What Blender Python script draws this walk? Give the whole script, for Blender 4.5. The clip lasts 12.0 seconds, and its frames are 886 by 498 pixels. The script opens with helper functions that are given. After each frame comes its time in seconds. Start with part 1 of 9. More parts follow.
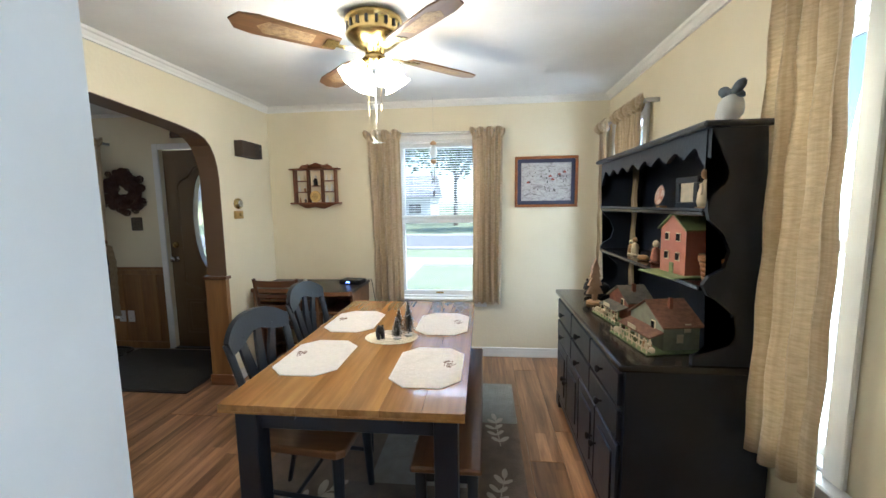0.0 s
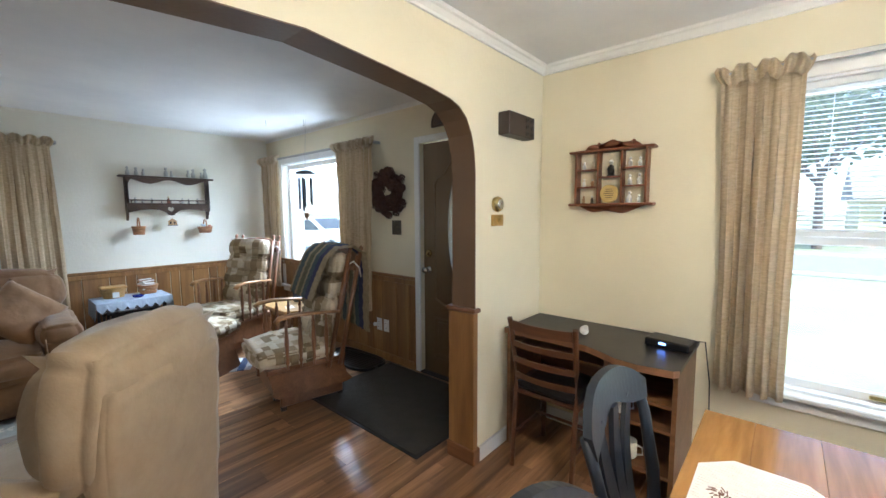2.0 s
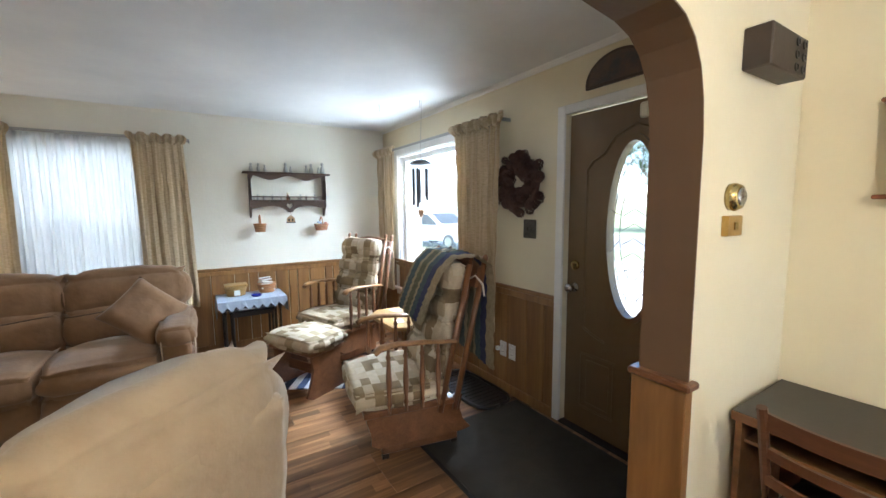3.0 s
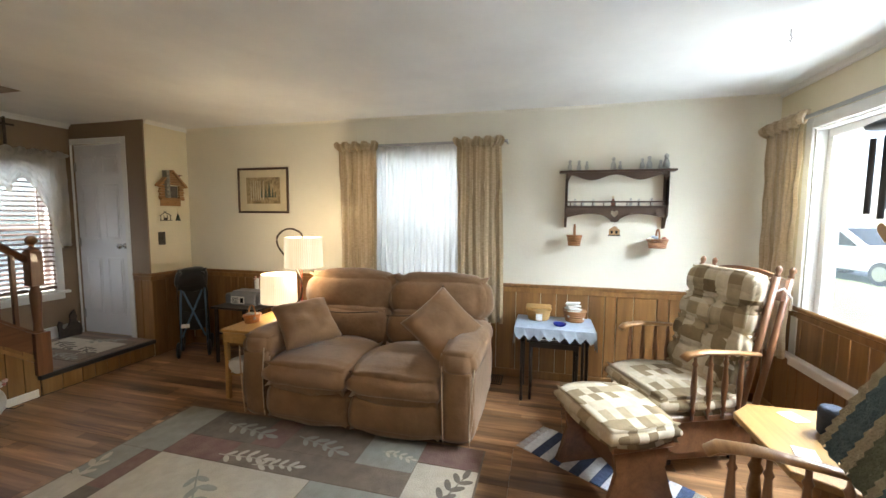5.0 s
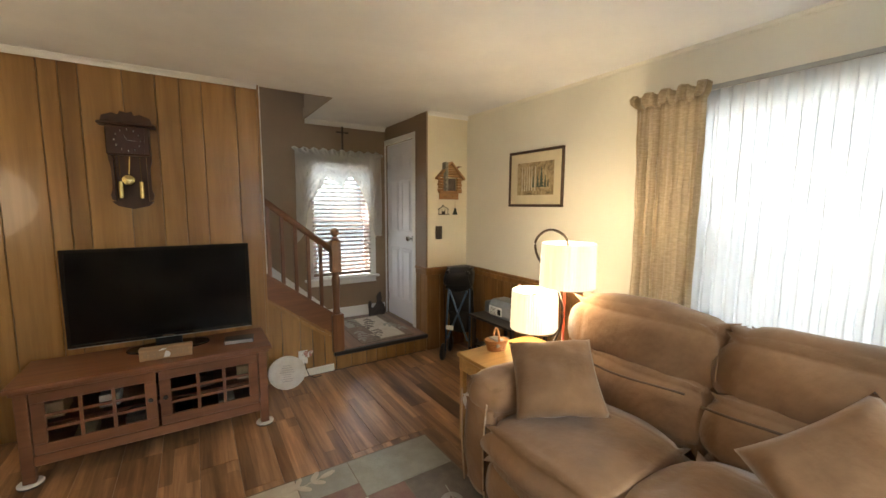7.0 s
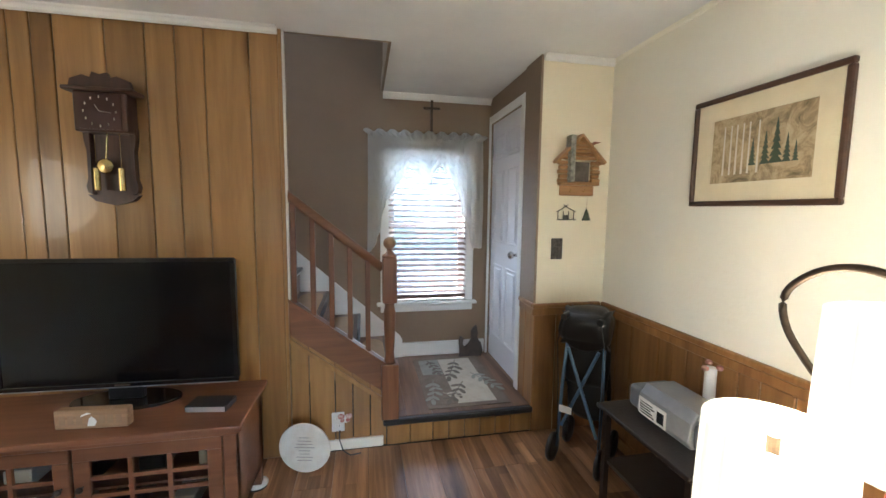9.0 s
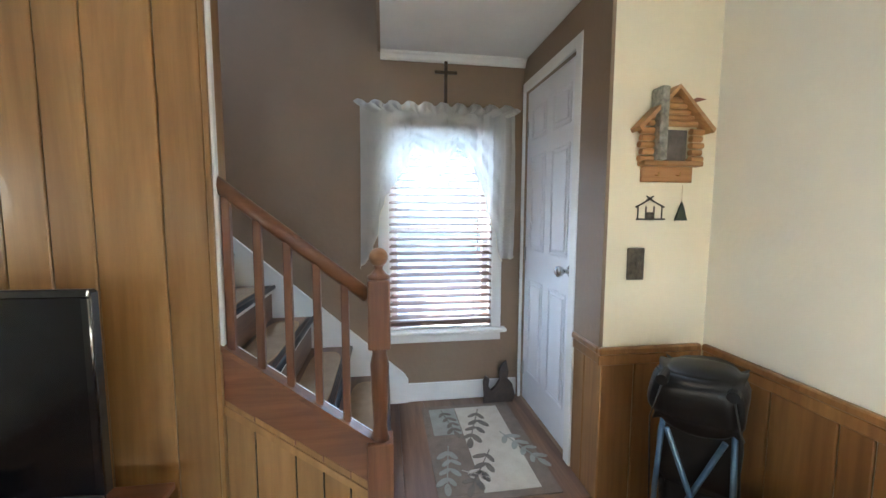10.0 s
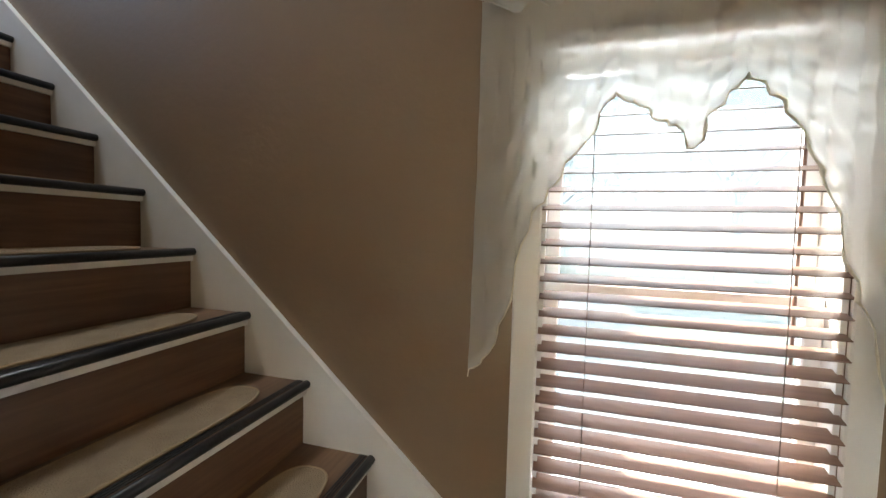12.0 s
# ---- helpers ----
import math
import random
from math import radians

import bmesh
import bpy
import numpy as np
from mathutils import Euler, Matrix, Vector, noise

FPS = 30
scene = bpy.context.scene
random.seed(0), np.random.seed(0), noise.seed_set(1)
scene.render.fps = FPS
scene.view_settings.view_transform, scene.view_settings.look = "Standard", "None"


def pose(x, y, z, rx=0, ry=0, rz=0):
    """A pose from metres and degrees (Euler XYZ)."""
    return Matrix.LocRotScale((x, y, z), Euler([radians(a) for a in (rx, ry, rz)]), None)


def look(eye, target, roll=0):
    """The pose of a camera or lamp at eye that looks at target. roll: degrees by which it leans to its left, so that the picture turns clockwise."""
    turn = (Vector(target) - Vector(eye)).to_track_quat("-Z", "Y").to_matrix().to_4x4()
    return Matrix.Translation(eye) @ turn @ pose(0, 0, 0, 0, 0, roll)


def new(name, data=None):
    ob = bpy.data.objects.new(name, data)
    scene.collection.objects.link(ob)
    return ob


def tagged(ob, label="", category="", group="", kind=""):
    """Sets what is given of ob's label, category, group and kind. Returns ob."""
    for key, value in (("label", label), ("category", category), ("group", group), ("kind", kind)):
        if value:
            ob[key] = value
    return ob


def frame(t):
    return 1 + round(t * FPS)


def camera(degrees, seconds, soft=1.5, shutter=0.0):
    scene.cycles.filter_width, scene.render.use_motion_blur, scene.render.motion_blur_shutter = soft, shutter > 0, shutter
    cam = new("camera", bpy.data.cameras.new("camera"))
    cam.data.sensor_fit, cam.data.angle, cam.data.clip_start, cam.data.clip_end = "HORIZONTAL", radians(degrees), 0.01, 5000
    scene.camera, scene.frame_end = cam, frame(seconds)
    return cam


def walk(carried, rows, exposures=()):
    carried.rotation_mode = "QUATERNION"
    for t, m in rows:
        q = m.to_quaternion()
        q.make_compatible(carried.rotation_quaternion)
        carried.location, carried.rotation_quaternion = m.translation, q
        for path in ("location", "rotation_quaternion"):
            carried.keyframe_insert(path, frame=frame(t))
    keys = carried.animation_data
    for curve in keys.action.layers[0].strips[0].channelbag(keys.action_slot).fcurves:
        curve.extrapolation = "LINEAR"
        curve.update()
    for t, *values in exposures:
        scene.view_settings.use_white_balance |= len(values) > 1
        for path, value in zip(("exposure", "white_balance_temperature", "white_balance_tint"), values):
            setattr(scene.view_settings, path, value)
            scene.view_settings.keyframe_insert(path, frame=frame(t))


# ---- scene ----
cam = camera(96.9, 12.0)
PATH = [
    (0, (0.068, -0.061, 1.418), (-0.139, 1.915, 1.191), -0.8),
    (0.5, (-0.016, 0.278, 1.428), (-0.519, 2.202, 1.213), -0.9),
    (1, (-0.173, 0.608, 1.429), (-0.975, 2.428, 1.219), -0.7),
    (1.5, (-0.402, 0.856, 1.419), (-1.486, 2.525, 1.225), -0.3),
    (2, (-0.694, 1.097, 1.405), (-2.004, 2.596, 1.216), -0.3),
    (2.5, (-1.035, 1.344, 1.420), (-2.539, 2.646, 1.216), -0.4),
    (4.5, (-2.135, 1.81, 1.424), (-4.127, 1.776, 1.243), -0.2),
    (5, (-2.356, 1.848, 1.420), (-4.286, 1.35, 1.252), 0.4),
    (5.5, (-2.602, 1.784, 1.445), (-4.372, 0.871, 1.259), 1.0),
    (6, (-2.899, 1.713, 1.455), (-4.417, 0.429, 1.240), 0.8),
    (6.5, (-3.153, 1.565, 1.443), (-4.421, 0.035, 1.219), 0.5),
    (7, (-3.444, 1.39, 1.447), (-4.511, -0.287, 1.224), 0.3),
    (7.5, (-3.758, 1.2, 1.441), (-4.629, -0.588, 1.226), 0.1),
    (9.5, (-4.41, -0.045, 1.391), (-4.73, -2.01, 1.198), 0.6),
    (10, (-4.482, -0.454, 1.379), (-4.778, -2.424, 1.194), 0.2),
    (10.5, (-4.544, -0.831, 1.374), (-4.81, -2.805, 1.2), -0.3),
    (11, (-4.606, -1.210, 1.371), (-4.744, -3.196, 1.212), -0.3),
    (11.5, (-4.641, -1.588, 1.391), (-4.473, -3.576, 1.242), -0.2),
    (12, (-4.547, -1.842, 1.422), (-4.0, -3.764, 1.323), 1.5),
]
walk(cam, [(t, look(eye, target, roll)) for t, eye, target, roll in PATH],
     exposures=((0.0, 2.4, 5500, 8), (1.0, 2.5, 5500, 8), (2.5, 2.95, 5700, 10), (4.5, 3.1, 6450, 10), (5.5, 3.15, 6700, 10), (6.5, 3.45, 6950, 10), (7.5, 3.52, 6800, 12), (9.5, 4.1, 5200, 7), (10.5, 4.22, 5300, 6), (11.0, 4.22, 5900, 5), (11.5, 3.95, 6500, 9), (12.0, 3.85, 6900, 9)))

# ---- world, sun, exposure ----
w = bpy.data.worlds.new("world")
scene.world = w
w.use_nodes = True
wn = w.node_tree
sky = wn.nodes.new("ShaderNodeTexSky")
sky.sky_type, sky.sun_disc, sky.sun_elevation, sky.sun_rotation = "NISHITA", False, radians(60), radians(123)
wn.nodes["Background"].inputs["Strength"].default_value = 0.10
wn.links.new(sky.outputs[0], wn.nodes["Background"].inputs["Color"])
sun = new("sun", bpy.data.lights.new("sun", "SUN"))
sun.data.energy, sun.data.angle, sun.data.color = 2.6, radians(1), (1.0, 0.95, 0.88)
sun.matrix_world = look((0, 0, 10), (-0.42, 0.27, 9.134))
scene.view_settings.exposure = 2.3


def area_lamp(name, eye, target, sx, sy, power, col=(0.9, 0.95, 1.0)):
    ld = bpy.data.lights.new(name, "AREA")
    ld.shape, ld.size, ld.size_y, ld.energy, ld.color = "RECTANGLE", sx, sy, power, col
    ob = new(name, ld)
    ob.matrix_world = look(eye, target)
    return ob


def point_lamp(name, p, power, r=0.03, col=(1.0, 0.72, 0.4)):
    ld = bpy.data.lights.new(name, "POINT")
    ld.energy, ld.shadow_soft_size, ld.color = power, r, col
    ob = new(name, ld)
    ob.location = p
    return ob


DAY = (0.80, 0.91, 1.0)
area_lamp("daylight_west_window", (-5.90, 0.72, 1.27), (0, 0.72, 1.2), 0.82, 1.38, 2.9, DAY)
area_lamp("daylight_east_window", (1.24, 3.0, 1.27), (-3, 2.6, 1.2), 0.5, 1.4, 4.5, DAY)
area_lamp("daylight_east_window_near", (1.24, 1.35, 1.27), (-3, 0.9, 1.2), 0.3, 1.35, 7, DAY)
front = area_lamp("daylight_front_window", (-4.60, 3.90, 2.2), (-3.5, -1.2, 0.7), 1.3, 0.5, 29, DAY)
front.data.spread = radians(145)
area_lamp("daylight_dining_window", (-0.35, 3.86, 2.25), (-0.35, 1.2, 0.4), 0.7, 0.5, 4, DAY)
area_lamp("daylight_stair_window", (-4.845, -3.25, 2.2), (-4.6, -1.0, 0.5), 0.7, 0.5, 5.0, DAY)
# unseen fill lamp, added at the top of the stairwell to lift the stairs
area_lamp("upstairs_daylight", (-2.6, -2.4, 4.55), (-3.2, -2.4, 0), 1.6, 0.8, 6.5, DAY)
# fill lamp added in the unseen kitchen to brighten the white partition
area_lamp("daylight_kitchen_window", (1.27, -0.75, 1.45), (-3, -0.2, 1.2), 0.6, 0.85, 4.2, DAY)
point_lamp("lamp_beyond_television", (-2.15, -0.9, 1.45), 1.3, 0.28, (1.0, 0.84, 0.62))
# lamps added out of sight outside, in place of daylight thrown up by the ground
area_lamp("ground_light_front_window", (-4.75, 4.3, 0.1), (-4.0, -0.2, 2.3), 1.5, 0.8, 9.5, DAY)
area_lamp("ground_light_stair_window", (-4.84, -3.6, 0.25), (-4.84, -1.9, 2.3), 0.8, 0.5, 13, DAY)
area_lamp("ground_light_dining_window", (-0.35, 4.2, 0.1), (-0.6, 1.9, 2.3), 0.8, 0.6, 6, DAY)

# ---- materials ----


def nodes_of(name):
    m = bpy.data.materials.new(name)
    m.use_nodes = True
    nt = m.node_tree
    return m, nt, nt.nodes["Principled BSDF"]


def node(nt, kind, **kw):
    n = nt.nodes.new("ShaderNode" + kind)
    for k, v in kw.items():
        n.inputs[k].default_value = v
    return n


def ramp(nt, fac, stops):
    r = nt.nodes.new("ShaderNodeValToRGB")
    e = r.color_ramp.elements
    while len(e) < len(stops):
        e.new(0.5)
    for el, (p, c) in zip(e, stops):
        el.position, el.color = p, (*c, 1)
    nt.links.new(fac, r.inputs[0])
    return r.outputs[0]


def coords(nt, stretch=(1, 1, 1), rand=0.0):
    tc = nt.nodes.new("ShaderNodeTexCoord")
    mp = nt.nodes.new("ShaderNodeMapping")
    mp.inputs["Scale"].default_value = stretch
    nt.links.new(tc.outputs["Object"], mp.inputs[0])
    if rand:
        oi = nt.nodes.new("ShaderNodeObjectInfo")
        mul = nt.nodes.new("ShaderNodeVectorMath")
        mul.operation = "SCALE"
        mul.inputs[0].default_value = (rand, rand * 1.7, rand * 0.6)
        nt.links.new(oi.outputs["Random"], mul.inputs["Scale"])
        nt.links.new(mul.outputs[0], mp.inputs["Location"])
    return mp.outputs[0]


def surf(name, c1, c2=None, scale=6.0, stretch=(1, 1, 1), rough=0.6, bump=0.1, bscale=80.0, metal=0.0, rand=0.0, tone=0.0, sheen=0.0, spec=0.5, coat=0.0, trans=0.0, lo=0.35, hi=0.65):
    """A surface with two scales of variation: broad blotches between c1 and c2, and a fine relief."""
    m, nt, b = nodes_of(name)
    c2 = c2 or tuple(v * 0.88 for v in c1)
    co = coords(nt, stretch, rand)
    n1 = node(nt, "TexNoise", Scale=scale, Detail=6.0, Roughness=0.6)
    nt.links.new(co, n1.inputs["Vector"])
    col = ramp(nt, n1.outputs[0], [(lo, c2), (hi, c1)])
    if tone:
        oi = nt.nodes.new("ShaderNodeObjectInfo")
        hs = nt.nodes.new("ShaderNodeHueSaturation")
        mr = node(nt, "MapRange")
        mr.inputs["To Min"].default_value, mr.inputs["To Max"].default_value = 1 - tone, 1 + tone
        nt.links.new(oi.outputs["Random"], mr.inputs["Value"])
        nt.links.new(mr.outputs[0], hs.inputs["Value"])
        nt.links.new(col, hs.inputs["Color"])
        col = hs.outputs[0]
    nt.links.new(col, b.inputs["Base Color"])
    n2 = node(nt, "TexNoise", Scale=bscale, Detail=4.0)
    nt.links.new(co, n2.inputs["Vector"])
    bp = node(nt, "Bump", Strength=bump, Distance=0.01)
    nt.links.new(n2.outputs[0], bp.inputs["Height"])
    nt.links.new(bp.outputs[0], b.inputs["Normal"])
    mr2 = node(nt, "MapRange")
    mr2.inputs["To Min"].default_value, mr2.inputs["To Max"].default_value = max(rough - 0.08, 0.02), min(rough + 0.08, 1)
    nt.links.new(n1.outputs[0], mr2.inputs["Value"])
    nt.links.new(mr2.outputs[0], b.inputs["Roughness"])
    b.inputs["Metallic"].default_value = metal
    b.inputs["Sheen Weight"].default_value = sheen
    b.inputs["Specular IOR Level"].default_value = spec
    b.inputs["Coat Weight"].default_value = coat
    if trans:
        mx = nt.nodes.new("ShaderNodeMixShader")
        tl = nt.nodes.new("ShaderNodeBsdfTranslucent")
        nt.links.new(col, tl.inputs[0])
        mx.inputs[0].default_value = trans
        nt.links.new(b.outputs[0], mx.inputs[1])
        nt.links.new(tl.outputs[0], mx.inputs[2])
        nt.links.new(mx.outputs[0], nt.nodes["Material Output"].inputs[0])
    return m


def wood(name, light, dark, along="z", rough=0.45, fine=1.0, rand=3.0, tone=0.08, coat=0.0, knots=0.0, bump=0.06, spec=0.5, strips=0.0):
    """Grain that runs along one axis, with streaks, pores and, if asked, knots."""
    m, nt, b = nodes_of(name)
    st = {"x": (0.6, 9, 9), "y": (9, 0.6, 9), "z": (9, 9, 0.6)}[along]
    co = coords(nt, tuple(v * fine for v in st), rand)
    n1 = node(nt, "TexNoise", Scale=1.3, Detail=8.0, Roughness=0.62, Distortion=0.8)
    nt.links.new(co, n1.inputs["Vector"])
    mid = tuple((a + c) / 2 for a, c in zip(light, dark))
    col = ramp(nt, n1.outputs[0], [(0.3, dark), (0.5, mid), (0.68, light)])
    n3 = node(nt, "TexNoise", Scale=9.0, Detail=3.0)
    nt.links.new(co, n3.inputs["Vector"])
    mix = nt.nodes.new("ShaderNodeMixRGB")
    mix.blend_type = "MULTIPLY"
    mix.inputs[0].default_value = 0.45
    nt.links.new(col, mix.inputs[1])
    nt.links.new(ramp(nt, n3.outputs[0], [(0.35, (0.62, 0.58, 0.55)), (0.6, (1, 1, 1))]), mix.inputs[2])
    col = mix.outputs[0]
    if strips:
        # narrow printed staves of differing tone, 0.7 m long
        cs = coords(nt, (1, 1, 1))
        sn = nt.nodes.new("ShaderNodeVectorMath")
        sn.operation = "SNAP"
        sn.inputs[1].default_value = (strips, 9, 9)
        nt.links.new(cs, sn.inputs[0])
        oi = nt.nodes.new("ShaderNodeObjectInfo")
        w1 = nt.nodes.new("ShaderNodeTexWhiteNoise")
        w1.noise_dimensions = "4D"
        nt.links.new(sn.outputs[0], w1.inputs["Vector"])
        nt.links.new(oi.outputs["Random"], w1.inputs["W"])
        ad = nt.nodes.new("ShaderNodeVectorMath")
        ad.operation = "MULTIPLY_ADD"
        ad.inputs[1].default_value = (0, 0.7, 0)
        nt.links.new(w1.outputs["Color"], ad.inputs[0])
        nt.links.new(cs, ad.inputs[2])
        s2 = nt.nodes.new("ShaderNodeVectorMath")
        s2.operation = "SNAP"
        s2.inputs[1].default_value = (strips, 0.7, 9)
        nt.links.new(ad.outputs[0], s2.inputs[0])
        w2 = nt.nodes.new("ShaderNodeTexWhiteNoise")
        w2.noise_dimensions = "4D"
        nt.links.new(s2.outputs[0], w2.inputs["Vector"])
        nt.links.new(oi.outputs["Random"], w2.inputs["W"])
        ms = nt.nodes.new("ShaderNodeMixRGB")
        ms.blend_type, ms.inputs[0].default_value = "MULTIPLY", 0.72
        nt.links.new(col, ms.inputs[1])
        nt.links.new(ramp(nt, w2.outputs["Value"], [(0.0, (0.40, 0.34, 0.30)), (0.45, (0.86, 0.82, 0.78)), (1.0, (1.4, 1.38, 1.36))]), ms.inputs[2])
        col = ms.outputs[0]
    if knots:
        ck = coords(nt, {"x": (2, 6, 6), "y": (6, 2, 6), "z": (6, 6, 2)}[along], rand)
        v = node(nt, "TexVoronoi", Scale=0.55)
        nt.links.new(ck, v.inputs["Vector"])
        mk = nt.nodes.new("ShaderNodeMixRGB")
        mk.blend_type = "MULTIPLY"
        mk.inputs[0].default_value = knots
        nt.links.new(col, mk.inputs[1])
        nt.links.new(ramp(nt, v.outputs["Distance"], [(0.05, (0.25, 0.15, 0.1)), (0.17, (1, 1, 1))]), mk.inputs[2])
        col = mk.outputs[0]
    if tone:
        oi = nt.nodes.new("ShaderNodeObjectInfo")
        hs = nt.nodes.new("ShaderNodeHueSaturation")
        mr = node(nt, "MapRange")
        mr.inputs["To Min"].default_value, mr.inputs["To Max"].default_value = 1 - tone, 1 + tone
        nt.links.new(oi.outputs["Random"], mr.inputs["Value"])
        nt.links.new(mr.outputs[0], hs.inputs["Value"])
        nt.links.new(col, hs.inputs["Color"])
        col = hs.outputs[0]
    nt.links.new(col, b.inputs["Base Color"])
    bp = node(nt, "Bump", Strength=bump, Distance=0.004)
    nt.links.new(n3.outputs[0], bp.inputs["Height"])
    nt.links.new(bp.outputs[0], b.inputs["Normal"])
    b.inputs["Roughness"].default_value = rough
    b.inputs["Coat Weight"].default_value = coat
    b.inputs["Specular IOR Level"].default_value = spec
    return m


def glass_mat(name, tint=(1, 1, 1), rough=0.0):
    m, nt, b = nodes_of(name)
    b.inputs["Base Color"].default_value = (*tint, 1)
    b.inputs["Roughness"].default_value = rough
    b.inputs["Transmission Weight"].default_value = 1.0
    b.inputs["IOR"].default_value = 1.1
    return m


def glow(name, col, power):
    m, nt, b = nodes_of(name)
    b.inputs["Base Color"].default_value = (*col, 1)
    b.inputs["Emission Color"].default_value = (*col, 1)
    b.inputs["Emission Strength"].default_value = power
    return m


PLASTER = surf("cream_plaster", (0.74, 0.67, 0.50), (0.70, 0.63, 0.46), scale=1.4, rough=0.75, bump=0.12, bscale=45, spec=0.25)
PLASTER_W = surf("pale_cream_plaster", (0.76, 0.73, 0.63), (0.71, 0.68, 0.59), scale=1.4, rough=0.75, bump=0.12, bscale=45, spec=0.25)
CEIL = surf("white_ceiling_plaster", (0.76, 0.76, 0.75), (0.68, 0.68, 0.68), scale=1.8, rough=0.8, bump=0.5, bscale=3.0, spec=0.2)
BROWNWALL = surf("taupe_brown_paint", (0.24, 0.168, 0.104), (0.215, 0.148, 0.091), scale=2.0, rough=0.5, bump=0.15, bscale=40)
ARCHBROWN = surf("brown_arch_paint", (0.13, 0.075, 0.04), (0.115, 0.066, 0.035), scale=3, rough=0.45, bump=0.12, bscale=40)
WHITE = surf("white_trim_paint", (0.78, 0.77, 0.74), (0.73, 0.72, 0.69), scale=5, rough=0.4, bump=0.05)
DOORWHITE = surf("white_door_paint", (0.77, 0.77, 0.79), (0.72, 0.72, 0.74), scale=3, rough=0.35, bump=0.06)
PANEL = wood("knotty_pine_panelling", (0.40, 0.225, 0.078), (0.21, 0.107, 0.034), "z", rough=0.3, fine=0.4, rand=5, tone=0.14, knots=0.6, coat=0.3)
WAINS = wood("wainscot_panelling", (0.32, 0.165, 0.055), (0.18, 0.085, 0.029), "z", rough=0.38, fine=0.6, rand=5, tone=0.1, knots=0.3, coat=0.15)
RAILWOOD = wood("stained_rail_wood", (0.22, 0.095, 0.04), (0.12, 0.048, 0.02), "x", rough=0.32, coat=0.3)
RAILWOOD_Z = wood("stained_post_wood", (0.22, 0.095, 0.04), (0.12, 0.048, 0.02), "z", rough=0.32, coat=0.3)
FLOORW = wood("laminate_plank", (0.50, 0.285, 0.145), (0.10, 0.044, 0.019), "y", rough=0.28, fine=0.9, rand=9, tone=0.10, spec=0.5, strips=0.062)
PINE_TOP = wood("honey_pine_tabletop", (0.42, 0.215, 0.06), (0.22, 0.10, 0.026), "y", rough=0.2, fine=0.6, rand=4, tone=0.08, coat=0.4, knots=0.5)
BLACKPAINT = surf("black_painted_wood", (0.011, 0.015, 0.027), (0.007, 0.010, 0.018), scale=7, rough=0.33, bump=0.08, bscale=50)
DARKGLOSS = surf("worn_black_top", (0.02, 0.015, 0.013), (0.012, 0.009, 0.008), scale=5, rough=0.2, bump=0.04, bscale=50, coat=0.3)
CHAIRBLUE = surf("blue_black_painted_chair", (0.014, 0.019, 0.029), (0.009, 0.012, 0.018), scale=8, rough=0.35, bump=0.06)
CURT = surf("tan_woven_curtain", (0.72, 0.60, 0.42), (0.57, 0.46, 0.30), scale=30, stretch=(1, 1, 4), rough=0.9, bump=0.4, bscale=120, sheen=0.3, trans=0.3)
def vertical_streaks(m, dark):
    """Long darker threads down a hung cloth."""
    nt = m.node_tree
    b = nt.nodes["Principled BSDF"]
    src = b.inputs["Base Color"].links[0].from_socket
    n = node(nt, "TexNoise", Scale=26.0, Detail=5.0)
    nt.links.new(coords(nt, (1, 0.3, 0.015)), n.inputs["Vector"])
    mx = nt.nodes.new("ShaderNodeMixRGB")
    mx.blend_type, mx.inputs[0].default_value = "MULTIPLY", 1.0
    nt.links.new(src, mx.inputs[1])
    nt.links.new(ramp(nt, n.outputs[0], [(0.35, dark), (0.6, (1, 1, 1))]), mx.inputs[2])
    for l in list(src.links):
        if l.to_node != mx:
            nt.links.new(mx.outputs[0], l.to_socket)


vertical_streaks(CURT, (0.66, 0.60, 0.52))


def see_through(m, amount):
    """Open weave: part of the light passes straight."""
    nt = m.node_tree
    out = nt.nodes["Material Output"]
    mx, tr = nt.nodes.new("ShaderNodeMixShader"), nt.nodes.new("ShaderNodeBsdfTransparent")
    src = out.inputs[0].links[0].from_socket
    mx.inputs[0].default_value = amount
    nt.links.new(src, mx.inputs[1])
    nt.links.new(tr.outputs[0], mx.inputs[2])
    nt.links.new(mx.outputs[0], out.inputs[0])


SHEER = surf("white_sheer", (0.86, 0.85, 0.81), (0.83, 0.82, 0.78), scale=8, rough=0.9, bump=0.1, trans=0.8)
VOILE = surf("grey_white_voile", (0.80, 0.80, 0.79), (0.74, 0.74, 0.74), scale=7, stretch=(1, 3, 0.3), rough=0.9, bump=0.1, trans=0.5)
see_through(SHEER, 0.36)
see_through(VOILE, 0.16)
SUEDE = surf("tan_microfibre", (0.255, 0.145, 0.074), (0.165, 0.09, 0.044), scale=3.2, rough=0.9, bump=0.35, bscale=26, sheen=0.25, spec=0.2)
SUEDE_L = surf("light_tan_microfibre", (0.52, 0.405, 0.27), (0.44, 0.33, 0.215), scale=5, rough=0.9, bump=0.25, bscale=30, sheen=0.3, spec=0.2)
BRASS = surf("antique_brass", (0.56, 0.43, 0.19), (0.42, 0.31, 0.12), scale=12, rough=0.25, metal=1.0, bump=0.03)
CHROME = surf("brushed_nickel", (0.6, 0.6, 0.6), (0.5, 0.5, 0.5), scale=12, rough=0.22, metal=1.0, bump=0.02)
BLACK = surf("black_plastic", (0.01, 0.01, 0.011), (0.007, 0.007, 0.008), scale=20, rough=0.35, bump=0.03)
LACEM = surf("cream_lace_edge", (0.82, 0.79, 0.68), (0.74, 0.70, 0.58), scale=60, rough=0.95, bump=0.5, bscale=200, trans=0.55)
GLASS = glass_mat("window_glass")

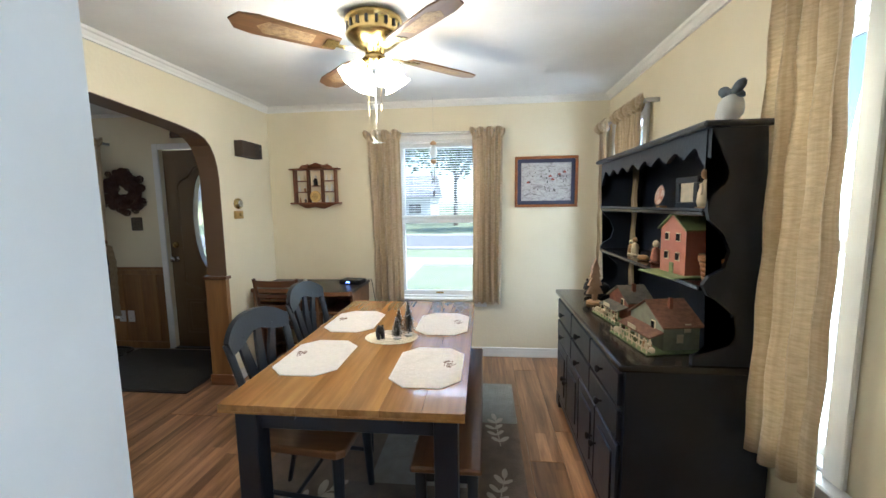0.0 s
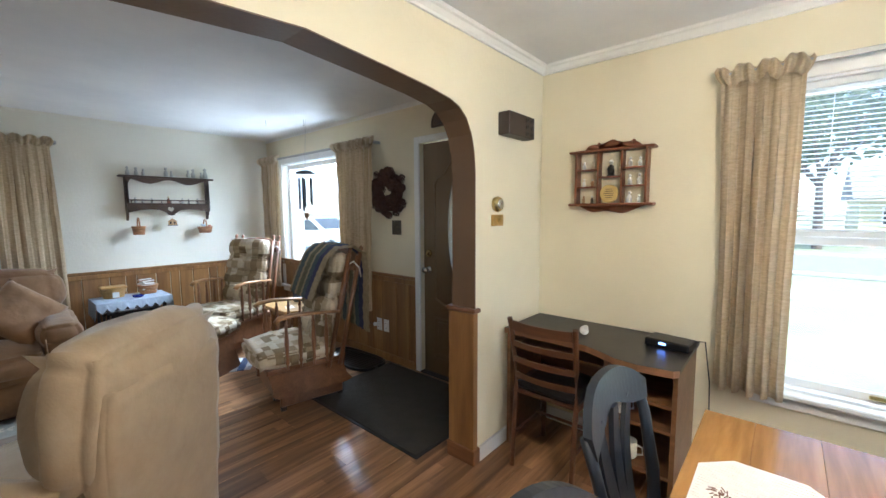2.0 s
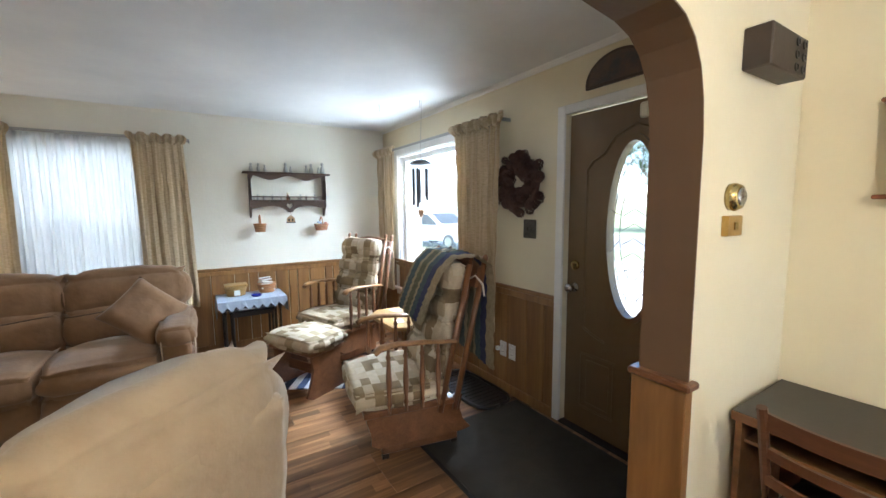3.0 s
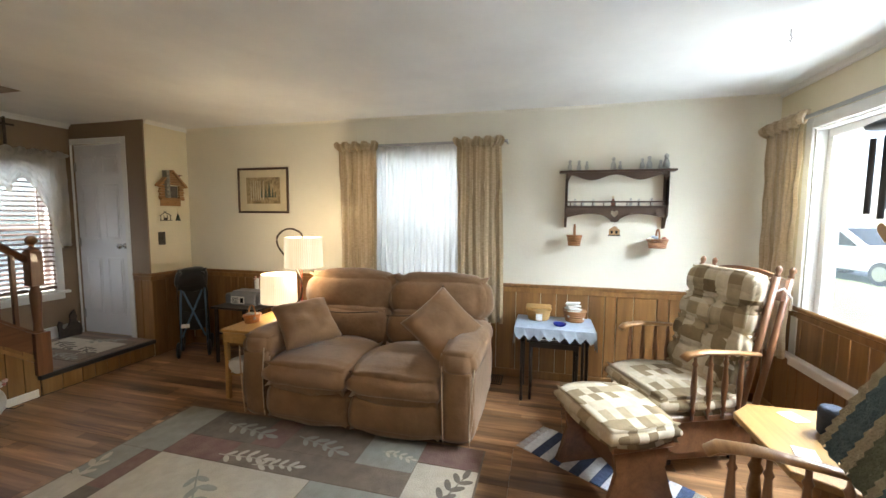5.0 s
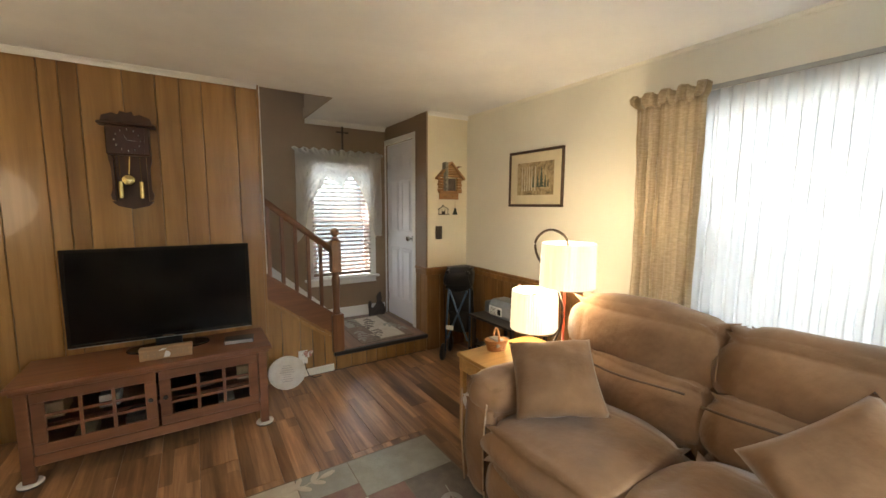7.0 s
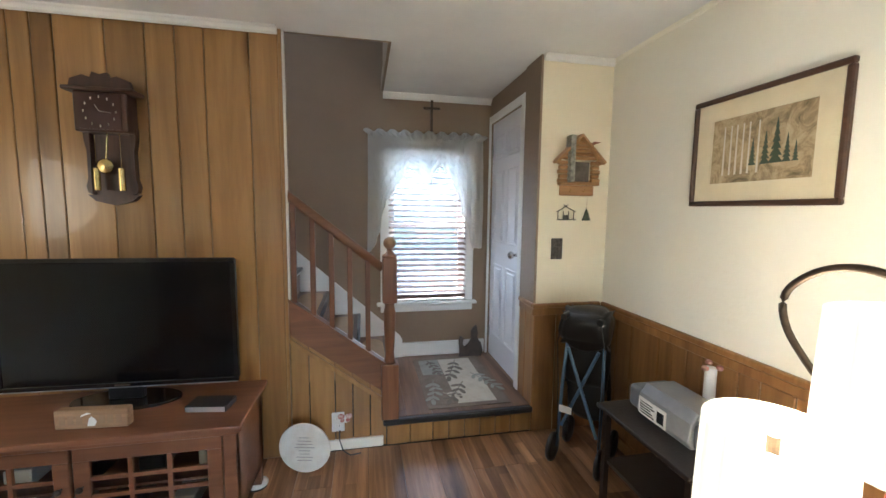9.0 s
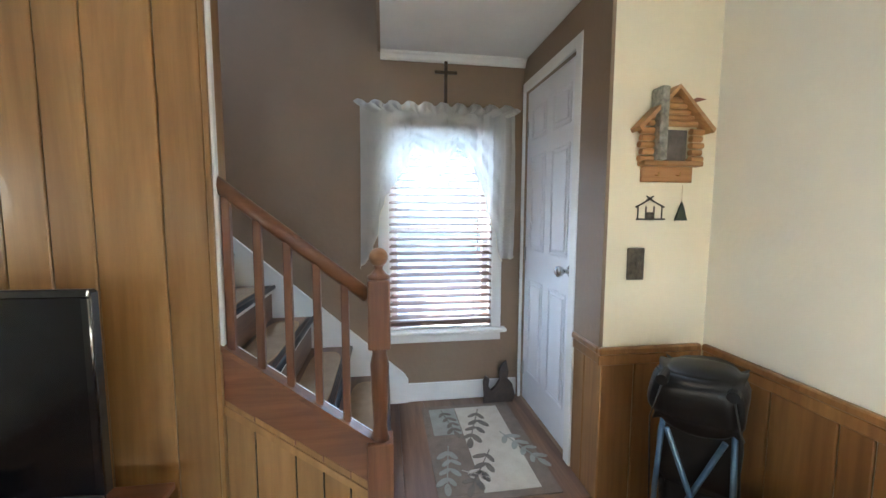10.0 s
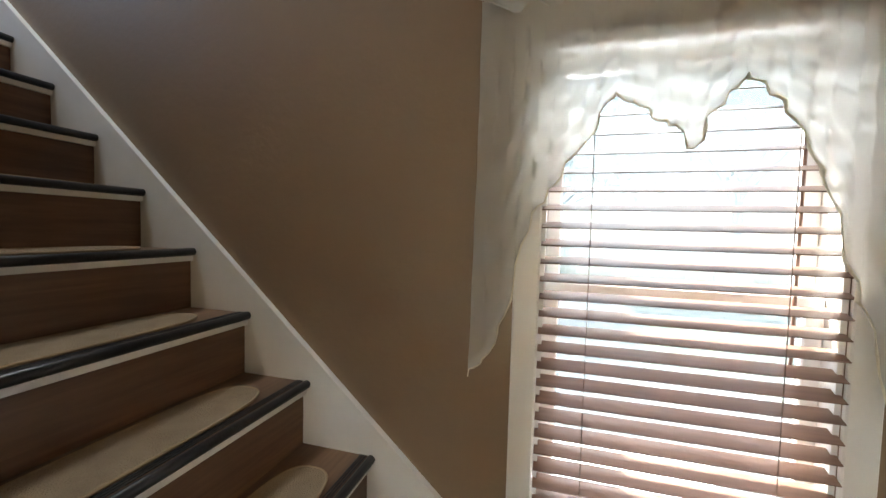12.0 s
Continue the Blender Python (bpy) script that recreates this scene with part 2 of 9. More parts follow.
def hazy_glass(name, veil, clear):
    """A pane with outdoor glare put into its colour: grey tint under a pale veil."""
    m = glass_mat(name, (clear, clear, clear))
    nt = m.node_tree
    mx, tl = nt.nodes.new("ShaderNodeMixShader"), nt.nodes.new("ShaderNodeBsdfTranslucent")
    tl.inputs[0].default_value = (0.30, 0.34, 0.37, 1)
    mx.inputs[0].default_value = veil
    nt.links.new(nt.nodes["Principled BSDF"].outputs[0], mx.inputs[1])
    nt.links.new(tl.outputs[0], mx.inputs[2])
    nt.links.new(mx.outputs[0], nt.nodes["Material Output"].inputs[0])
    return m


GLASS_DIMMED = hazy_glass("dimmed_glass", 0.16, 0.22)
GLASS_HAZY = hazy_glass("hazy_window_glass", 0.10, 0.66)
GLASS_CLEAR = hazy_glass("pale_window_glass", 0.06, 0.9)

# ---- mesh helpers ----


def link(ob, parent):
    ob.parent = parent
    return ob


def part(name, bm, material, parent=None, label="", smooth=False, kind=""):
    me = bpy.data.meshes.new(name)
    bmesh.ops.recalc_face_normals(bm, faces=bm.faces)
    bm.to_mesh(me)
    bm.free()
    for mt in (material if isinstance(material, (list, tuple)) else [material]):
        me.materials.append(mt)
    if smooth:
        for p in me.polygons:
            p.use_smooth = True
    ob = new(name, me)
    ob.parent = parent
    tagged(ob, label, kind=kind)
    return ob


def thing(name, x, y, z, rot=0.0, label="", category="", group=""):
    e = new(name)
    e.empty_display_size = 0.05
    e.matrix_basis = pose(x, y, z, 0, 0, rot)
    return tagged(e, label, category, group)


def structure(name, bm, material, label="", smooth=False):
    ob = part(name, bm, material, None, label, smooth)
    ob["kind"] = "structure"
    return ob


def box(bm, x0, x1, y0, y1, z0, z1, bev=0.0, seg=2, m=None):
    r = bmesh.ops.create_cube(bm, size=1.0, matrix=(m or Matrix()) @ Matrix.LocRotScale(((x0 + x1) / 2, (y0 + y1) / 2, (z0 + z1) / 2), None, (abs(x1 - x0), abs(y1 - y0), abs(z1 - z0))))
    if bev:
        es = list({e for v in r["verts"] for e in v.link_edges})
        bmesh.ops.bevel(bm, geom=es, offset=bev, segments=seg, profile=0.5, affect="EDGES")
    return bm


def boxes(*specs, bev=0.0, seg=1):
    bm = bmesh.new()
    for s in specs:
        b2 = box(bmesh.new(), *s, bev=bev, seg=seg)
        join(bm, b2)
    return bm


def join(bm, b2, m=None):
    if m is not None:
        bmesh.ops.transform(b2, matrix=m, verts=b2.verts)
    me = bpy.data.meshes.new("tmp")
    b2.to_mesh(me)
    b2.free()
    bm.from_mesh(me)
    bpy.data.meshes.remove(me)
    return bm


def tube(bm, p0, p1, r0, r1=None, seg=10):
    p0, p1 = Vector(p0), Vector(p1)
    d = p1 - p0
    q = d.to_track_quat("Z", "Y").to_matrix().to_4x4()
    bmesh.ops.create_cone(bm, cap_ends=True, segments=seg, radius1=r0, radius2=r0 if r1 is None else r1, depth=d.length, matrix=Matrix.Translation((p0 + p1) / 2) @ q)
    return bm


def lathe(bm, prof, seg=16, m=None):
    """Turns a profile of (radius, height) round z."""
    m = m or Matrix()
    rings = []
    for r, z in prof:
        rings.append([bm.verts.new(m @ Vector((r * math.cos(2 * math.pi * i / seg), r * math.sin(2 * math.pi * i / seg), z))) for i in range(seg)])
    for a, b in zip(rings, rings[1:]):
        for i in range(seg):
            j = (i + 1) % seg
            bm.faces.new((a[i], a[j], b[j], b[i]))
    if prof[0][0] > 1e-5:
        bm.faces.new(rings[0][::-1])
    if prof[-1][0] > 1e-5:
        bm.faces.new(rings[-1])
    return bm


def between(p0, p1):
    """A matrix that lays the z axis from p0 to p1, unscaled."""
    d = Vector(p1) - Vector(p0)
    return Matrix.Translation(p0) @ d.to_track_quat("Z", "Y").to_matrix().to_4x4()


def path_tube(bm, pts, r, seg=8, flat=1.0):
    """A tube along points; r may be a list of radii."""
    pts = [Vector(p) for p in pts]
    rings = []
    for i, p in enumerate(pts):
        d = (pts[min(i + 1, len(pts) - 1)] - pts[max(i - 1, 0)]).normalized()
        q = d.to_track_quat("Z", "Y").to_matrix()
        rr = r[i] if isinstance(r, (list, tuple)) else r
        rings.append([bm.verts.new(p + q @ Vector((rr * math.cos(2 * math.pi * k / seg), flat * rr * math.sin(2 * math.pi * k / seg), 0))) for k in range(seg)])
    for a, b in zip(rings, rings[1:]):
        for i in range(seg):
            j = (i + 1) % seg
            bm.faces.new((a[i], a[j], b[j], b[i]))
    bm.faces.new(rings[0][::-1])
    bm.faces.new(rings[-1])
    return bm


def prism(bm, pts, t0, t1, plane="xz", bev=0.0):
    """A flat outline, given in a plane, with thickness from t0 to t1 along the third axis."""
    def at(a, b, t):
        return {"xz": (a, t, b), "yz": (t, a, b), "xy": (a, b, t)}[plane]
    lo = [bm.verts.new(at(a, b, t0)) for a, b in pts]
    hi = [bm.verts.new(at(a, b, t1)) for a, b in pts]
    f0, f1 = bm.faces.new(lo), bm.faces.new(hi[::-1])
    n = len(pts)
    for i in range(n):
        j = (i + 1) % n
        bm.faces.new((lo[i], hi[i], hi[j], lo[j]))
    if bev:
        es = list(f0.edges) + list(f1.edges)
        bmesh.ops.bevel(bm, geom=es, offset=bev, segments=2, profile=0.5, affect="EDGES")
    bmesh.ops.triangulate(bm, faces=[f for f in bm.faces if len(f.verts) > 4])
    return bm


def strip(bm, top, bottom, t0, t1, plane="xz"):
    """A band between two lines of equally many (a, b) points, with thickness."""
    def at(p, t):
        a, b = p
        return {"xz": (a, t, b), "yz": (t, a, b), "xy": (a, b, t)}[plane]
    v = [[bm.verts.new(at(p, t)) for p in line] for line in (top, bottom) for t in (t0, t1)]
    a, b, c, d = v
    for i in range(len(top) - 1):
        for p, q in ((a, b), (b, d), (d, c), (c, a)):
            bm.faces.new((p[i], p[i + 1], q[i + 1], q[i]))
    for i in (0, -1):
        bm.faces.new((a[i], b[i], d[i], c[i]))
    return bm


def wall(name, axis, at, t, a0, a1, z0, z1, openings, material, label=""):
    """A wall along x or y, from at to at + t, with holes (a0, a1, z0, z1)."""
    bm = bmesh.new()
    def put(p, q, r, s):
        if q - p > 1e-4 and s - r > 1e-4:
            if axis == "x":
                box(bm, p, q, at, at + t, r, s)
            else:
                box(bm, at, at + t, p, q, r, s)
    x = a0
    for o in sorted(openings):
        put(x, o[0], z0, z1)
        put(o[0], o[1], z0, o[2])
        put(o[0], o[1], o[3], z1)
        x = o[1]
    put(x, a1, z0, z1)
    return structure(name, bm, material, label)


def rounded(bm, x0, x1, y0, y1, z0, z1, r=0.05, puff=0.02, cuts=6, seed=0, lump=0.006):
    """A soft cushion: a bevelled box, finely cut, puffed and made a little uneven."""
    b2 = bmesh.new()
    cx, cy, cz = (x0 + x1) / 2, (y0 + y1) / 2, (z0 + z1) / 2
    hx, hy, hz = (x1 - x0) / 2, (y1 - y0) / 2, (z1 - z0) / 2
    bmesh.ops.create_cube(b2, size=2.0)
    bmesh.ops.subdivide_edges(b2, edges=b2.edges, cuts=cuts * 2, use_grid_fill=True)
    r = min(r, hx, hy, hz)
    for v in b2.verts:
        # even spacing near the edges, so that the round corners hold
        p = [math.copysign(abs(c) ** 0.75, c) for c in v.co]
        q = Vector((p[0] * hx, p[1] * hy, p[2] * hz))
        inner = Vector((max(-(hx - r), min(hx - r, q.x)), max(-(hy - r), min(hy - r, q.y)), max(-(hz - r), min(hz - r, q.z))))
        d = q - inner
        if d.length > 1e-6:
            ax = max(abs(c) for c in d)
            q = inner + d.normalized() * ax if d.length > 0 else q
        bulge = puff * math.cos(p[0] * 1.45) * math.cos(p[1] * 1.45) * math.cos(p[2] * 1.45) ** 0 
        n = Vector((p[0] if abs(v.co.x) > 0.999 else 0, p[1] if abs(v.co.y) > 0.999 else 0, p[2] if abs(v.co.z) > 0.999 else 0))
        k = 1.0
        for i in range(3):
            if abs(v.co[i]) <= 0.999:
                k *= math.cos(p[i] * 1.5)
        q += n * puff * max(k, 0)
        q += noise.noise_vector(q * 6 + Vector((seed, seed * 2, 0))) * lump
        v.co = q + Vector((cx, cy, cz))
    return join(bm, b2)


# ---- structure ----
NY, EX, WX, SY, CZ = 3.50, 1.13, -5.82, -1.90, 2.32
LZ = 0.167
AX0, AX1 = -2.08, -1.93
ST_Y = -2.89

wall("wall_north", "x", NY, 0.16, WX - 0.16, EX + 0.16, -0.1, CZ + 0.1, [(-5.42, -4.08, 0.50, 2.0), (-3.05, -2.17, 0.0, 1.985), (-0.72, 0.03, 0.55, 1.99)], PLASTER, "cream painted plaster front wall")
# the first opening is added, to let the kitchen fill lamp in
wall("wall_east", "y", EX, 0.16, -2.06, NY, -0.1, CZ + 0.1, [(-1.1, -0.4, 1.0, 1.95), (1.18, 1.52, 0.55, 1.99), (2.72, 3.30, 0.55, 1.99)], PLASTER, "cream painted plaster side wall")
wall("wall_west", "y", WX - 0.16, 0.16, -2.06, NY, -0.1, CZ + 0.1, [(0.29, 1.15, 0.55, 1.98)], PLASTER_W, "pale cream plaster wall of the living room")
wall("wall_corner", "x", SY - 0.16, 0.16, WX, -5.36, -0.1, CZ + 0.1, [], PLASTER, "short cream plaster wall beside the landing")
wall("wall_television", "x", SY - 0.13, 0.12, -3.89, AX1, -0.1, 4.8, [], BROWNWALL, "partition wall between living room and stairs")
wall("wall_stairs", "x", ST_Y - 0.16, 0.16, -5.52, -0.5, -0.1, 4.8, [(-5.166, -4.506, 0.63, 1.92)], BROWNWALL, "taupe brown painted wall behind the stairs")
wall("wall_landing", "y", -5.52, 0.16, ST_Y, SY - 0.16, -0.1, CZ + 0.1, [(-2.86, -2.18, LZ, 2.12)], BROWNWALL, "taupe brown painted wall with the closet door")
wall("wall_stair_end", "y", -0.5, 0.1, ST_Y - 0.16, SY, -0.1, 4.8, [], BROWNWALL, "brown wall at the head of the stairs")
wall("wall_dining_south", "x", 0.20, 0.16, AX1, -0.38, -0.1, CZ + 0.1, [], WHITE, "white painted partition at the end of the dining room")
wall("wall_kitchen_side", "y", AX1 - 0.15, 0.15, SY, 0.2, -0.1, CZ + 0.1, [], PLASTER, "cream plaster wall")
wall("wall_kitchen_south", "x", SY - 0.13, 0.12, AX1, EX, -0.1, CZ + 0.1, [], PLASTER, "cream plaster wall")

# the arched wall between the two rooms
bm = bmesh.new()
Y0, Y1, YM = 0.88, 2.77, 1.825
side = [(0.0, 0.0), (0.001, 1.62), (0.012, 1.72), (0.035, 1.80), (0.075, 1.87), (0.13, 1.915), (0.20, 1.94), (0.35, 1.962), (0.6, 1.985), (YM - Y0, 2.012)]
line = [(Y0 + a, z) for a, z in side[1:]] + [(Y1 - a, z) for a, z in side[-2:0:-1]]
strip(bm, [(y, CZ + 0.1) for y, z in line], line, AX0, AX1, "yz")
box(bm, AX0, AX1, 0.2, Y0 + 0.001, -0.1, CZ + 0.1)
box(bm, AX0, AX1, Y1 - 0.001, NY, -0.1, CZ + 0.1)
structure("wall_arch", bm, PLASTER, "cream plaster wall with a wide brown-edged archway")
bm = bmesh.new()
inner = [(y + (0.004 if y < YM else -0.004), z - 0.004) for y, z in line]
inner = [(inner[0][0], 0.88)] + inner + [(inner[-1][0], 0.88)]
outer = [(line[0][0] - 0.002, 0.88)] + [(y, z) for y, z in line] + [(line[-1][0] + 0.002, 0.88)]
strip(bm, outer, inner, AX0 - 0.003, AX1 + 0.003, "yz")
structure("trim_arch", bm, ARCHBROWN, "brown painted underside of the archway")
for k, (ya, yb) in enumerate(((Y0 - 0.02, Y0 + 0.022), (Y1 - 0.022, Y1 + 0.02))):
    structure("trim_arch_panel", boxes((AX0 - 0.02, AX1 + 0.006, ya, yb, 0.02, 0.86), bev=0.003), WAINS, "stained wooden panel at the foot of the archway")
    structure("trim_arch_cap", boxes((AX0 - 0.03, AX1 + 0.02, ya - 0.012, yb + 0.012, 0.86, 0.885), bev=0.006), RAILWOOD, "stained wooden cap on the archway panel")
    structure("trim_arch_foot", boxes((AX0 - 0.03, AX1 + 0.016, ya - 0.01, yb + 0.01, 0.0, 0.09), bev=0.004), RAILWOOD, "stained wooden skirting at the archway")

# ceilings: the stairwell stays open above the flight
structure("ceiling_dining", boxes((AX1, EX + 0.1, SY - 0.1, NY + 0.1, CZ, CZ + 0.1)), CEIL, "white plastered ceiling")
structure("ceiling_living", boxes((WX - 0.1, AX0, SY - 0.03, NY + 0.1, CZ, CZ + 0.1), (WX - 0.1, -4.47, ST_Y - 0.1, SY - 0.03, CZ, CZ + 0.1)), CEIL, "white plastered ceiling with uneven swirls")
structure("trim_stairwell_edge", boxes((-4.472, -4.455, ST_Y, SY - 0.03, CZ - 0.002, CZ + 0.1), (-4.455, -3.89, SY - 0.045, SY - 0.028, CZ - 0.002, CZ + 0.1)), BROWNWALL)
structure("ceiling_stairwell", boxes((-4.7, -0.4, ST_Y - 0.1, SY + 0.1, 4.7, 4.8)), CEIL, "white ceiling above the stairs")
structure("wall_stairwell_upper", boxes((-4.60, -4.47, ST_Y, SY - 0.02, CZ + 0.1, 4.7), (-4.47, -3.89, SY - 0.13, SY - 0.03, CZ + 0.1, 4.7)), BROWNWALL, "brown wall above the ceiling of the stairwell")

# floors
structure("subfloor", boxes((WX - 0.1, EX + 0.1, ST_Y - 0.1, NY + 0.1, -0.1, -0.012)), BLACK, "dark bed under the planks")
structure("floor_landing_base", boxes((-5.36, -4.42, ST_Y, SY - 0.036, -0.012, LZ - 0.014)), BLACK)

# ---- windows, doors and trim ----
SLAT = surf("white_blind_slat", (0.8, 0.8, 0.78), rough=0.5, trans=0.25)
WOODSLAT = wood("brown_blind_slat", (0.21, 0.125, 0.09), (0.14, 0.08, 0.058), "x", rough=0.4)
VINYL = surf("white_vinyl_frame", (0.8, 0.8, 0.79), (0.76, 0.76, 0.75), scale=6, rough=0.35, bump=0.02)
GREYROD = surf("grey_curtain_rod", (0.4, 0.4, 0.4), scale=9, rough=0.35, metal=0.6)
DOORBROWN = surf("brown_front_door", (0.165, 0.105, 0.048), (0.14, 0.088, 0.04), scale=5, stretch=(1, 1, 0.3), rough=0.4, bump=0.15, bscale=60)
BASEW = WHITE


def frame_boxes(x0, x1, z0, z1, w, y0, y1, bev=0.004):
    return boxes((x0, x1, y0, y1, z0, z0 + w), (x0, x1, y0, y1, z1 - w, z1), (x0, x0 + w, y0, y1, z0 + w, z1 - w), (x1 - w, x1, y0, y1, z0 + w, z1 - w), bev=bev)


def window(name, m, w, z0, z1, rail=None, casing=0.07, sill=True, fixed=False, material=None, glass=None):
    """A sash window in a wall: local x across, the room lies towards -y, the wall's room face at y = 0."""
    t = thing(name, 0, 0, 0)
    t.matrix_basis = m
    t["kind"] = "structure"
    cm, gl = material or WHITE, glass or GLASS_HAZY
    h = w / 2
    part("window_casing", boxes((-h - casing, -h, -0.018, 0, z0, z1 + casing), (h, h + casing, -0.018, 0, z0, z1 + casing), (-h, h, -0.018, 0, z1, z1 + casing), bev=0.004), cm, t)
    part("window_jamb", boxes((-h, -h + 0.012, 0, 0.15, z0, z1), (h - 0.012, h, 0, 0.15, z0, z1), (-h + 0.012, h - 0.012, 0, 0.15, z1 - 0.012, z1), (-h + 0.012, h - 0.012, 0, 0.15, z0, z0 + 0.012)), VINYL, t)
    if sill:
        part("window_sill", boxes((-h - casing - 0.03, h + casing + 0.03, -0.06, 0.0, z0 - 0.025, z0), bev=0.006), cm, t)
        part("window_apron", boxes((-h - casing, h + casing, -0.016, 0, z0 - 0.085, z0 - 0.025), bev=0.003), cm, t)
    zm = rail or (z0 + z1) / 2
    if fixed:
        part("window_frame", frame_boxes(-h + 0.012, h - 0.012, z0 + 0.012, z1 - 0.012, 0.05, 0.06, 0.10), VINYL, t)
        part("pane", boxes((-h + 0.05, h - 0.05, 0.078, 0.082, z0 + 0.05, z1 - 0.05)), gl, t).visible_shadow = False
    else:
        part("window_frame", frame_boxes(-h + 0.012, h - 0.012, z0 + 0.012, zm + 0.02, 0.04, 0.05, 0.085), VINYL, t)
        part("window_frame", frame_boxes(-h + 0.012, h - 0.012, zm - 0.02, z1 - 0.012, 0.04, 0.09, 0.125), VINYL, t)
        part("pane", boxes((-h + 0.04, h - 0.04, 0.066, 0.07, z0 + 0.05, zm - 0.02)), gl, t).visible_shadow = False
        part("pane", boxes((-h + 0.04, h - 0.04, 0.104, 0.108, zm + 0.02, z1 - 0.05)), gl, t).visible_shadow = False
        part("window_lock", boxes((-0.035, 0.035, 0.035, 0.05, z0 + 0.025, z0 + 0.04), bev=0.003), BRASS, t)
    return t


def at_north(x):
    return pose(x, NY, 0)


window("window_1", at_north(-0.345), 0.74, 0.56, 1.98, rail=1.265, glass=GLASS_CLEAR)
window("window_2", at_north(-4.75), 1.33, 0.51, 1.99, fixed=True)
window("window_3", pose(WX, 0.72, 0, 0, 0, 90), 0.86, 0.56, 1.97)
window("window_4", pose(-4.836, ST_Y, 0, 0, 0, 180), 0.65, 0.64, 1.91, rail=1.27, casing=0.065, glass=GLASS_DIMMED)
window("window_5", pose(EX, 3.01, 0, 0, 0, -90), 0.56, 0.56, 1.98)
# unseen window, added round the opening of the kitchen fill lamp
window("window_7", pose(EX, -0.75, 0, 0, 0, -90), 0.68, 1.01, 1.94)
window("window_6", pose(EX, 1.35, 0, 0, 0, -90), 0.32, 0.56, 1.98)


def curtain(name, m, w_top, w_bot, z0, z1, folds, label, material=CURT, amp=0.028, shift=0.0, header=True, group="", cut=None):
    """A hung cloth with folds and a ruffled head; local x across, it hangs at y = 0."""
    t = thing(name, 0, 0, 0, 0, label, "curtain", group)
    t.matrix_basis = m
    rnd = random.Random(hash_of(name) + int(w_top * 1000) + int(z0 * 100) + folds)
    nx, nz = folds * 8, 22
    ph = [rnd.uniform(-0.5, 0.5) for _ in range(folds + 1)]
    bm = bmesh.new()
    sheets = []
    for off in (-0.002, 0.002):
        rows = []
        for k in range(nz + 1):
            v = k / nz
            z = z1 - (z1 - z0) * v
            w = w_top + (w_bot - w_top) * min(1, v * 1.6)
            row = []
            for i in range(nx + 1):
                u = i / nx
                a = 2 * math.pi * folds * u
                f = amp * (0.55 + 0.45 * math.sin(3.1 * u + ph[0] * 6))
                y = f * math.sin(a + 0.7 * math.sin(v * 2 + ph[i // 8 % folds]) + 0.35 * math.sin(a * 0.37 + 4 * v)) * (0.6 + 0.5 * v)
                y += 0.004 * math.sin(31 * v + 9 * u)
                x = (u - 0.5) * w + shift * v + 0.006 * math.sin(a * 2 + 3 * v)
                zz = z
                if cut:
                    zz = z1 - (z1 - cut(u)) * v
                row.append(bm.verts.new((x, y + off, zz + (0.006 * math.sin(a) if k == nz else 0))))
            rows.append(row)
        sheets.append(rows)
        for a, b in zip(rows, rows[1:]):
            for i in range(nx):
                bm.faces.new((a[i], a[i + 1], b[i + 1], b[i]))
    for k in (0, nz):
        for i in range(nx):
            bm.faces.new((sheets[0][k][i], sheets[0][k][i + 1], sheets[1][k][i + 1], sheets[1][k][i]))
    if cut:
        hem = [v.co.copy() for v in sheets[0][nz]]
        part("lace_edge", path_tube(bmesh.new(), [p + Vector((0, 0, 0.004 * math.sin(i * 1.9))) for i, p in enumerate(hem)], [0.0035 + 0.0015 * (i % 3) for i in range(len(hem))], 6, flat=0.4), LACEM, t, smooth=True)
    part("cloth", bm, material, t, smooth=True)
    if header:
        bm = bmesh.new()
        n = folds * 10
        pts = []
        for i in range(n + 1):
            u = i / n
            a = 2 * math.pi * folds * 1.5 * u
            x = (u - 0.5) * (w_top * (1.03 if cut else 1.12))
            pts.append((x, 0.02 * math.sin(a) - 0.012, 0.012 * math.sin(a * 0.5 + 1)))
        rows = []
        for dz, dy, sc in ((-0.035, 0.0, 0.9), (-0.01, -0.02, 1.0), (0.02, -0.012, 1.05), (0.045, 0.006, 1.0), (0.045, 0.012, 1.0), (0.0, 0.02, 0.95), (-0.035, 0.008, 0.9)):
            rows.append([bm.verts.new((x * sc, (y * (1.2 if dz > 0 else 0.8) + dy) * (0.5 if cut else 1), z1 + dz * (0.7 if cut else 1) + zz)) for x, y, zz in pts])
        for a, b in zip(rows, rows[1:]):
            for i in range(n):
                bm.faces.new((a[i], a[i + 1], b[i + 1], b[i]))
        part("ruffled_heading", bm, material, t, smooth=True)
    return t


def hash_of(s):
    return sum(ord(c) * (i + 3) for i, c in enumerate(s)) % 997


def rod(name, m, w, z, label="thin grey metal curtain rod above the window", returns=0.09):
    t = thing(name, 0, 0, 0, 0, label, "curtain rod", "curtain rods")
    t.matrix_basis = m
    part("rail", boxes((-w / 2, w / 2, -returns - 0.004, -returns + 0.004, z - 0.012, z + 0.012), bev=0.003), GREYROD, t)
    for s in (-1, 1):
        part("bracket", boxes((s * w / 2 - 0.006, s * w / 2 + 0.006, -returns, 0.0, z - 0.012, z + 0.012), bev=0.002), GREYROD, t)
    return t


# dining window on the street side
rod("curtain_rod", at_north(-0.36), 1.18, 2.03)
curtain("curtain", at_north(-0.815) @ pose(0, -0.09, 0), 0.30, 0.27, 0.53, 2.02, 5, "tan woven curtain with ruffled head beside the dining window", group="curtains at the dining window", shift=0.02)
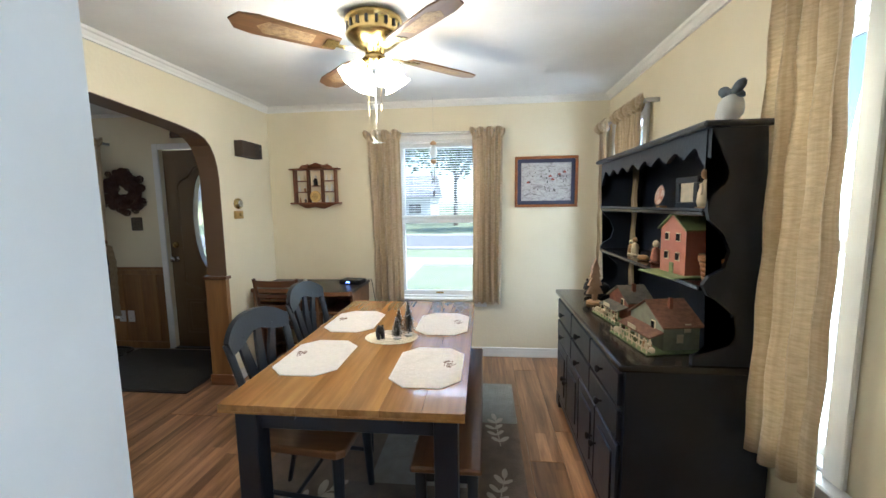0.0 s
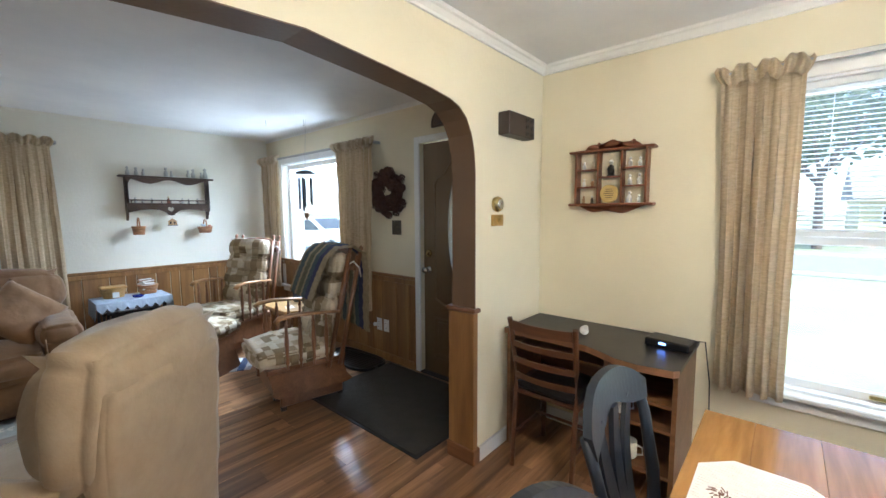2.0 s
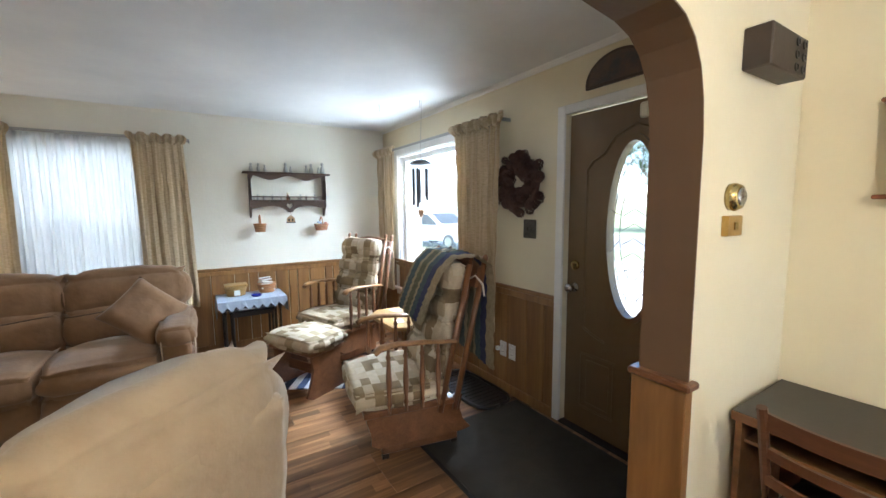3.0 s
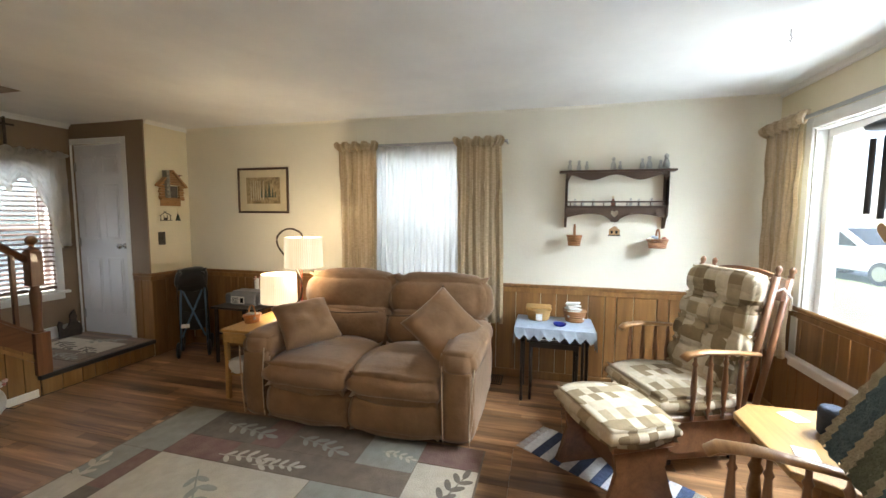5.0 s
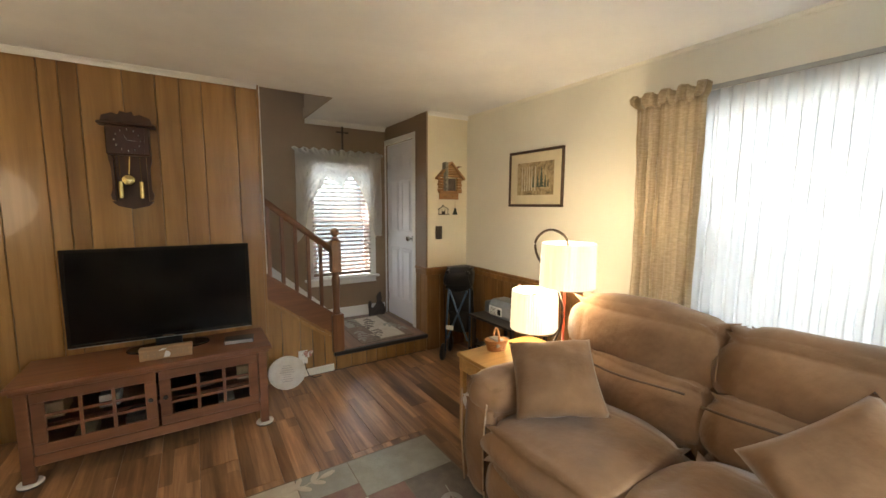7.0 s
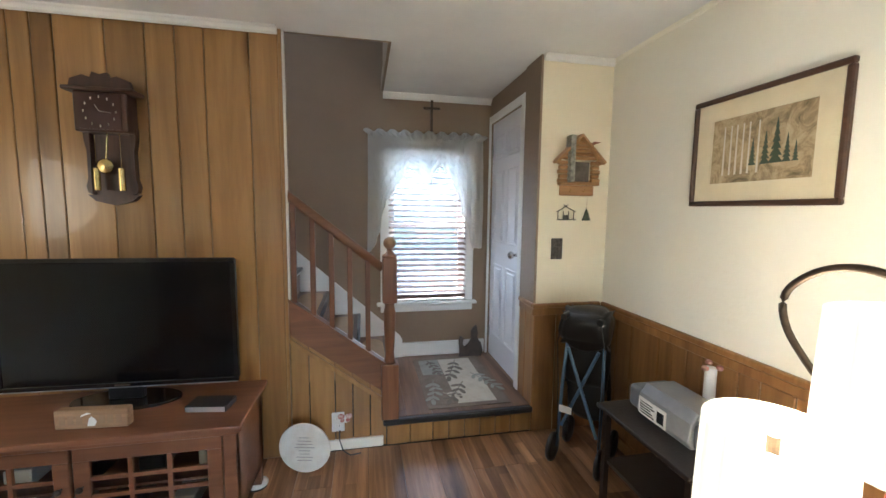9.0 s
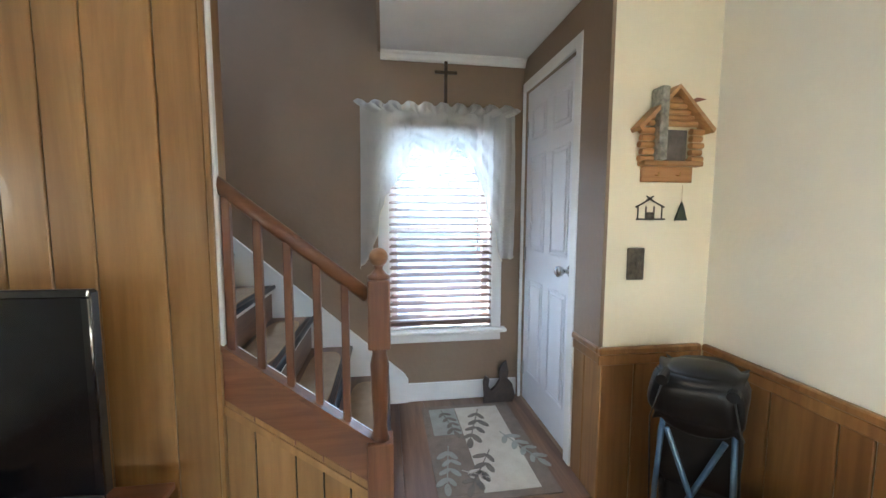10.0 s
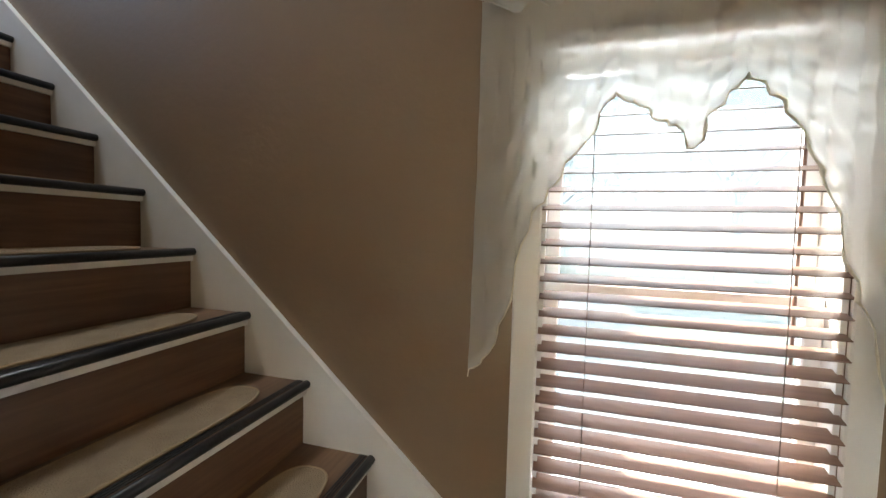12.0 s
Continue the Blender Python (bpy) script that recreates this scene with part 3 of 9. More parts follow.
curtain("curtain", at_north(0.10) @ pose(0, -0.09, 0), 0.26, 0.25, 0.53, 2.02, 5, "tan woven curtain with ruffled head beside the dining window", group="curtains at the dining window", shift=-0.01)
# side windows of the dining room
rod("curtain_rod", pose(EX, 3.0, 0, 0, 0, -90), 0.95, 2.03, returns=0.08)
curtain("curtain", pose(EX - 0.09, 3.36, 0, 0, 0, -90), 0.20, 0.19, 0.55, 2.02, 4, "tan woven curtain in the corner of the dining room", group="curtains at the corner window")
curtain("curtain", pose(EX - 0.09, 2.80, 0, 0, 0, -90), 0.46, 0.42, 0.85, 2.02, 8, "tan woven curtain hanging behind the black hutch", group="curtains at the corner window")
rod("curtain_rod", pose(EX, 1.30, 0, 0, 0, -90), 0.62, 2.2, returns=0.08)
curtain("curtain", pose(EX - 0.10, 1.30, 0, 0, 0, -90), 0.31, 0.36, 0.53, 2.19, 5, "long tan woven curtain between the hutch and a bright window", group="curtains at the side window", amp=0.03)
# front window of the living room
rod("curtain_rod", at_north(-4.66), 2.20, 2.04, returns=0.11)
curtain("curtain", at_north(-5.53) @ pose(0, -0.12, 0), 0.44, 0.36, 0.50, 2.03, 7, "tan curtain in the corner by the front window", group="curtains at the front window", amp=0.035)
curtain("curtain", at_north(-3.82) @ pose(0, -0.12, 0), 0.58, 0.46, 0.48, 2.03, 8, "tan curtain between the front window and the wreath", group="curtains at the front window", amp=0.035)
# window behind the loveseat
rod("curtain_rod", pose(WX, 0.735, 0, 0, 0, 90), 1.58, 2.05, returns=0.10)
curtain("curtain", pose(WX + 0.12, 0.165, 0, 0, 0, 90), 0.38, 0.36, 0.56, 2.04, 6, "tan striped curtain behind the loveseat", group="curtains behind the loveseat", amp=0.035)
curtain("curtain", pose(WX + 0.12, 1.29, 0, 0, 0, 90), 0.38, 0.40, 0.50, 2.04, 6, "tan striped curtain behind the loveseat", group="curtains behind the loveseat", amp=0.035, shift=0.03)
curtain("sheer_curtain", pose(WX + 0.085, 0.72, 0, 0, 0, 90), 0.82, 0.82, 0.55, 2.04, 15, "white sheer curtain in straight pleats over a window", VOILE, amp=0.024, header=False)

# the ragged white valance on the landing
m180 = pose(-4.815, ST_Y + 0.055, 0, 0, 0, 180)


SWAG = [(0, 1.04), (0.05, 1.10), (0.10, 1.21), (0.14, 1.42), (0.22, 1.56), (0.29, 1.65), (0.345, 1.75), (0.42, 1.70), (0.48, 1.66), (0.515, 1.61), (0.55, 1.68), (0.61, 1.77), (0.685, 1.71), (0.78, 1.54), (0.82, 1.38), (0.87, 1.26), (0.91, 1.08), (1, 1.10)]


def swag(u):
    for (u0, z0), (u1, z1) in zip(SWAG, SWAG[1:]):
        if u <= u1:
            return z0 + (z1 - z0) * (u - u0) / (u1 - u0)
    return SWAG[-1][1]


curtain("valance", m180, 0.93, 0.95, 1.1, 1.99, 13, "white lace-edged valance draped over the stair window", SHEER, amp=0.009, group="", cut=swag)
rod("curtain_rod", pose(-4.80, ST_Y, 0, 0, 0, 180), 0.86, 1.985, label="hidden white rod of the valance", returns=0.05)

# blinds


def blind(name, m, w, z0, z1, step, depth, tilt, material, label, railz=True):
    t = thing(name, 0, 0, 0, 0, label, "blind")
    t.matrix_basis = m
    n = int((z1 - z0) / step)
    me = None
    for i in range(n):
        z = z0 + step * (i + 0.8)
        if me is None:
            bm = box(bmesh.new(), -w / 2, w / 2, -depth / 2, depth / 2, -0.0013, 0.0013)
            o = part("slat", bm, material, t)
            me = o.data
        else:
            o = new("slat", me)
            o.parent = t
        o.matrix_basis = pose(0, 0, z, tilt, 0, 0)
    part("head_rail", boxes((-w / 2, w / 2, -depth / 2, depth / 2, z1 - 0.03, z1), bev=0.003), material, t)
    part("bottom_rail", boxes((-w / 2, w / 2, -depth / 2, depth / 2, z0 - 0.018, z0 + 0.012), bev=0.005), material, t)
    for s in (-0.32, 0.32):
        part("cord", tube(bmesh.new(), (w * s, -depth / 2, z0), (w * s, -depth / 2, z1), 0.0012, seg=5), material, t)
    return t


blind("window_blind", at_north(-0.345) @ pose(0, 0.028, 0), 0.70, 1.30, 1.965, 0.021, 0.017, 16, SLAT, "white narrow-slatted blind drawn half way down")
b = blind("wooden_blind", pose(-4.836, ST_Y + 0.004, 0, 0, 0, 180), 0.645, 0.685, 1.92, 0.045, 0.046, 20, WOODSLAT, "brown wooden blind lowered over the stair window")
part("wand", tube(bmesh.new(), (0.24, 0.028, 1.12), (0.24, 0.028, 1.86), 0.004, seg=6), WOODSLAT, b)
blind("window_blind", pose(WX - 0.03, 0.72, 0, 0, 0, 90), 0.82, 0.62, 1.95, 0.05, 0.022, 10, SLAT, "white blind behind the sheer curtain")


def six_panel_door(name, m, w, h, thick, mat, label, panels):
    t = thing(name, 0, 0, 0, 0, label)
    t.matrix_basis = m
    t["kind"] = "structure"
    bm = boxes((-w / 2, w / 2, 0, thick, 0, h), bev=0.002)
    part("door_leaf", bm, mat, t)
    for x0, x1, z0, z1 in panels:
        p = frame_boxes(x0, x1, z0, z1, 0.014, -0.006, 0.001, bev=0.003)
        part("panel_moulding", p, mat, t)
        part("raised_panel", boxes((x0 + 0.03, x1 - 0.03, -0.006, 0.001, z0 + 0.03, z1 - 0.03), bev=0.0055), mat, t)
    return t


# closet door on the landing: local x runs from the stair window towards the room
DW, DH = 0.665, 1.94
W2 = DW / 2
pl = []
for s in (-1, 1):
    c = s * 0.145
    pl += [(c - 0.105, c + 0.105, 0.20, 0.80), (c - 0.105, c + 0.105, 0.98, 1.55), (c - 0.105, c + 0.105, 1.64, 1.83)]
d = six_panel_door("door_2", pose(-5.375, -2.52, LZ + 0.005, 0, 0, 90), DW, DH, 0.035, DOORWHITE, "white six-panel closet door, closed", pl)
kn = part("door_handle", lathe(bmesh.new(), [(0.028, 0), (0.028, 0.006), (0.012, 0.012), (0.011, 0.035), (0.022, 0.045), (0.028, 0.058), (0.026, 0.07), (0.015, 0.078), (0, 0.08)], 20, between((W2 - 0.042, 0, 0.925), (W2 - 0.042, -1, 0.925))), CHROME, d, "round brushed nickel knob", smooth=True)
for z in (0.2, 0.95, 1.72):
    part("hinge", boxes((-W2 - 0.006, -W2 + 0.02, -0.008, 0.002, z - 0.045, z + 0.045), bev=0.002), CHROME, d)
structure("trim_closet_door", boxes((-5.362, -5.342, -2.86 - 0.0, -2.855, LZ, 2.17), (-5.362, -5.342, -2.183, -2.123, LZ, 2.17), (-5.362, -5.342, -2.855, -2.183, 2.115, 2.17), bev=0.004), WHITE)

# front door with an oval light
d = thing("door_1", -2.61, NY + 0.035, 0.012, 0, "brown front door with an oval leaded glass light, closed")
d["kind"] = "structure"
DW, DH = 0.86, 1.96
OX, OZ, RX, RZ = 0.0, 1.27, 0.155, 0.49
N = 48


def ell(k, a=RX, b_=RZ):
    return (OX + a * math.cos(2 * math.pi * k / N), OZ + b_ * math.sin(2 * math.pi * k / N))


bm = bmesh.new()
rim = [ell(k) for k in range(N)]
outer = []
for x, z in rim:
    dx, dz = (x - OX) / RX, (z - OZ) / RZ
    s = min((DW / 2) / abs(dx) if abs(dx) > 1e-6 else 9, ((DH - OZ) if dz > 0 else OZ) / abs(dz) if abs(dz) > 1e-6 else 9)
    outer.append((dx * s, OZ + dz * s))
corners = [(DW / 2, 0), (DW / 2, DH), (-DW / 2, 0), (-DW / 2, DH)]
for cx, cz in corners:
    k = min(range(N), key=lambda i: (outer[i][0] - cx) ** 2 + (outer[i][1] - cz) ** 2)
    outer[k] = (cx, cz)
strip(bm, outer + [outer[0]], rim + [rim[0]], 0, 0.04)
part("door_leaf", bm, DOORBROWN, d)
bm = bmesh.new()
strip(bm, [ell(k, RX + 0.028, RZ + 0.028) for k in range(N + 1)], [ell(k, RX - 0.006, RZ - 0.006) for k in range(N + 1)], -0.014, 0.05)
part("oval_moulding", bm, DOORBROWN, d)
PEBBLE = glass_mat("leaded_glass", (0.95, 0.98, 1.0), 0.12)
part("leaded_pane", prism(bmesh.new(), [ell(k, RX - 0.004, RZ - 0.004) for k in range(N)], 0.018, 0.024), PEBBLE, d).visible_shadow = False
CAME = surf("lead_came", (0.25, 0.24, 0.22), rough=0.4, metal=0.8)
bm = bmesh.new()
for s in (0.55, 0.8):
    path_tube(bm, [(OX + RX * s * math.cos(a), 0.016, OZ + RZ * s * math.sin(a)) for a in [i * math.pi / 16 for i in range(33)]], 0.0025, 5)
for i in range(12):
    a = i * math.pi / 6 + 0.2
    path_tube(bm, [(OX + RX * 0.55 * math.cos(a), 0.016, OZ + RZ * 0.55 * math.sin(a)), (OX + RX * 0.97 * math.cos(a + 0.08), 0.016, OZ + RZ * 0.97 * math.sin(a + 0.08))], 0.002, 5)
for i in range(7):
    z = OZ - 0.24 + i * 0.08
    path_tube(bm, [(OX - 0.07, 0.016, z), (OX, 0.016, z + 0.04), (OX + 0.07, 0.016, z)], 0.002, 5)
part("leading", bm, CAME, d)
# embossed panels: an arched one over the oval and two square ones below
bm = bmesh.new()
up = [(-0.30, 0.66), (-0.30, 1.62), (-0.26, 1.67), (-0.19, 1.70), (-0.12, 1.79), (0, 1.84), (0.12, 1.79), (0.19, 1.70), (0.26, 1.67), (0.30, 1.62), (0.30, 0.66)]
path_tube(bm, [(x, -0.001, z) for x, z in up], 0.009, 6)
for s in (-1, 1):
    path_tube(bm, [(s * 0.30, -0.001, 0.66), (s * 0.24, -0.001, 0.63), (s * 0.15, -0.001, 0.60)], 0.009, 6)
part("panel_moulding", bm, DOORBROWN, d)
for s in (-1, 1):
    part("panel_moulding", frame_boxes(s * 0.19 - 0.12, s * 0.19 + 0.12, 0.14, 0.50, 0.014, -0.008, 0.001), DOORBROWN, d)
    part("raised_panel", boxes((s * 0.19 - 0.08, s * 0.19 + 0.08, -0.007, 0.001, 0.18, 0.46), bev=0.006), DOORBROWN, d)
hx = -DW / 2 + 0.06
part("door_handle", lathe(bmesh.new(), [(0.03, 0), (0.03, 0.008), (0.013, 0.014), (0.012, 0.035), (0.027, 0.05), (0.03, 0.06), (0.02, 0.075), (0, 0.078)], 18, between((hx, 0, 0.90), (hx, -1, 0.90))), CHROME, d, "nickel door knob", smooth=True)
part("deadbolt", lathe(bmesh.new(), [(0.03, 0), (0.03, 0.012), (0.02, 0.018), (0, 0.018)], 18, between((hx, 0, 1.04), (hx, -1, 1.04))), BRASS, d, smooth=True)
part("door_chime_tag", boxes((0.02, 0.07, -0.012, 0.0, 1.86, 1.94), bev=0.01), surf("cream_tag", (0.7, 0.66, 0.5)), d)
structure("trim_front_door", boxes((-3.105, -3.045, NY - 0.018, NY, 0, 2.03), (-2.175, -2.115, NY - 0.018, NY, 0, 2.03), (-3.045, -2.175, NY - 0.018, NY, 1.975, 2.03), bev=0.004), WHITE)
structure("door_sill", boxes((-3.05, -2.17, NY - 0.02, NY + 0.15, 0.0, 0.012), bev=0.003), BLACK)

# unseen slab, added to keep direct sun out of the east windows
structure("eaves", boxes((EX + 0.162, EX + 1.0, -2.1, 3.8, CZ + 0.03, CZ + 0.12)), WHITE, "added white slab outside the dining room that blocks the sun")

# skirting, crown moulding
structure("baseboard_dining_north", boxes((AX1, EX, NY - 0.014, NY, 0, 0.09), bev=0.004), BASEW)
structure("baseboard_dining_east", boxes((EX - 0.014, EX, 0.36, NY - 0.014, 0, 0.09), bev=0.004), BASEW)
structure("baseboard_dining_west", boxes((AX1, AX1 + 0.014, Y1 + 0.024, NY - 0.014, 0, 0.09), bev=0.004), BASEW)
structure("baseboard_landing", boxes((-5.34, -4.60, ST_Y, ST_Y + 0.014, LZ, LZ + 0.12), bev=0.004), BASEW)


def crown(name, a, b, inward, r=0.05, mat=WHITE):
    """A cove along the top of a wall from a to b; inward points into the room."""
    a, b, n = Vector(a), Vector(b), Vector(inward)
    prof = [(0, 0), (0, -r), (r * 0.25, -r), (r * 0.3, -r * 0.75), (r * 0.6, -r * 0.35), (r * 0.85, -r * 0.25), (r, 0)]
    bm = bmesh.new()
    ra = [bm.verts.new(a + n * p + Vector((0, 0, q))) for p, q in prof]
    rb = [bm.verts.new(b + n * p + Vector((0, 0, q))) for p, q in prof]
    for i in range(len(prof)):
        j = (i + 1) % len(prof)
        bm.faces.new((ra[i], ra[j], rb[j], rb[i]))
    bm.faces.new(ra)
    bm.faces.new(rb[::-1])
    return structure(name, bm, mat)


PCROWN = PLASTER_W
crown("trim_crown_dining", (AX1, NY, CZ), (EX, NY, CZ), (0, -1, 0))
crown("trim_crown_dining", (EX, NY, CZ), (EX, 0.36, CZ), (-1, 0, 0))
crown("trim_crown_dining", (AX1, 0.36, CZ), (AX1, NY, CZ), (1, 0, 0))
crown("trim_crown_living", (WX, NY, CZ), (AX0, NY, CZ), (0, -1, 0), 0.03)
crown("trim_crown_living", (WX, NY, CZ), (WX, SY, CZ), (1, 0, 0), 0.02, PCROWN)
crown("trim_crown_corner", (WX, SY, CZ), (-5.36, SY, CZ), (0, 1, 0), 0.035)
crown("trim_crown_television", (-3.89, SY + 0.012, CZ), (AX0, SY + 0.012, CZ), (0, 1, 0), 0.035)
crown("trim_crown_landing", (-4.47, ST_Y, CZ), (-5.36, ST_Y, CZ), (0, 1, 0), 0.045)
structure("trim_stair_corner", boxes((-3.915, -3.885, SY - 0.04, SY - 0.013, 0.9, 2.32), bev=0.003), WHITE)


# ---- panelling: boards of their own ----
def boards(own_name, label, m, width, z0, z1, mat, seed, widths=(0.09, 0.13, 0.17, 0.21), top=None):
    """Vertical boards with open V joints; local x along the wall, the room lies towards local -y."""
    own = new(own_name)
    own.matrix_basis = m
    tagged(own, label, kind="structure")
    rnd = random.Random(seed)
    x, cache = 0.0, {}
    while x < width - 1e-3:
        w = rnd.choice(widths)
        if width - x - w < 0.06:
            w = width - x
        key = round(w, 4)
        if top is None and key in cache:
            o = new("board", cache[key])
            o.parent = own
        else:
            if top is None:
                bm = boxes((0.0022, w - 0.0022, -0.012, 0, z0, z1), bev=0.0035)
            else:
                bm = prism(bmesh.new(), [(0.003, z0), (w - 0.003, z0), (w - 0.003, max(top(x + w), z0 + 0.002)), (0.003, max(top(x), z0 + 0.002))], -0.012, 0, "xz")
            o = part("board", bm, mat, own)
            cache[key] = o.data
        o.matrix_basis = pose(x, 0, 0)
        x += w
    return own


WH = 0.835
boards("panelling_television", "knotty pine board panelling", pose(AX0, SY - 0.01, 0, 0, 0, 180), -AX1 * 0 + 3.89 + AX0, 0.0, CZ, PANEL, 3)
structure("panelling_end", boxes((-3.905, -3.889, SY - 0.13, SY + 0.002, 0.0, CZ), bev=0.002), PANEL)
boards("wainscot_north", "stained board wainscot under the front window", pose(WX + 0.012, NY, 0), 2.70, 0.0, WH - 0.03, WAINS, 5)
boards("wainscot_west", "stained board wainscot behind the seats", pose(WX, SY + 0.012, 0, 0, 0, 90), NY - SY - 0.024, 0.0, WH - 0.03, WAINS, 7)
boards("wainscot_corner", "stained board wainscot in the corner", pose(-5.348, SY, 0, 0, 0, 180), 0.46, 0.0, WH - 0.03, WAINS, 9, (0.1, 0.15))
boards("wainscot_landing", "stained board wainscot beside the closet door", pose(-5.36, -2.12, 0, 0, 0, 90), 0.235, LZ, WH - 0.03, WAINS, 10, (0.1,))
boards("panelling_under_stairs", "light pine boards under the stair stringer", pose(-3.905, SY - 0.03, 0, 0, 0, 180), 0.535, 0.0, 0.7, PANEL, 11, (0.07, 0.1, 0.14), top=lambda x: 0.70 - 0.72 * x)
boards("landing_riser", "pine boards facing the low landing step", pose(-4.44, SY - 0.02, 0, 0, 0, 180), 0.92, 0.0, LZ - 0.04, PANEL, 13, (0.1, 0.14))
CAPS = [("cap_north", (WX + 0.015, -3.105, NY - 0.026, NY, WH - 0.03, WH)), ("cap_west", (WX, WX + 0.026, SY + 0.02, NY - 0.026, WH - 0.03, WH)),
        ("cap_corner", (WX + 0.026, -5.335, SY, SY + 0.026, WH - 0.03, WH)), ("cap_landing", (-5.36, -5.334, -2.12, SY, WH - 0.03, WH))]
for nm, sp in CAPS:
    structure("trim_" + nm, boxes(sp, bev=0.006), WAINS)
    x0, x1, y0, y1, z0, z1 = sp
    g = 0.008
    if nm in ("cap_north",):
        y0 += g
    elif nm == "cap_corner":
        y1 -= g
    else:
        x1 -= g
    structure("trim_rail_under_" + nm, boxes((x0, x1, y0, y1, z0 - 0.045, z0 - 0.001), bev=0.004), WAINS)
structure("baseboard_living_north", boxes((WX + 0.03, -3.105, NY - 0.03, NY - 0.013, 0, 0.07), bev=0.004), WAINS)
structure("baseboard_living_west", boxes((WX + 0.013, WX + 0.03, SY + 0.02, NY - 0.03, 0, 0.07), bev=0.004), WAINS)
structure("baseboard_under_stairs", boxes((-4.42, -3.90, SY - 0.03, SY - 0.005, 0, 0.06), bev=0.003), PLASTER_W)

# ---- dining room ----
MATW = surf("woven_white_placemat", (0.80, 0.775, 0.76), (0.73, 0.705, 0.69), scale=60, rough=0.9, bump=0.6, bscale=220)
LACE = surf("cream_doily", (0.78, 0.71, 0.58), (0.68, 0.60, 0.46), scale=60, rough=0.95, bump=0.8, bscale=160)
CHAIRWOOD = wood("dark_chair_seat_wood", (0.20, 0.09, 0.035), (0.10, 0.04, 0.016), "y", rough=0.3, coat=0.3)
WALNUT = wood("reddish_walnut", (0.13, 0.05, 0.022), (0.06, 0.022, 0.011), "x", rough=0.35, coat=0.2)
PINEGREEN = surf("frosted_bristle", (0.055, 0.06, 0.045), (0.025, 0.028, 0.02), scale=60, rough=0.9, bump=0.5)
SNOW = surf("white_flock", (0.75, 0.75, 0.73), rough=0.9)
BEARBLACK = surf("black_resin_fur", (0.012, 0.011, 0.012), (0.006, 0.006, 0.007), scale=40, rough=0.6, bump=0.8, bscale=120)
TANW = surf("tan_wood", (0.42, 0.25, 0.12), (0.32, 0.18, 0.08), scale=14, stretch=(1, 1, 0.3), rough=0.5)
REDROOF = surf("red_brown_roof", (0.24, 0.085, 0.045), (0.15, 0.05, 0.03), scale=30, rough=0.7, bump=0.5)
PINKW = surf("dusty_pink_paint", (0.48, 0.2, 0.14), (0.42, 0.17, 0.12), scale=20, rough=0.6)
CREAMP = surf("cream_paint", (0.68, 0.58, 0.40), (0.56, 0.46, 0.30), scale=25, rough=0.6)
GREENP = surf("sage_green_paint", (0.22, 0.27, 0.12), (0.15, 0.2, 0.08), scale=25, rough=0.7)
GREYROOF = surf("grey_shingle", (0.16, 0.14, 0.11), (0.1, 0.09, 0.07), scale=40, rough=0.8, bump=0.4)
DARKGLASS = surf("dark_glass", (0.02, 0.022, 0.025), rough=0.1, bump=0)
PAPER = surf("white_paper", (0.75, 0.75, 0.73), rough=0.8, bump=0.02)
GOLDP = surf("gold_paint", (0.5, 0.32, 0.1), (0.4, 0.25, 0.07), scale=20, rough=0.35, metal=0.6)

t = thing("dining_table", -0.43, 1.9, 0, 0, "honey pine dining table on thick black painted legs", "table")
bmw = [-0.435, -0.30, -0.15, 0.0, 0.145, 0.29, 0.435]
top = part("tabletop", boxes((-0.435, 0.435, -0.745, 0.745, 0.700, 0.708)), PINE_TOP, t)
rt = random.Random(4)
for a, b2 in zip(bmw, bmw[1:]):
    part("plank", boxes((a + 0.0002, b2 - 0.0002, -0.745, 0.745, 0.708, 0.732), bev=0.0008), PINE_TOP, top)
for sx in (-1, 1):
    for sy in (-1, 1):
        part("leg", boxes((sx * 0.365 - 0.042, sx * 0.365 + 0.042, sy * 0.655 - 0.042, sy * 0.655 + 0.042, 0.012, 0.700), bev=0.006, seg=2), BLACKPAINT, t)
part("apron", boxes((-0.33, 0.33, -0.665, -0.645, 0.60, 0.700), (-0.33, 0.33, 0.645, 0.665, 0.60, 0.700), (-0.375, -0.355, -0.62, 0.62, 0.60, 0.700), (0.355, 0.375, -0.62, 0.62, 0.60, 0.700), bev=0.003), BLACKPAINT, t)
for x in (-0.2, 0.2):
    part("bolt_cap", tube(bmesh.new(), (x, -0.672, 0.655), (x, -0.664, 0.655), 0.014), BLACK, t)
TZ = 0.732


def octo(w, d, c):
    return [(-w, -d + c), (-w + c, -d), (w - c, -d), (w, -d + c), (w, d - c), (w - c, d), (-w + c, d), (-w, d - c)]


def placemat(x, y, sx):
    t = thing("placemat", x, y, TZ + 0.001, 0, "white woven octagonal placemat with a small brown embroidered motif", "placemat", "placemats on the dining table")
    part("cloth", prism(bmesh.new(), octo(0.143, 0.205, 0.07), 0, 0.004, "xy"), MATW, t)
    bm = bmesh.new()
    rnd = random.Random(int((x + 2) * 100))
    for i in range(26):
        a, r = rnd.uniform(0, 6.28), rnd.uniform(0, 0.03)
        path_tube(bm, [(sx * 0.085 + r * 0.7 * math.cos(a), 0.02 + r * math.sin(a), 0.0045), (sx * 0.085 + (r + 0.012) * 0.7 * math.cos(a + 0.5), 0.02 + (r + 0.012) * math.sin(a + 0.5), 0.0048)], 0.0016, 4)
    part("embroidery", bm, surf("brown_thread", (0.16, 0.07, 0.05), rough=0.9) if "brown_thread" not in bpy.data.materials else bpy.data.materials["brown_thread"], t)
    bm = bmesh.new()
    for i in range(-16, 17):
        yy = i * 0.012
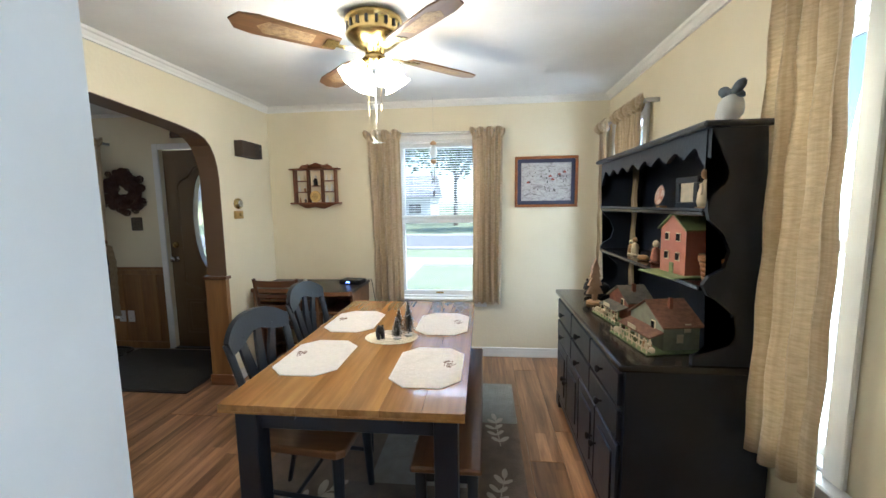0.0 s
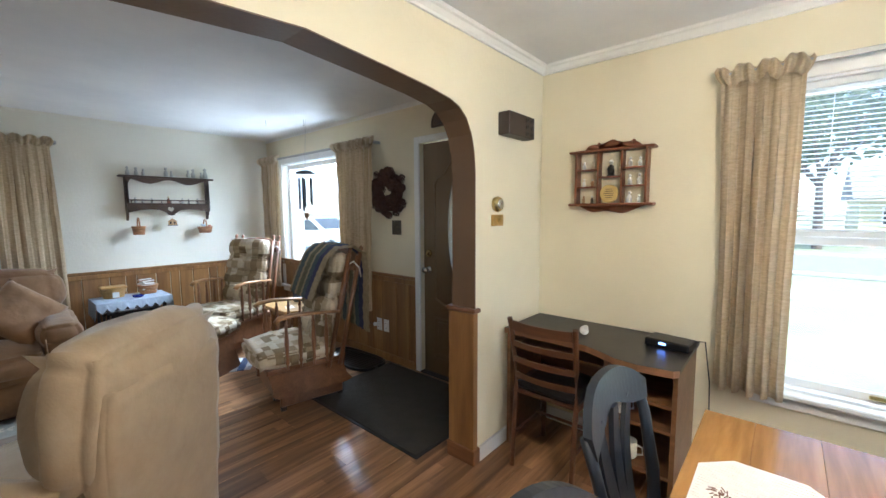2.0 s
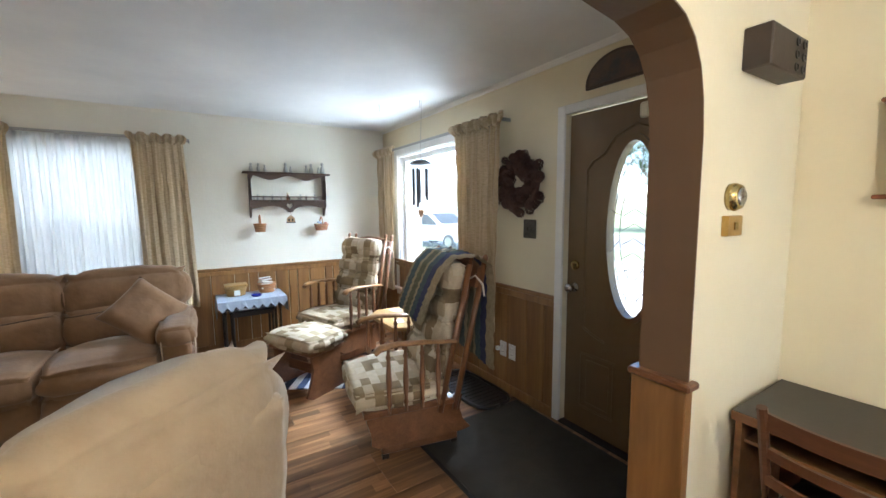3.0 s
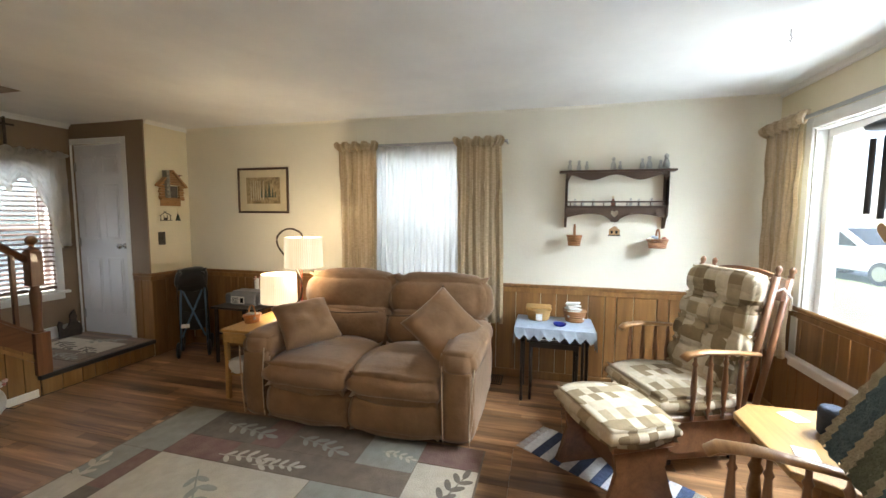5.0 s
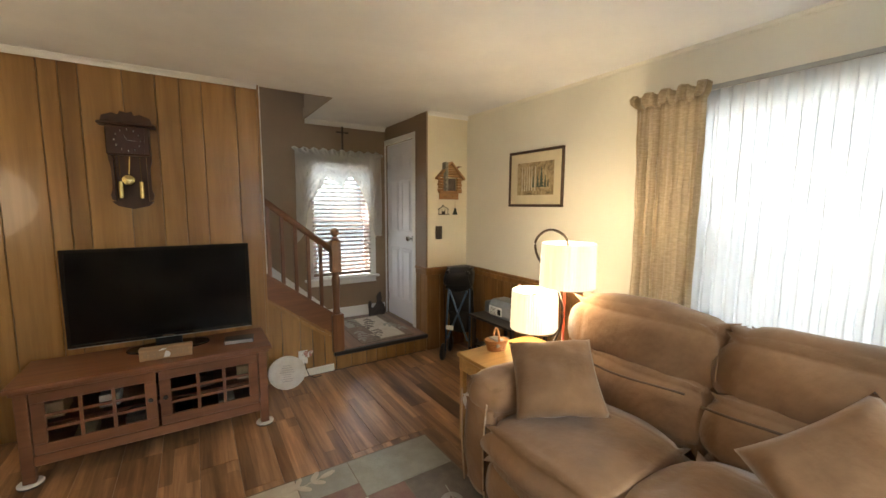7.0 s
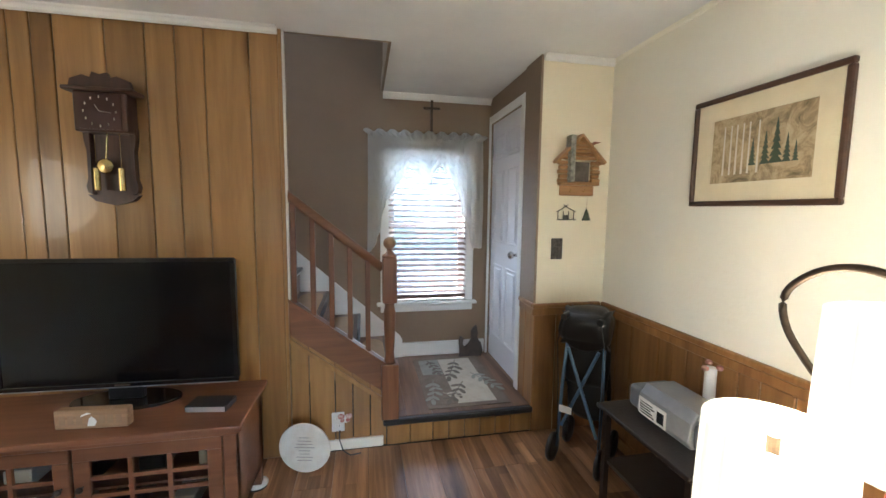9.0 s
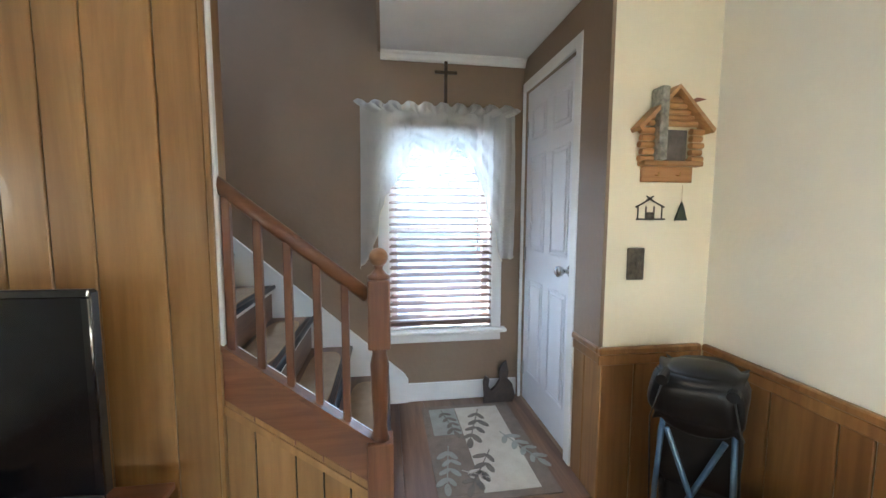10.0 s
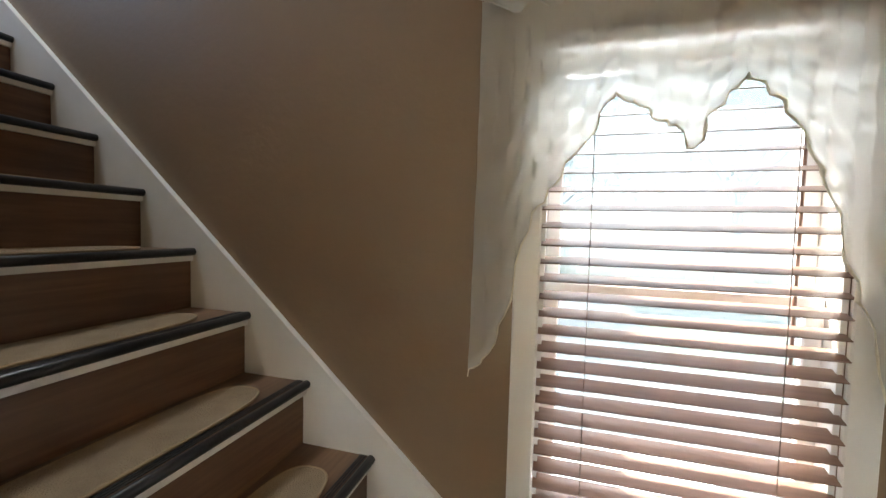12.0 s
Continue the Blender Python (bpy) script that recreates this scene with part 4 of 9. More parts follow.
        hw = 0.138 if abs(yy) < 0.133 else 0.138 - (abs(yy) - 0.133)
        box(bm, -hw, hw, yy - 0.002, yy + 0.002, 0.0035, 0.0052)
    part("weave", bm, MATW, t)
    return t


placemat(-0.69, 1.60, -1), placemat(-0.165, 1.53, 1), placemat(-0.69, 2.15, -1), placemat(-0.165, 2.13, 1)

t = thing("doily", -0.41, 1.88, TZ + 0.001, 0, "cream crocheted doily with a scalloped edge on the table", "doily")
pts = []
for k in range(96):
    a = 2 * math.pi * k / 96
    r = 1 + 0.035 * abs(math.sin(a * 12))
    pts.append((0.135 * r * math.cos(a), 0.105 * r * math.sin(a)))
part("crochet", prism(bmesh.new(), pts, 0, 0.003, "xy"), LACE, t)
bm = bmesh.new()
for rr in (0.3, 0.5, 0.7, 0.88):
    path_tube(bm, [(0.135 * rr * math.cos(a), 0.105 * rr * math.sin(a), 0.0035) for a in [i * math.pi / 18 for i in range(37)]], 0.0025, 5)
part("crochet_rings", bm, LACE, t, kind="stuff")


def bottle_brush_tree(x, y, z, h, r, seed, label):
    t = thing("miniature_tree", x, y, z, 0, label, "ornament tree", "miniature trees on the table")
    bm = bmesh.new()
    rnd = random.Random(seed)
    n = 420
    for i in range(n):
        v = (i / n) ** 0.8
        zz = h * (0.12 + 0.88 * v)
        rr = r * (1 - v) * rnd.uniform(0.8, 1.1) + 0.004
        a = i * 2.4
        p1 = Vector((rr * math.cos(a), rr * math.sin(a), zz - 0.004 + 0.012 * rnd.random()))
        w_ = Vector((-math.sin(a), math.cos(a), 0)) * 0.0016
        v0 = [bm.verts.new(Vector((0, 0, zz)) + w_), bm.verts.new(Vector((0, 0, zz)) - w_), bm.verts.new(p1 - w_ * 0.7), bm.verts.new(p1 + w_ * 0.7), bm.verts.new(Vector((0, 0, zz + 0.003)))]
        bm.faces.new(v0[:4])
        bm.faces.new((v0[0], v0[3], v0[4]))
        bm.faces.new((v0[1], v0[4], v0[2]))
        bm.faces.new((v0[3], v0[2], v0[4]))
    part("bristles", bm, PINEGREEN, t)
    bm = bmesh.new()
    for i in range(80):
        v = rnd.random() ** 1.2
        zz = h * (0.15 + 0.85 * v)
        rr = r * (1 - v) * 1.0 + 0.004
        a = rnd.uniform(0, 6.28)
        bmesh.ops.create_icosphere(bm, subdivisions=1, radius=0.0022, matrix=Matrix.Translation((rr * math.cos(a), rr * math.sin(a), zz)))
    part("frost", bm, SNOW, t, kind="stuff")
    part("foot", lathe(bmesh.new(), [(0.02, 0.0), (0.02, 0.008), (0.004, 0.012), (0.004, h * 0.2)], 12), SNOW, t)
    return t


bottle_brush_tree(-0.375, 1.85, TZ + 0.004, 0.115, 0.028, 1, "small frosted bristle tree on a doily")
bottle_brush_tree(-0.325, 1.90, TZ + 0.004, 0.185, 0.036, 2, "tall frosted bristle tree on a doily")
bottle_brush_tree(-0.385, 1.95, TZ + 0.004, 0.135, 0.026, 3, "slender frosted bristle tree on a doily")
t = thing("bear_figurine", -0.465, 1.86, TZ + 0.004, 20, "small black bear figurine standing on the table doily", "figurine")
bm = bmesh.new()


def blob(bm, c, s, rot=None, sub=2):
    return bmesh.ops.create_icosphere(bm, subdivisions=sub, radius=1.0, matrix=Matrix.LocRotScale(c, rot, s))


blob(bm, (0, 0, 0.042), (0.022, 0.036, 0.023))
blob(bm, (0, -0.036, 0.06), (0.015, 0.017, 0.015))
blob(bm, (0, -0.053, 0.056), (0.007, 0.01, 0.007))
for sx in (-1, 1):
    blob(bm, (sx * 0.01, -0.034, 0.074), (0.005, 0.003, 0.005))
    for sy in (-1, 1):
        tube(bm, (sx * 0.012, sy * 0.022, 0), (sx * 0.012, sy * 0.021, 0.035), 0.009, 0.010)
part("figure", bm, BEARBLACK, t, smooth=True)


def dining_chair(m, label):
    """Napoleon-backed chair that faces local -y: scooped seat, splayed splats, round top."""
    t = thing("dining_chair", 0, 0, 0, 0, label, "chair", "chairs round the dining table")
    t.matrix_basis = m
    sh = 0.445
    bm = prism(bmesh.new(), [(-0.19, -0.21), (0.19, -0.21), (0.215, -0.18), (0.19, 0.2), (-0.19, 0.2), (-0.215, -0.18)], sh - 0.035, sh, "xy", bev=0.008)
    part("seat", bm, CHAIRWOOD, t)
    for sx in (-1, 1):
        part("leg", tube(bmesh.new(), (sx * 0.19, -0.18, 0.008), (sx * 0.165, -0.165, sh - 0.035), 0.016, 0.026, 12), CHAIRBLUE, t)
        bm = bmesh.new()
        path_tube(bm, [(sx * 0.165, 0.25, 0.008), (sx * 0.17, 0.20, 0.25), (sx * 0.175, 0.185, 0.45), (sx * 0.185, 0.20, 0.62), (sx * 0.205, 0.235, 0.78), (sx * 0.208, 0.262, 0.87)], [0.016, 0.02, 0.024, 0.022, 0.02, 0.02], 10, flat=0.7)
        part("back_post", bm, CHAIRBLUE, t, smooth=True)
        part("side_stretcher", tube(bmesh.new(), (sx * 0.178, -0.17, 0.2), (sx * 0.17, 0.2, 0.22), 0.01), CHAIRBLUE, t)
    part("cross_stretcher", tube(bmesh.new(), (-0.17, 0.02, 0.21), (0.17, 0.02, 0.21), 0.01), CHAIRBLUE, t)
    # crest: a broad crescent, curved backwards
    n = 20
    topl, bot = [], []
    for i in range(n + 1):
        u = i / n * 2 - 1
        topl.append((0.225 * u, 0.955 - 0.075 * abs(u) ** 2.6))
        bot.append((0.212 * u, 0.845 + 0.028 * math.cos(u * math.pi) * (1 - abs(u)) - 0.02 * abs(u) ** 2))
    bm = strip(bmesh.new(), topl, bot, -0.011, 0.011)
    for v in bm.verts:
        v.co.y += 0.245 + 0.028 * (1 - (v.co.x / 0.22) ** 2) + (v.co.z - 0.85) * 0.25
    bmesh.ops.bevel(bm, geom=[e for e in bm.edges if e.is_boundary is False and abs(e.calc_face_angle(0)) > 0.9], offset=0.004, segments=2, affect="EDGES")
    part("crest_rail", bm, CHAIRBLUE, t)
    # three splats that fan out from the seat
    for k, (xa, xb, wa, wb) in enumerate(((-0.035, -0.125, 0.022, 0.032), (0.0, 0.0, 0.02, 0.034), (0.035, 0.125, 0.022, 0.032))):
        L, R_ = [], []
        for i in range(9):
            v = i / 8
            z = sh + (0.87 - sh) * v
            x = xa + (xb - xa) * (v ** 1.7)
            w_ = wa + (wb - wa) * math.sin(v * 3.0) ** 2 * 0.6
            L.append((x - w_, z))
            R_.append((x + w_, z))
        bm = strip(bmesh.new(), L, R_, -0.007, 0.007)
        for v in bm.verts:
            s = (v.co.z - sh) / (0.87 - sh)
            v.co.y += 0.18 + 0.085 * s + 0.02 * math.sin(s * 3.1)
        part("splat", bm, CHAIRBLUE, t)
    return t


dining_chair(pose(-0.69, 1.56, 0, 0, 0, 88), "blue-black painted chair with a wooden seat, pushed under the table")
dining_chair(pose(-0.76, 2.19, 0, 0, 0, 90), "blue-black painted chair with fanned back splats beside the desk")
# a backless bench stands on the other side, under the table top
t = thing("bench", -0.06, 1.9, 0, 0, "dark wooden bench with black legs half under the table", "bench")
part("seat", boxes((-0.15, 0.12, -0.62, 0.62, 0.42, 0.445), bev=0.006), CHAIRWOOD, t)
for sy in (-1, 1):
    for sx in (-0.115, 0.085):
        part("leg", boxes((sx - 0.02, sx + 0.02, sy * 0.57 - 0.02, sy * 0.57 + 0.02, 0.011, 0.42), bev=0.003), CHAIRBLUE, t)
    part("brace", tube(bmesh.new(), (-0.015, sy * 0.56, 0.10), (-0.015, sy * 0.25, 0.42), 0.012), CHAIRBLUE, t)
part("rail", boxes((-0.10, 0.07, -0.58, -0.56, 0.36, 0.42), (-0.10, 0.07, 0.56, 0.58, 0.36, 0.42), bev=0.002), CHAIRBLUE, t)

# hutch: base cabinet and open dresser top
H0, H1, HF, HB = 1.40, 2.68, 0.585, 1.115
t = thing("sideboard", (HF + HB) / 2, (H0 + H1) / 2, 0, 0, "black painted sideboard with drawers and cupboard doors", "cabinet")
cx, cy = (HF + HB) / 2, (H0 + H1) / 2
part("carcass", boxes((HF - cx + 0.012, HB - cx, H0 - cy + 0.01, H1 - cy - 0.01, 0.09, 0.79)), BLACKPAINT, t)
part("counter", boxes((HF - cx - 0.02, HB - cx, H0 - cy - 0.015, H1 - cy + 0.015, 0.79, 0.818), bev=0.008, seg=3), DARKGLOSS, t)
bm = boxes((HF - cx, HF - cx + 0.02, H0 - cy + 0.09, H1 - cy - 0.09, 0.045, 0.09), (HF - cx - 0.004, HF - cx + 0.05, H0 - cy, H0 - cy + 0.09, 0, 0.09), (HF - cx - 0.004, HF - cx + 0.05, H1 - cy - 0.09, H1 - cy, 0, 0.09), (HF - cx + 0.05, HB - cx, H0 - cy, H0 - cy + 0.03, 0, 0.09), (HF - cx + 0.05, HB - cx, H1 - cy - 0.03, H1 - cy, 0, 0.09), bev=0.006)
part("plinth", bm, BLACKPAINT, t)
L_ = H1 - H0 - 0.05
KN = [(0.006, 0), (0.006, 0.012), (0.014, 0.018), (0.017, 0.026), (0.012, 0.033), (0, 0.034)]


def knob(parent, p, mat=BLACK, d=(-1, 0, 0), s=1.0):
    q = Vector(p) + Vector(d)
    part("knob", lathe(bmesh.new(), [(r * s, z * s) for r, z in KN], 12, between(p, q)), mat, parent, smooth=True)


rows_ = [(0.635, 0.765, 3), (0.49, 0.62, 3)]
for z0, z1, n in rows_:
    for i in range(n):
        a = H0 - cy + 0.025 + L_ * i / n
        dr = part("drawer", boxes((HF - cx - 0.008, HF - cx + 0.012, a + 0.006, a + L_ / n - 0.006, z0, z1), bev=0.005, seg=2), BLACKPAINT, t)
        knob(dr, (HF - cx - 0.008, a + L_ / n / 2, (z0 + z1) / 2))
for i in range(4):
    a = H0 - cy + 0.025 + L_ * i / 4
    dr = part("door", boxes((HF - cx - 0.006, HF - cx + 0.012, a + 0.005, a + L_ / 4 - 0.005, 0.11, 0.475), bev=0.004), BLACKPAINT, t)
    part("door_panel", boxes((HF - cx - 0.012, HF - cx - 0.004, a + 0.055, a + L_ / 4 - 0.055, 0.165, 0.42), bev=0.006), BLACKPAINT, dr)
    knob(dr, (HF - cx - 0.006, a + (0.03 if i % 2 else L_ / 4 - 0.03), 0.31))

t = thing("dresser_rack", 0, cy, 0.818, 0, "black open plate rack with scalloped sides and three shelves", "shelf unit")
UF, UT = 0.845, 1.665 - 0.818
sidep = [(HB, 0), (UF - 0.02, 0), (UF - 0.02, 0.035), (UF + 0.03, 0.05), (UF + 0.10, 0.075), (UF + 0.125, 0.12), (UF + 0.11, 0.19), (UF + 0.06, 0.235), (UF + 0.02, 0.26), (UF, 0.30), (UF + 0.02, 0.33), (UF + 0.07, 0.36), (UF + 0.085, 0.42), (UF + 0.06, 0.48), (UF + 0.01, 0.53), (UF, 0.57), (UF + 0.015, 0.62), (UF + 0.06, 0.66), (UF + 0.065, 0.70), (UF + 0.03, 0.735), (UF, 0.75), (UF, UT), (HB, UT)]
for s in (-1, 1):
    y = s * (cy - H0 - 0.015)
    bm = prism(bmesh.new(), sidep, y - 0.011, y + 0.011, "xz")
    part("side_panel", bm, BLACKPAINT, t)
yy = cy - H0 - 0.028
part("back_panel", boxes((HB - 0.012, HB, -yy, yy, 0, UT)), BLACKPAINT, t)
for z, f in ((0.292, UF - 0.005), (0.562, UF - 0.005)):
    part("shelf", boxes((f, HB - 0.012, -yy, yy, z - 0.018, z), bev=0.004), DARKGLOSS, t)
part("top", boxes((UF - 0.035, HB, -yy - 0.045, yy + 0.045, UT, UT + 0.022), bev=0.007), BLACKPAINT, t)
tp, bt = [], []
for i in range(97):
    u = i / 96
    y = -yy + 2 * yy * u
    tp.append((y, UT))
    k = abs(math.sin(u * math.pi * 8))
    bt.append((y, UT - 0.055 - 0.035 * (1 - k) ** 0.7 - 0.05 * max(0, 1 - min(u, 1 - u) * 18)))
part("scalloped_valance", strip(bmesh.new(), tp, bt, UF - 0.004, UF + 0.014, "yz"), BLACKPAINT, t)
part("plate_rail", boxes((UF - 0.005, UF + 0.004, -yy, yy, 0.562, 0.572), bev=0.002), BLACKPAINT, t)

# on the hutch
SZ1, SZ2, CT = 0.818 + 0.293, 0.818 + 0.563, 0.819


GREYGREEN = surf("sage_mini_wall", (0.26, 0.28, 0.20), (0.2, 0.2, 0.15), scale=30, rough=0.7)
SHINGLE = surf("brown_mini_shingle", (0.26, 0.13, 0.08), (0.15, 0.07, 0.045), scale=45, stretch=(1, 1, 3), rough=0.8, bump=0.8, bscale=120)
MOSS = surf("mini_shrub", (0.12, 0.13, 0.06), (0.07, 0.08, 0.035), scale=60, rough=0.95, bump=1.0)


def gable_house(name, x, y, z, rot, w, d, h, rh, wall_m, roof_m, label, windows=2, porch=False, scale=1.0):
    t = thing(name, x, y, z, rot, label, "miniature house", "miniature houses on the hutch")
    bm = bmesh.new()
    prism(bm, [(-w / 2, 0), (w / 2, 0), (w / 2, h), (0, h + rh), (-w / 2, h)], -d / 2, d / 2, "xz")
    part("wall", bm, wall_m, t)
    bm = bmesh.new()
    e = 0.012
    for s in (-1, 1):
        strip(bm, [(s * (w / 2 + e), h - rh * e / (w / 2) + 0.005), (0, h + rh + 0.006)], [(s * (w / 2 + e), h - rh * e / (w / 2) - 0.001), (0, h + rh)], -d / 2 - e, d / 2 + e)
    part("roof", bm, roof_m, t)
    for i in range(windows):
        zz = h * (0.3 + 0.42 * (i % 2))
        xx = w * 0.22 * (-1 if i < windows / 2 else 1)
        fr = part("window", boxes((xx - 0.013, xx + 0.013, -d / 2 - 0.004, -d / 2, zz - 0.002, zz + 0.034), bev=0.001), CREAMP, t)
        part("pane", boxes((xx - 0.010, xx - 0.001, -d / 2 - 0.006, -d / 2 - 0.003, zz + 0.002, zz + 0.030), (xx + 0.001, xx + 0.010, -d / 2 - 0.006, -d / 2 - 0.003, zz + 0.002, zz + 0.030)), DARKGLASS, fr)
        part("window", boxes((w / 2, w / 2 + 0.004, -0.02 + 0.03 * (i % 2), 0.005 + 0.03 * (i % 2), zz, zz + 0.034)), CREAMP, t)
    part("door", boxes((-0.012, 0.012, -d / 2 - 0.005, -d / 2, 0, 0.045), bev=0.001), GREENP, t)
    if porch:
        for i in range(9):
            xx = -w / 2 - 0.02 + (w + 0.04) * i / 8
            part("picket", boxes((xx - 0.003, xx + 0.003, -d / 2 - 0.082, -d / 2 - 0.079, 0, 0.024 + 0.004 * (i % 2)), bev=0.0008), CREAMP, t)
        part("fence_rail", boxes((-w / 2 - 0.025, w / 2 + 0.025, -d / 2 - 0.079, -d / 2 - 0.077, 0.012, 0.016)), CREAMP, t)
        rs = random.Random(int(w * 1000))
        for i in range(7):
            bs = bmesh.new()
            q = rs.uniform(0.008, 0.016)
            blob(bs, (rs.uniform(-w / 2 - 0.02, w / 2 + 0.02), -d / 2 - rs.uniform(0.012, 0.065), q * 0.8), (q, q, q * 1.1))
            part("shrub", bs, MOSS if i % 3 else CREAMP, t, smooth=True)
        part("shop_sign", boxes((-0.03, 0.03, -d / 2 - 0.066, -d / 2 - 0.062, h * 0.58, h * 0.58 + 0.018), bev=0.001), CREAMP, t)
        part("chimney", boxes((w * 0.15, w * 0.15 + 0.016, -0.01, 0.006, h + rh * 0.3, h + rh + 0.02), bev=0.001), REDROOF, t)
        part("porch_roof", strip(bmesh.new(), [(-d / 2 - 0.06, h * 0.55), (-d / 2, h * 0.75)], [(-d / 2 - 0.06, h * 0.55 - 0.006), (-d / 2, h * 0.75 - 0.006)], -w / 2, w / 2, "yz"), roof_m, t)
        for i in range(4):
            xx = -w / 2 + 0.008 + (w - 0.016) * i / 3
            part("porch_post", tube(bmesh.new(), (xx, -d / 2 - 0.052, 0), (xx, -d / 2 - 0.052, h * 0.57), 0.004, seg=8), CREAMP, t)
        bm = bmesh.new()
        for i in range(13):
            xx = -w / 2 + w * i / 12
            tube(bm, (xx, -d / 2 - 0.052, 0), (xx, -d / 2 - 0.052, 0.022), 0.0015, seg=5)
        box(bm, -w / 2, w / 2, -d / 2 - 0.054, -d / 2 - 0.05, 0.022, 0.025)
        part("porch_rail", bm, CREAMP, t)
    part("base_board", boxes((-w / 2 - 0.03, w / 2 + 0.03, -d / 2 - 0.085, d / 2 + 0.01, -0.006, 0.0), bev=0.002), GREENP, t)
    return t


gable_house("miniature_house", 0.93, 1.68, SZ1 + 0.006, -80, 0.16, 0.15, 0.19, 0.06, PINKW, GREENP, "tall pink miniature house with a green roof and cream front", 4)
gable_house("miniature_house", 0.82, 2.02, CT + 0.006, -80, 0.19, 0.12, 0.10, 0.06, REDROOF, GREYROOF, "miniature red farmhouse with a cream porch on the counter", 2, True)
gable_house("miniature_house", 0.83, 1.66, CT + 0.006, -80, 0.24, 0.15, 0.10, 0.075, GREYGREEN, SHINGLE, "miniature general store with a brown shingle roof on the counter", 2, True)


def figurine(x, y, z, h, mats, label, rot=0, group="figurines on the hutch", name="figurine"):
    t = thing(name, x, y, z, rot, label, "figurine", group)
    part("base", lathe(bmesh.new(), [(h * 0.22, 0), (h * 0.22, h * 0.06), (h * 0.18, h * 0.08), (0, h * 0.08)], 14), mats[0], t, smooth=True)
    part("body", lathe(bmesh.new(), [(h * 0.16, h * 0.08), (h * 0.19, h * 0.2), (h * 0.17, h * 0.4), (h * 0.11, h * 0.6), (h * 0.06, h * 0.68), (0, h * 0.69)], 14), mats[1], t, smooth=True)
    bm = bmesh.new()
    blob(bm, (0, 0, h * 0.8), (h * 0.13, h * 0.13, h * 0.15))
    part("head", bm, mats[2], t, smooth=True)
    bm = bmesh.new()
    for s in (-1, 1):
        tube(bm, (s * h * 0.12, 0, h * 0.58), (s * h * 0.17, -h * 0.12, h * 0.36), h * 0.04, h * 0.03, 8)
    part("arm", bm, mats[1], t)
    return t


figurine(0.93, 2.28, SZ1, 0.11, (CREAMP, CREAMP, TANW), "cream carved figurine pair on the shelf")
figurine(0.93, 2.34, SZ1, 0.09, (CREAMP, TANW, CREAMP), "small tan carved figurine on the shelf")
figurine(0.92, 1.98, SZ1, 0.12, (REDROOF, PINKW, CREAMP), "red and white snowman figurine beside a pink house")
figurine(0.90, 1.52, SZ2, 0.17, (TANW, CREAMP, TANW), "tall tan carved figurine on the upper shelf")
t = thing("bread_loaf_ornament", 0.90, 2.08, SZ1, 0, "small tan bun-shaped ornament on the middle shelf", "ornament")
part("bun", lathe(bmesh.new(), [(0.022, 0), (0.03, 0.01), (0.024, 0.024), (0, 0.03)], 14), TANW, t, smooth=True)
# plates, picture, basket
t = thing("plate_ornament", 1.03, 2.20, SZ2, 0, "painted oval china plate on a stand", "plate")
part("plate", lathe(bmesh.new(), [(0, 0.004), (0.03, 0.004), (0.045, 0.012), (0.055, 0.014), (0.045, 0.006), (0, 0.0)], 24, Matrix.Translation((0, 0, 0.066)) @ pose(0, 0, 0, 0, -80, 0)), surf("rose_china", (0.72, 0.66, 0.58), (0.45, 0.2, 0.16), scale=26, rough=0.2), t, smooth=True)
part("stand", boxes((-0.02, 0.02, -0.02, 0.02, 0, 0.012), bev=0.002), TANW, t)
t = thing("framed_photo", 1.03, 1.93, SZ2, -80, "small black framed card on the shelf", "picture frame")
part("frame", frame_boxes(-0.075, 0.075, 0, 0.15, 0.03, -0.008, 0.008), BLACKPAINT, t)
part("card", boxes((-0.045, 0.045, -0.002, 0.0, 0.03, 0.12)), surf("cream_card", (0.62, 0.56, 0.42), (0.5, 0.45, 0.34), scale=30), t)
part("backing_box", boxes((-0.08, 0.08, 0.008, 0.05, 0, 0.15)), BLACKPAINT, t)
WICKER = wood("split_wicker", (0.42, 0.2, 0.07), (0.26, 0.1, 0.035), "x", rough=0.5, fine=3)


def basket(name, x, y, z, r, h, handle, label, mat=None, rect=None, rot=0, fill=None):
    t = thing(name, x, y, z, rot, label, "basket")
    sx, sy = rect or (1, 1)
    M = Matrix.Diagonal((sx, sy, 1, 1))
    n = 5
    for i in range(n):
        a, b2 = h * i / n, h * (i + 1) / n - 0.001
        r0, r1 = r * (0.8 + 0.2 * i / n), r * (0.8 + 0.2 * (i + 1) / n)
        part("band", lathe(bmesh.new(), [(r0, a), (r1 + 0.0015, (a + b2) / 2), (r1, b2), (r1 - 0.004, b2), (r0 - 0.004, a)], 26, M), mat or WICKER, t, smooth=True)
    part("bottom", lathe(bmesh.new(), [(r * 0.79, 0.0), (r * 0.79, 0.004), (0, 0.004)], 26, M), mat or WICKER, t)
    part("rim", lathe(bmesh.new(), [(r - 0.002, h - 0.012), (r + 0.004, h - 0.012), (r + 0.004, h + 0.002), (r - 0.002, h + 0.002)], 26, M), mat or WICKER, t)
    if handle:
        path = [((r + 0.002) * sx * math.cos(a), 0, h - 0.01 + handle * math.sin(a)) for a in [math.pi * i / 14 for i in range(15)]]
        part("handle", path_tube(bmesh.new(), path, 0.007, 8, flat=0.35), mat or WICKER, t, smooth=True)
    return t


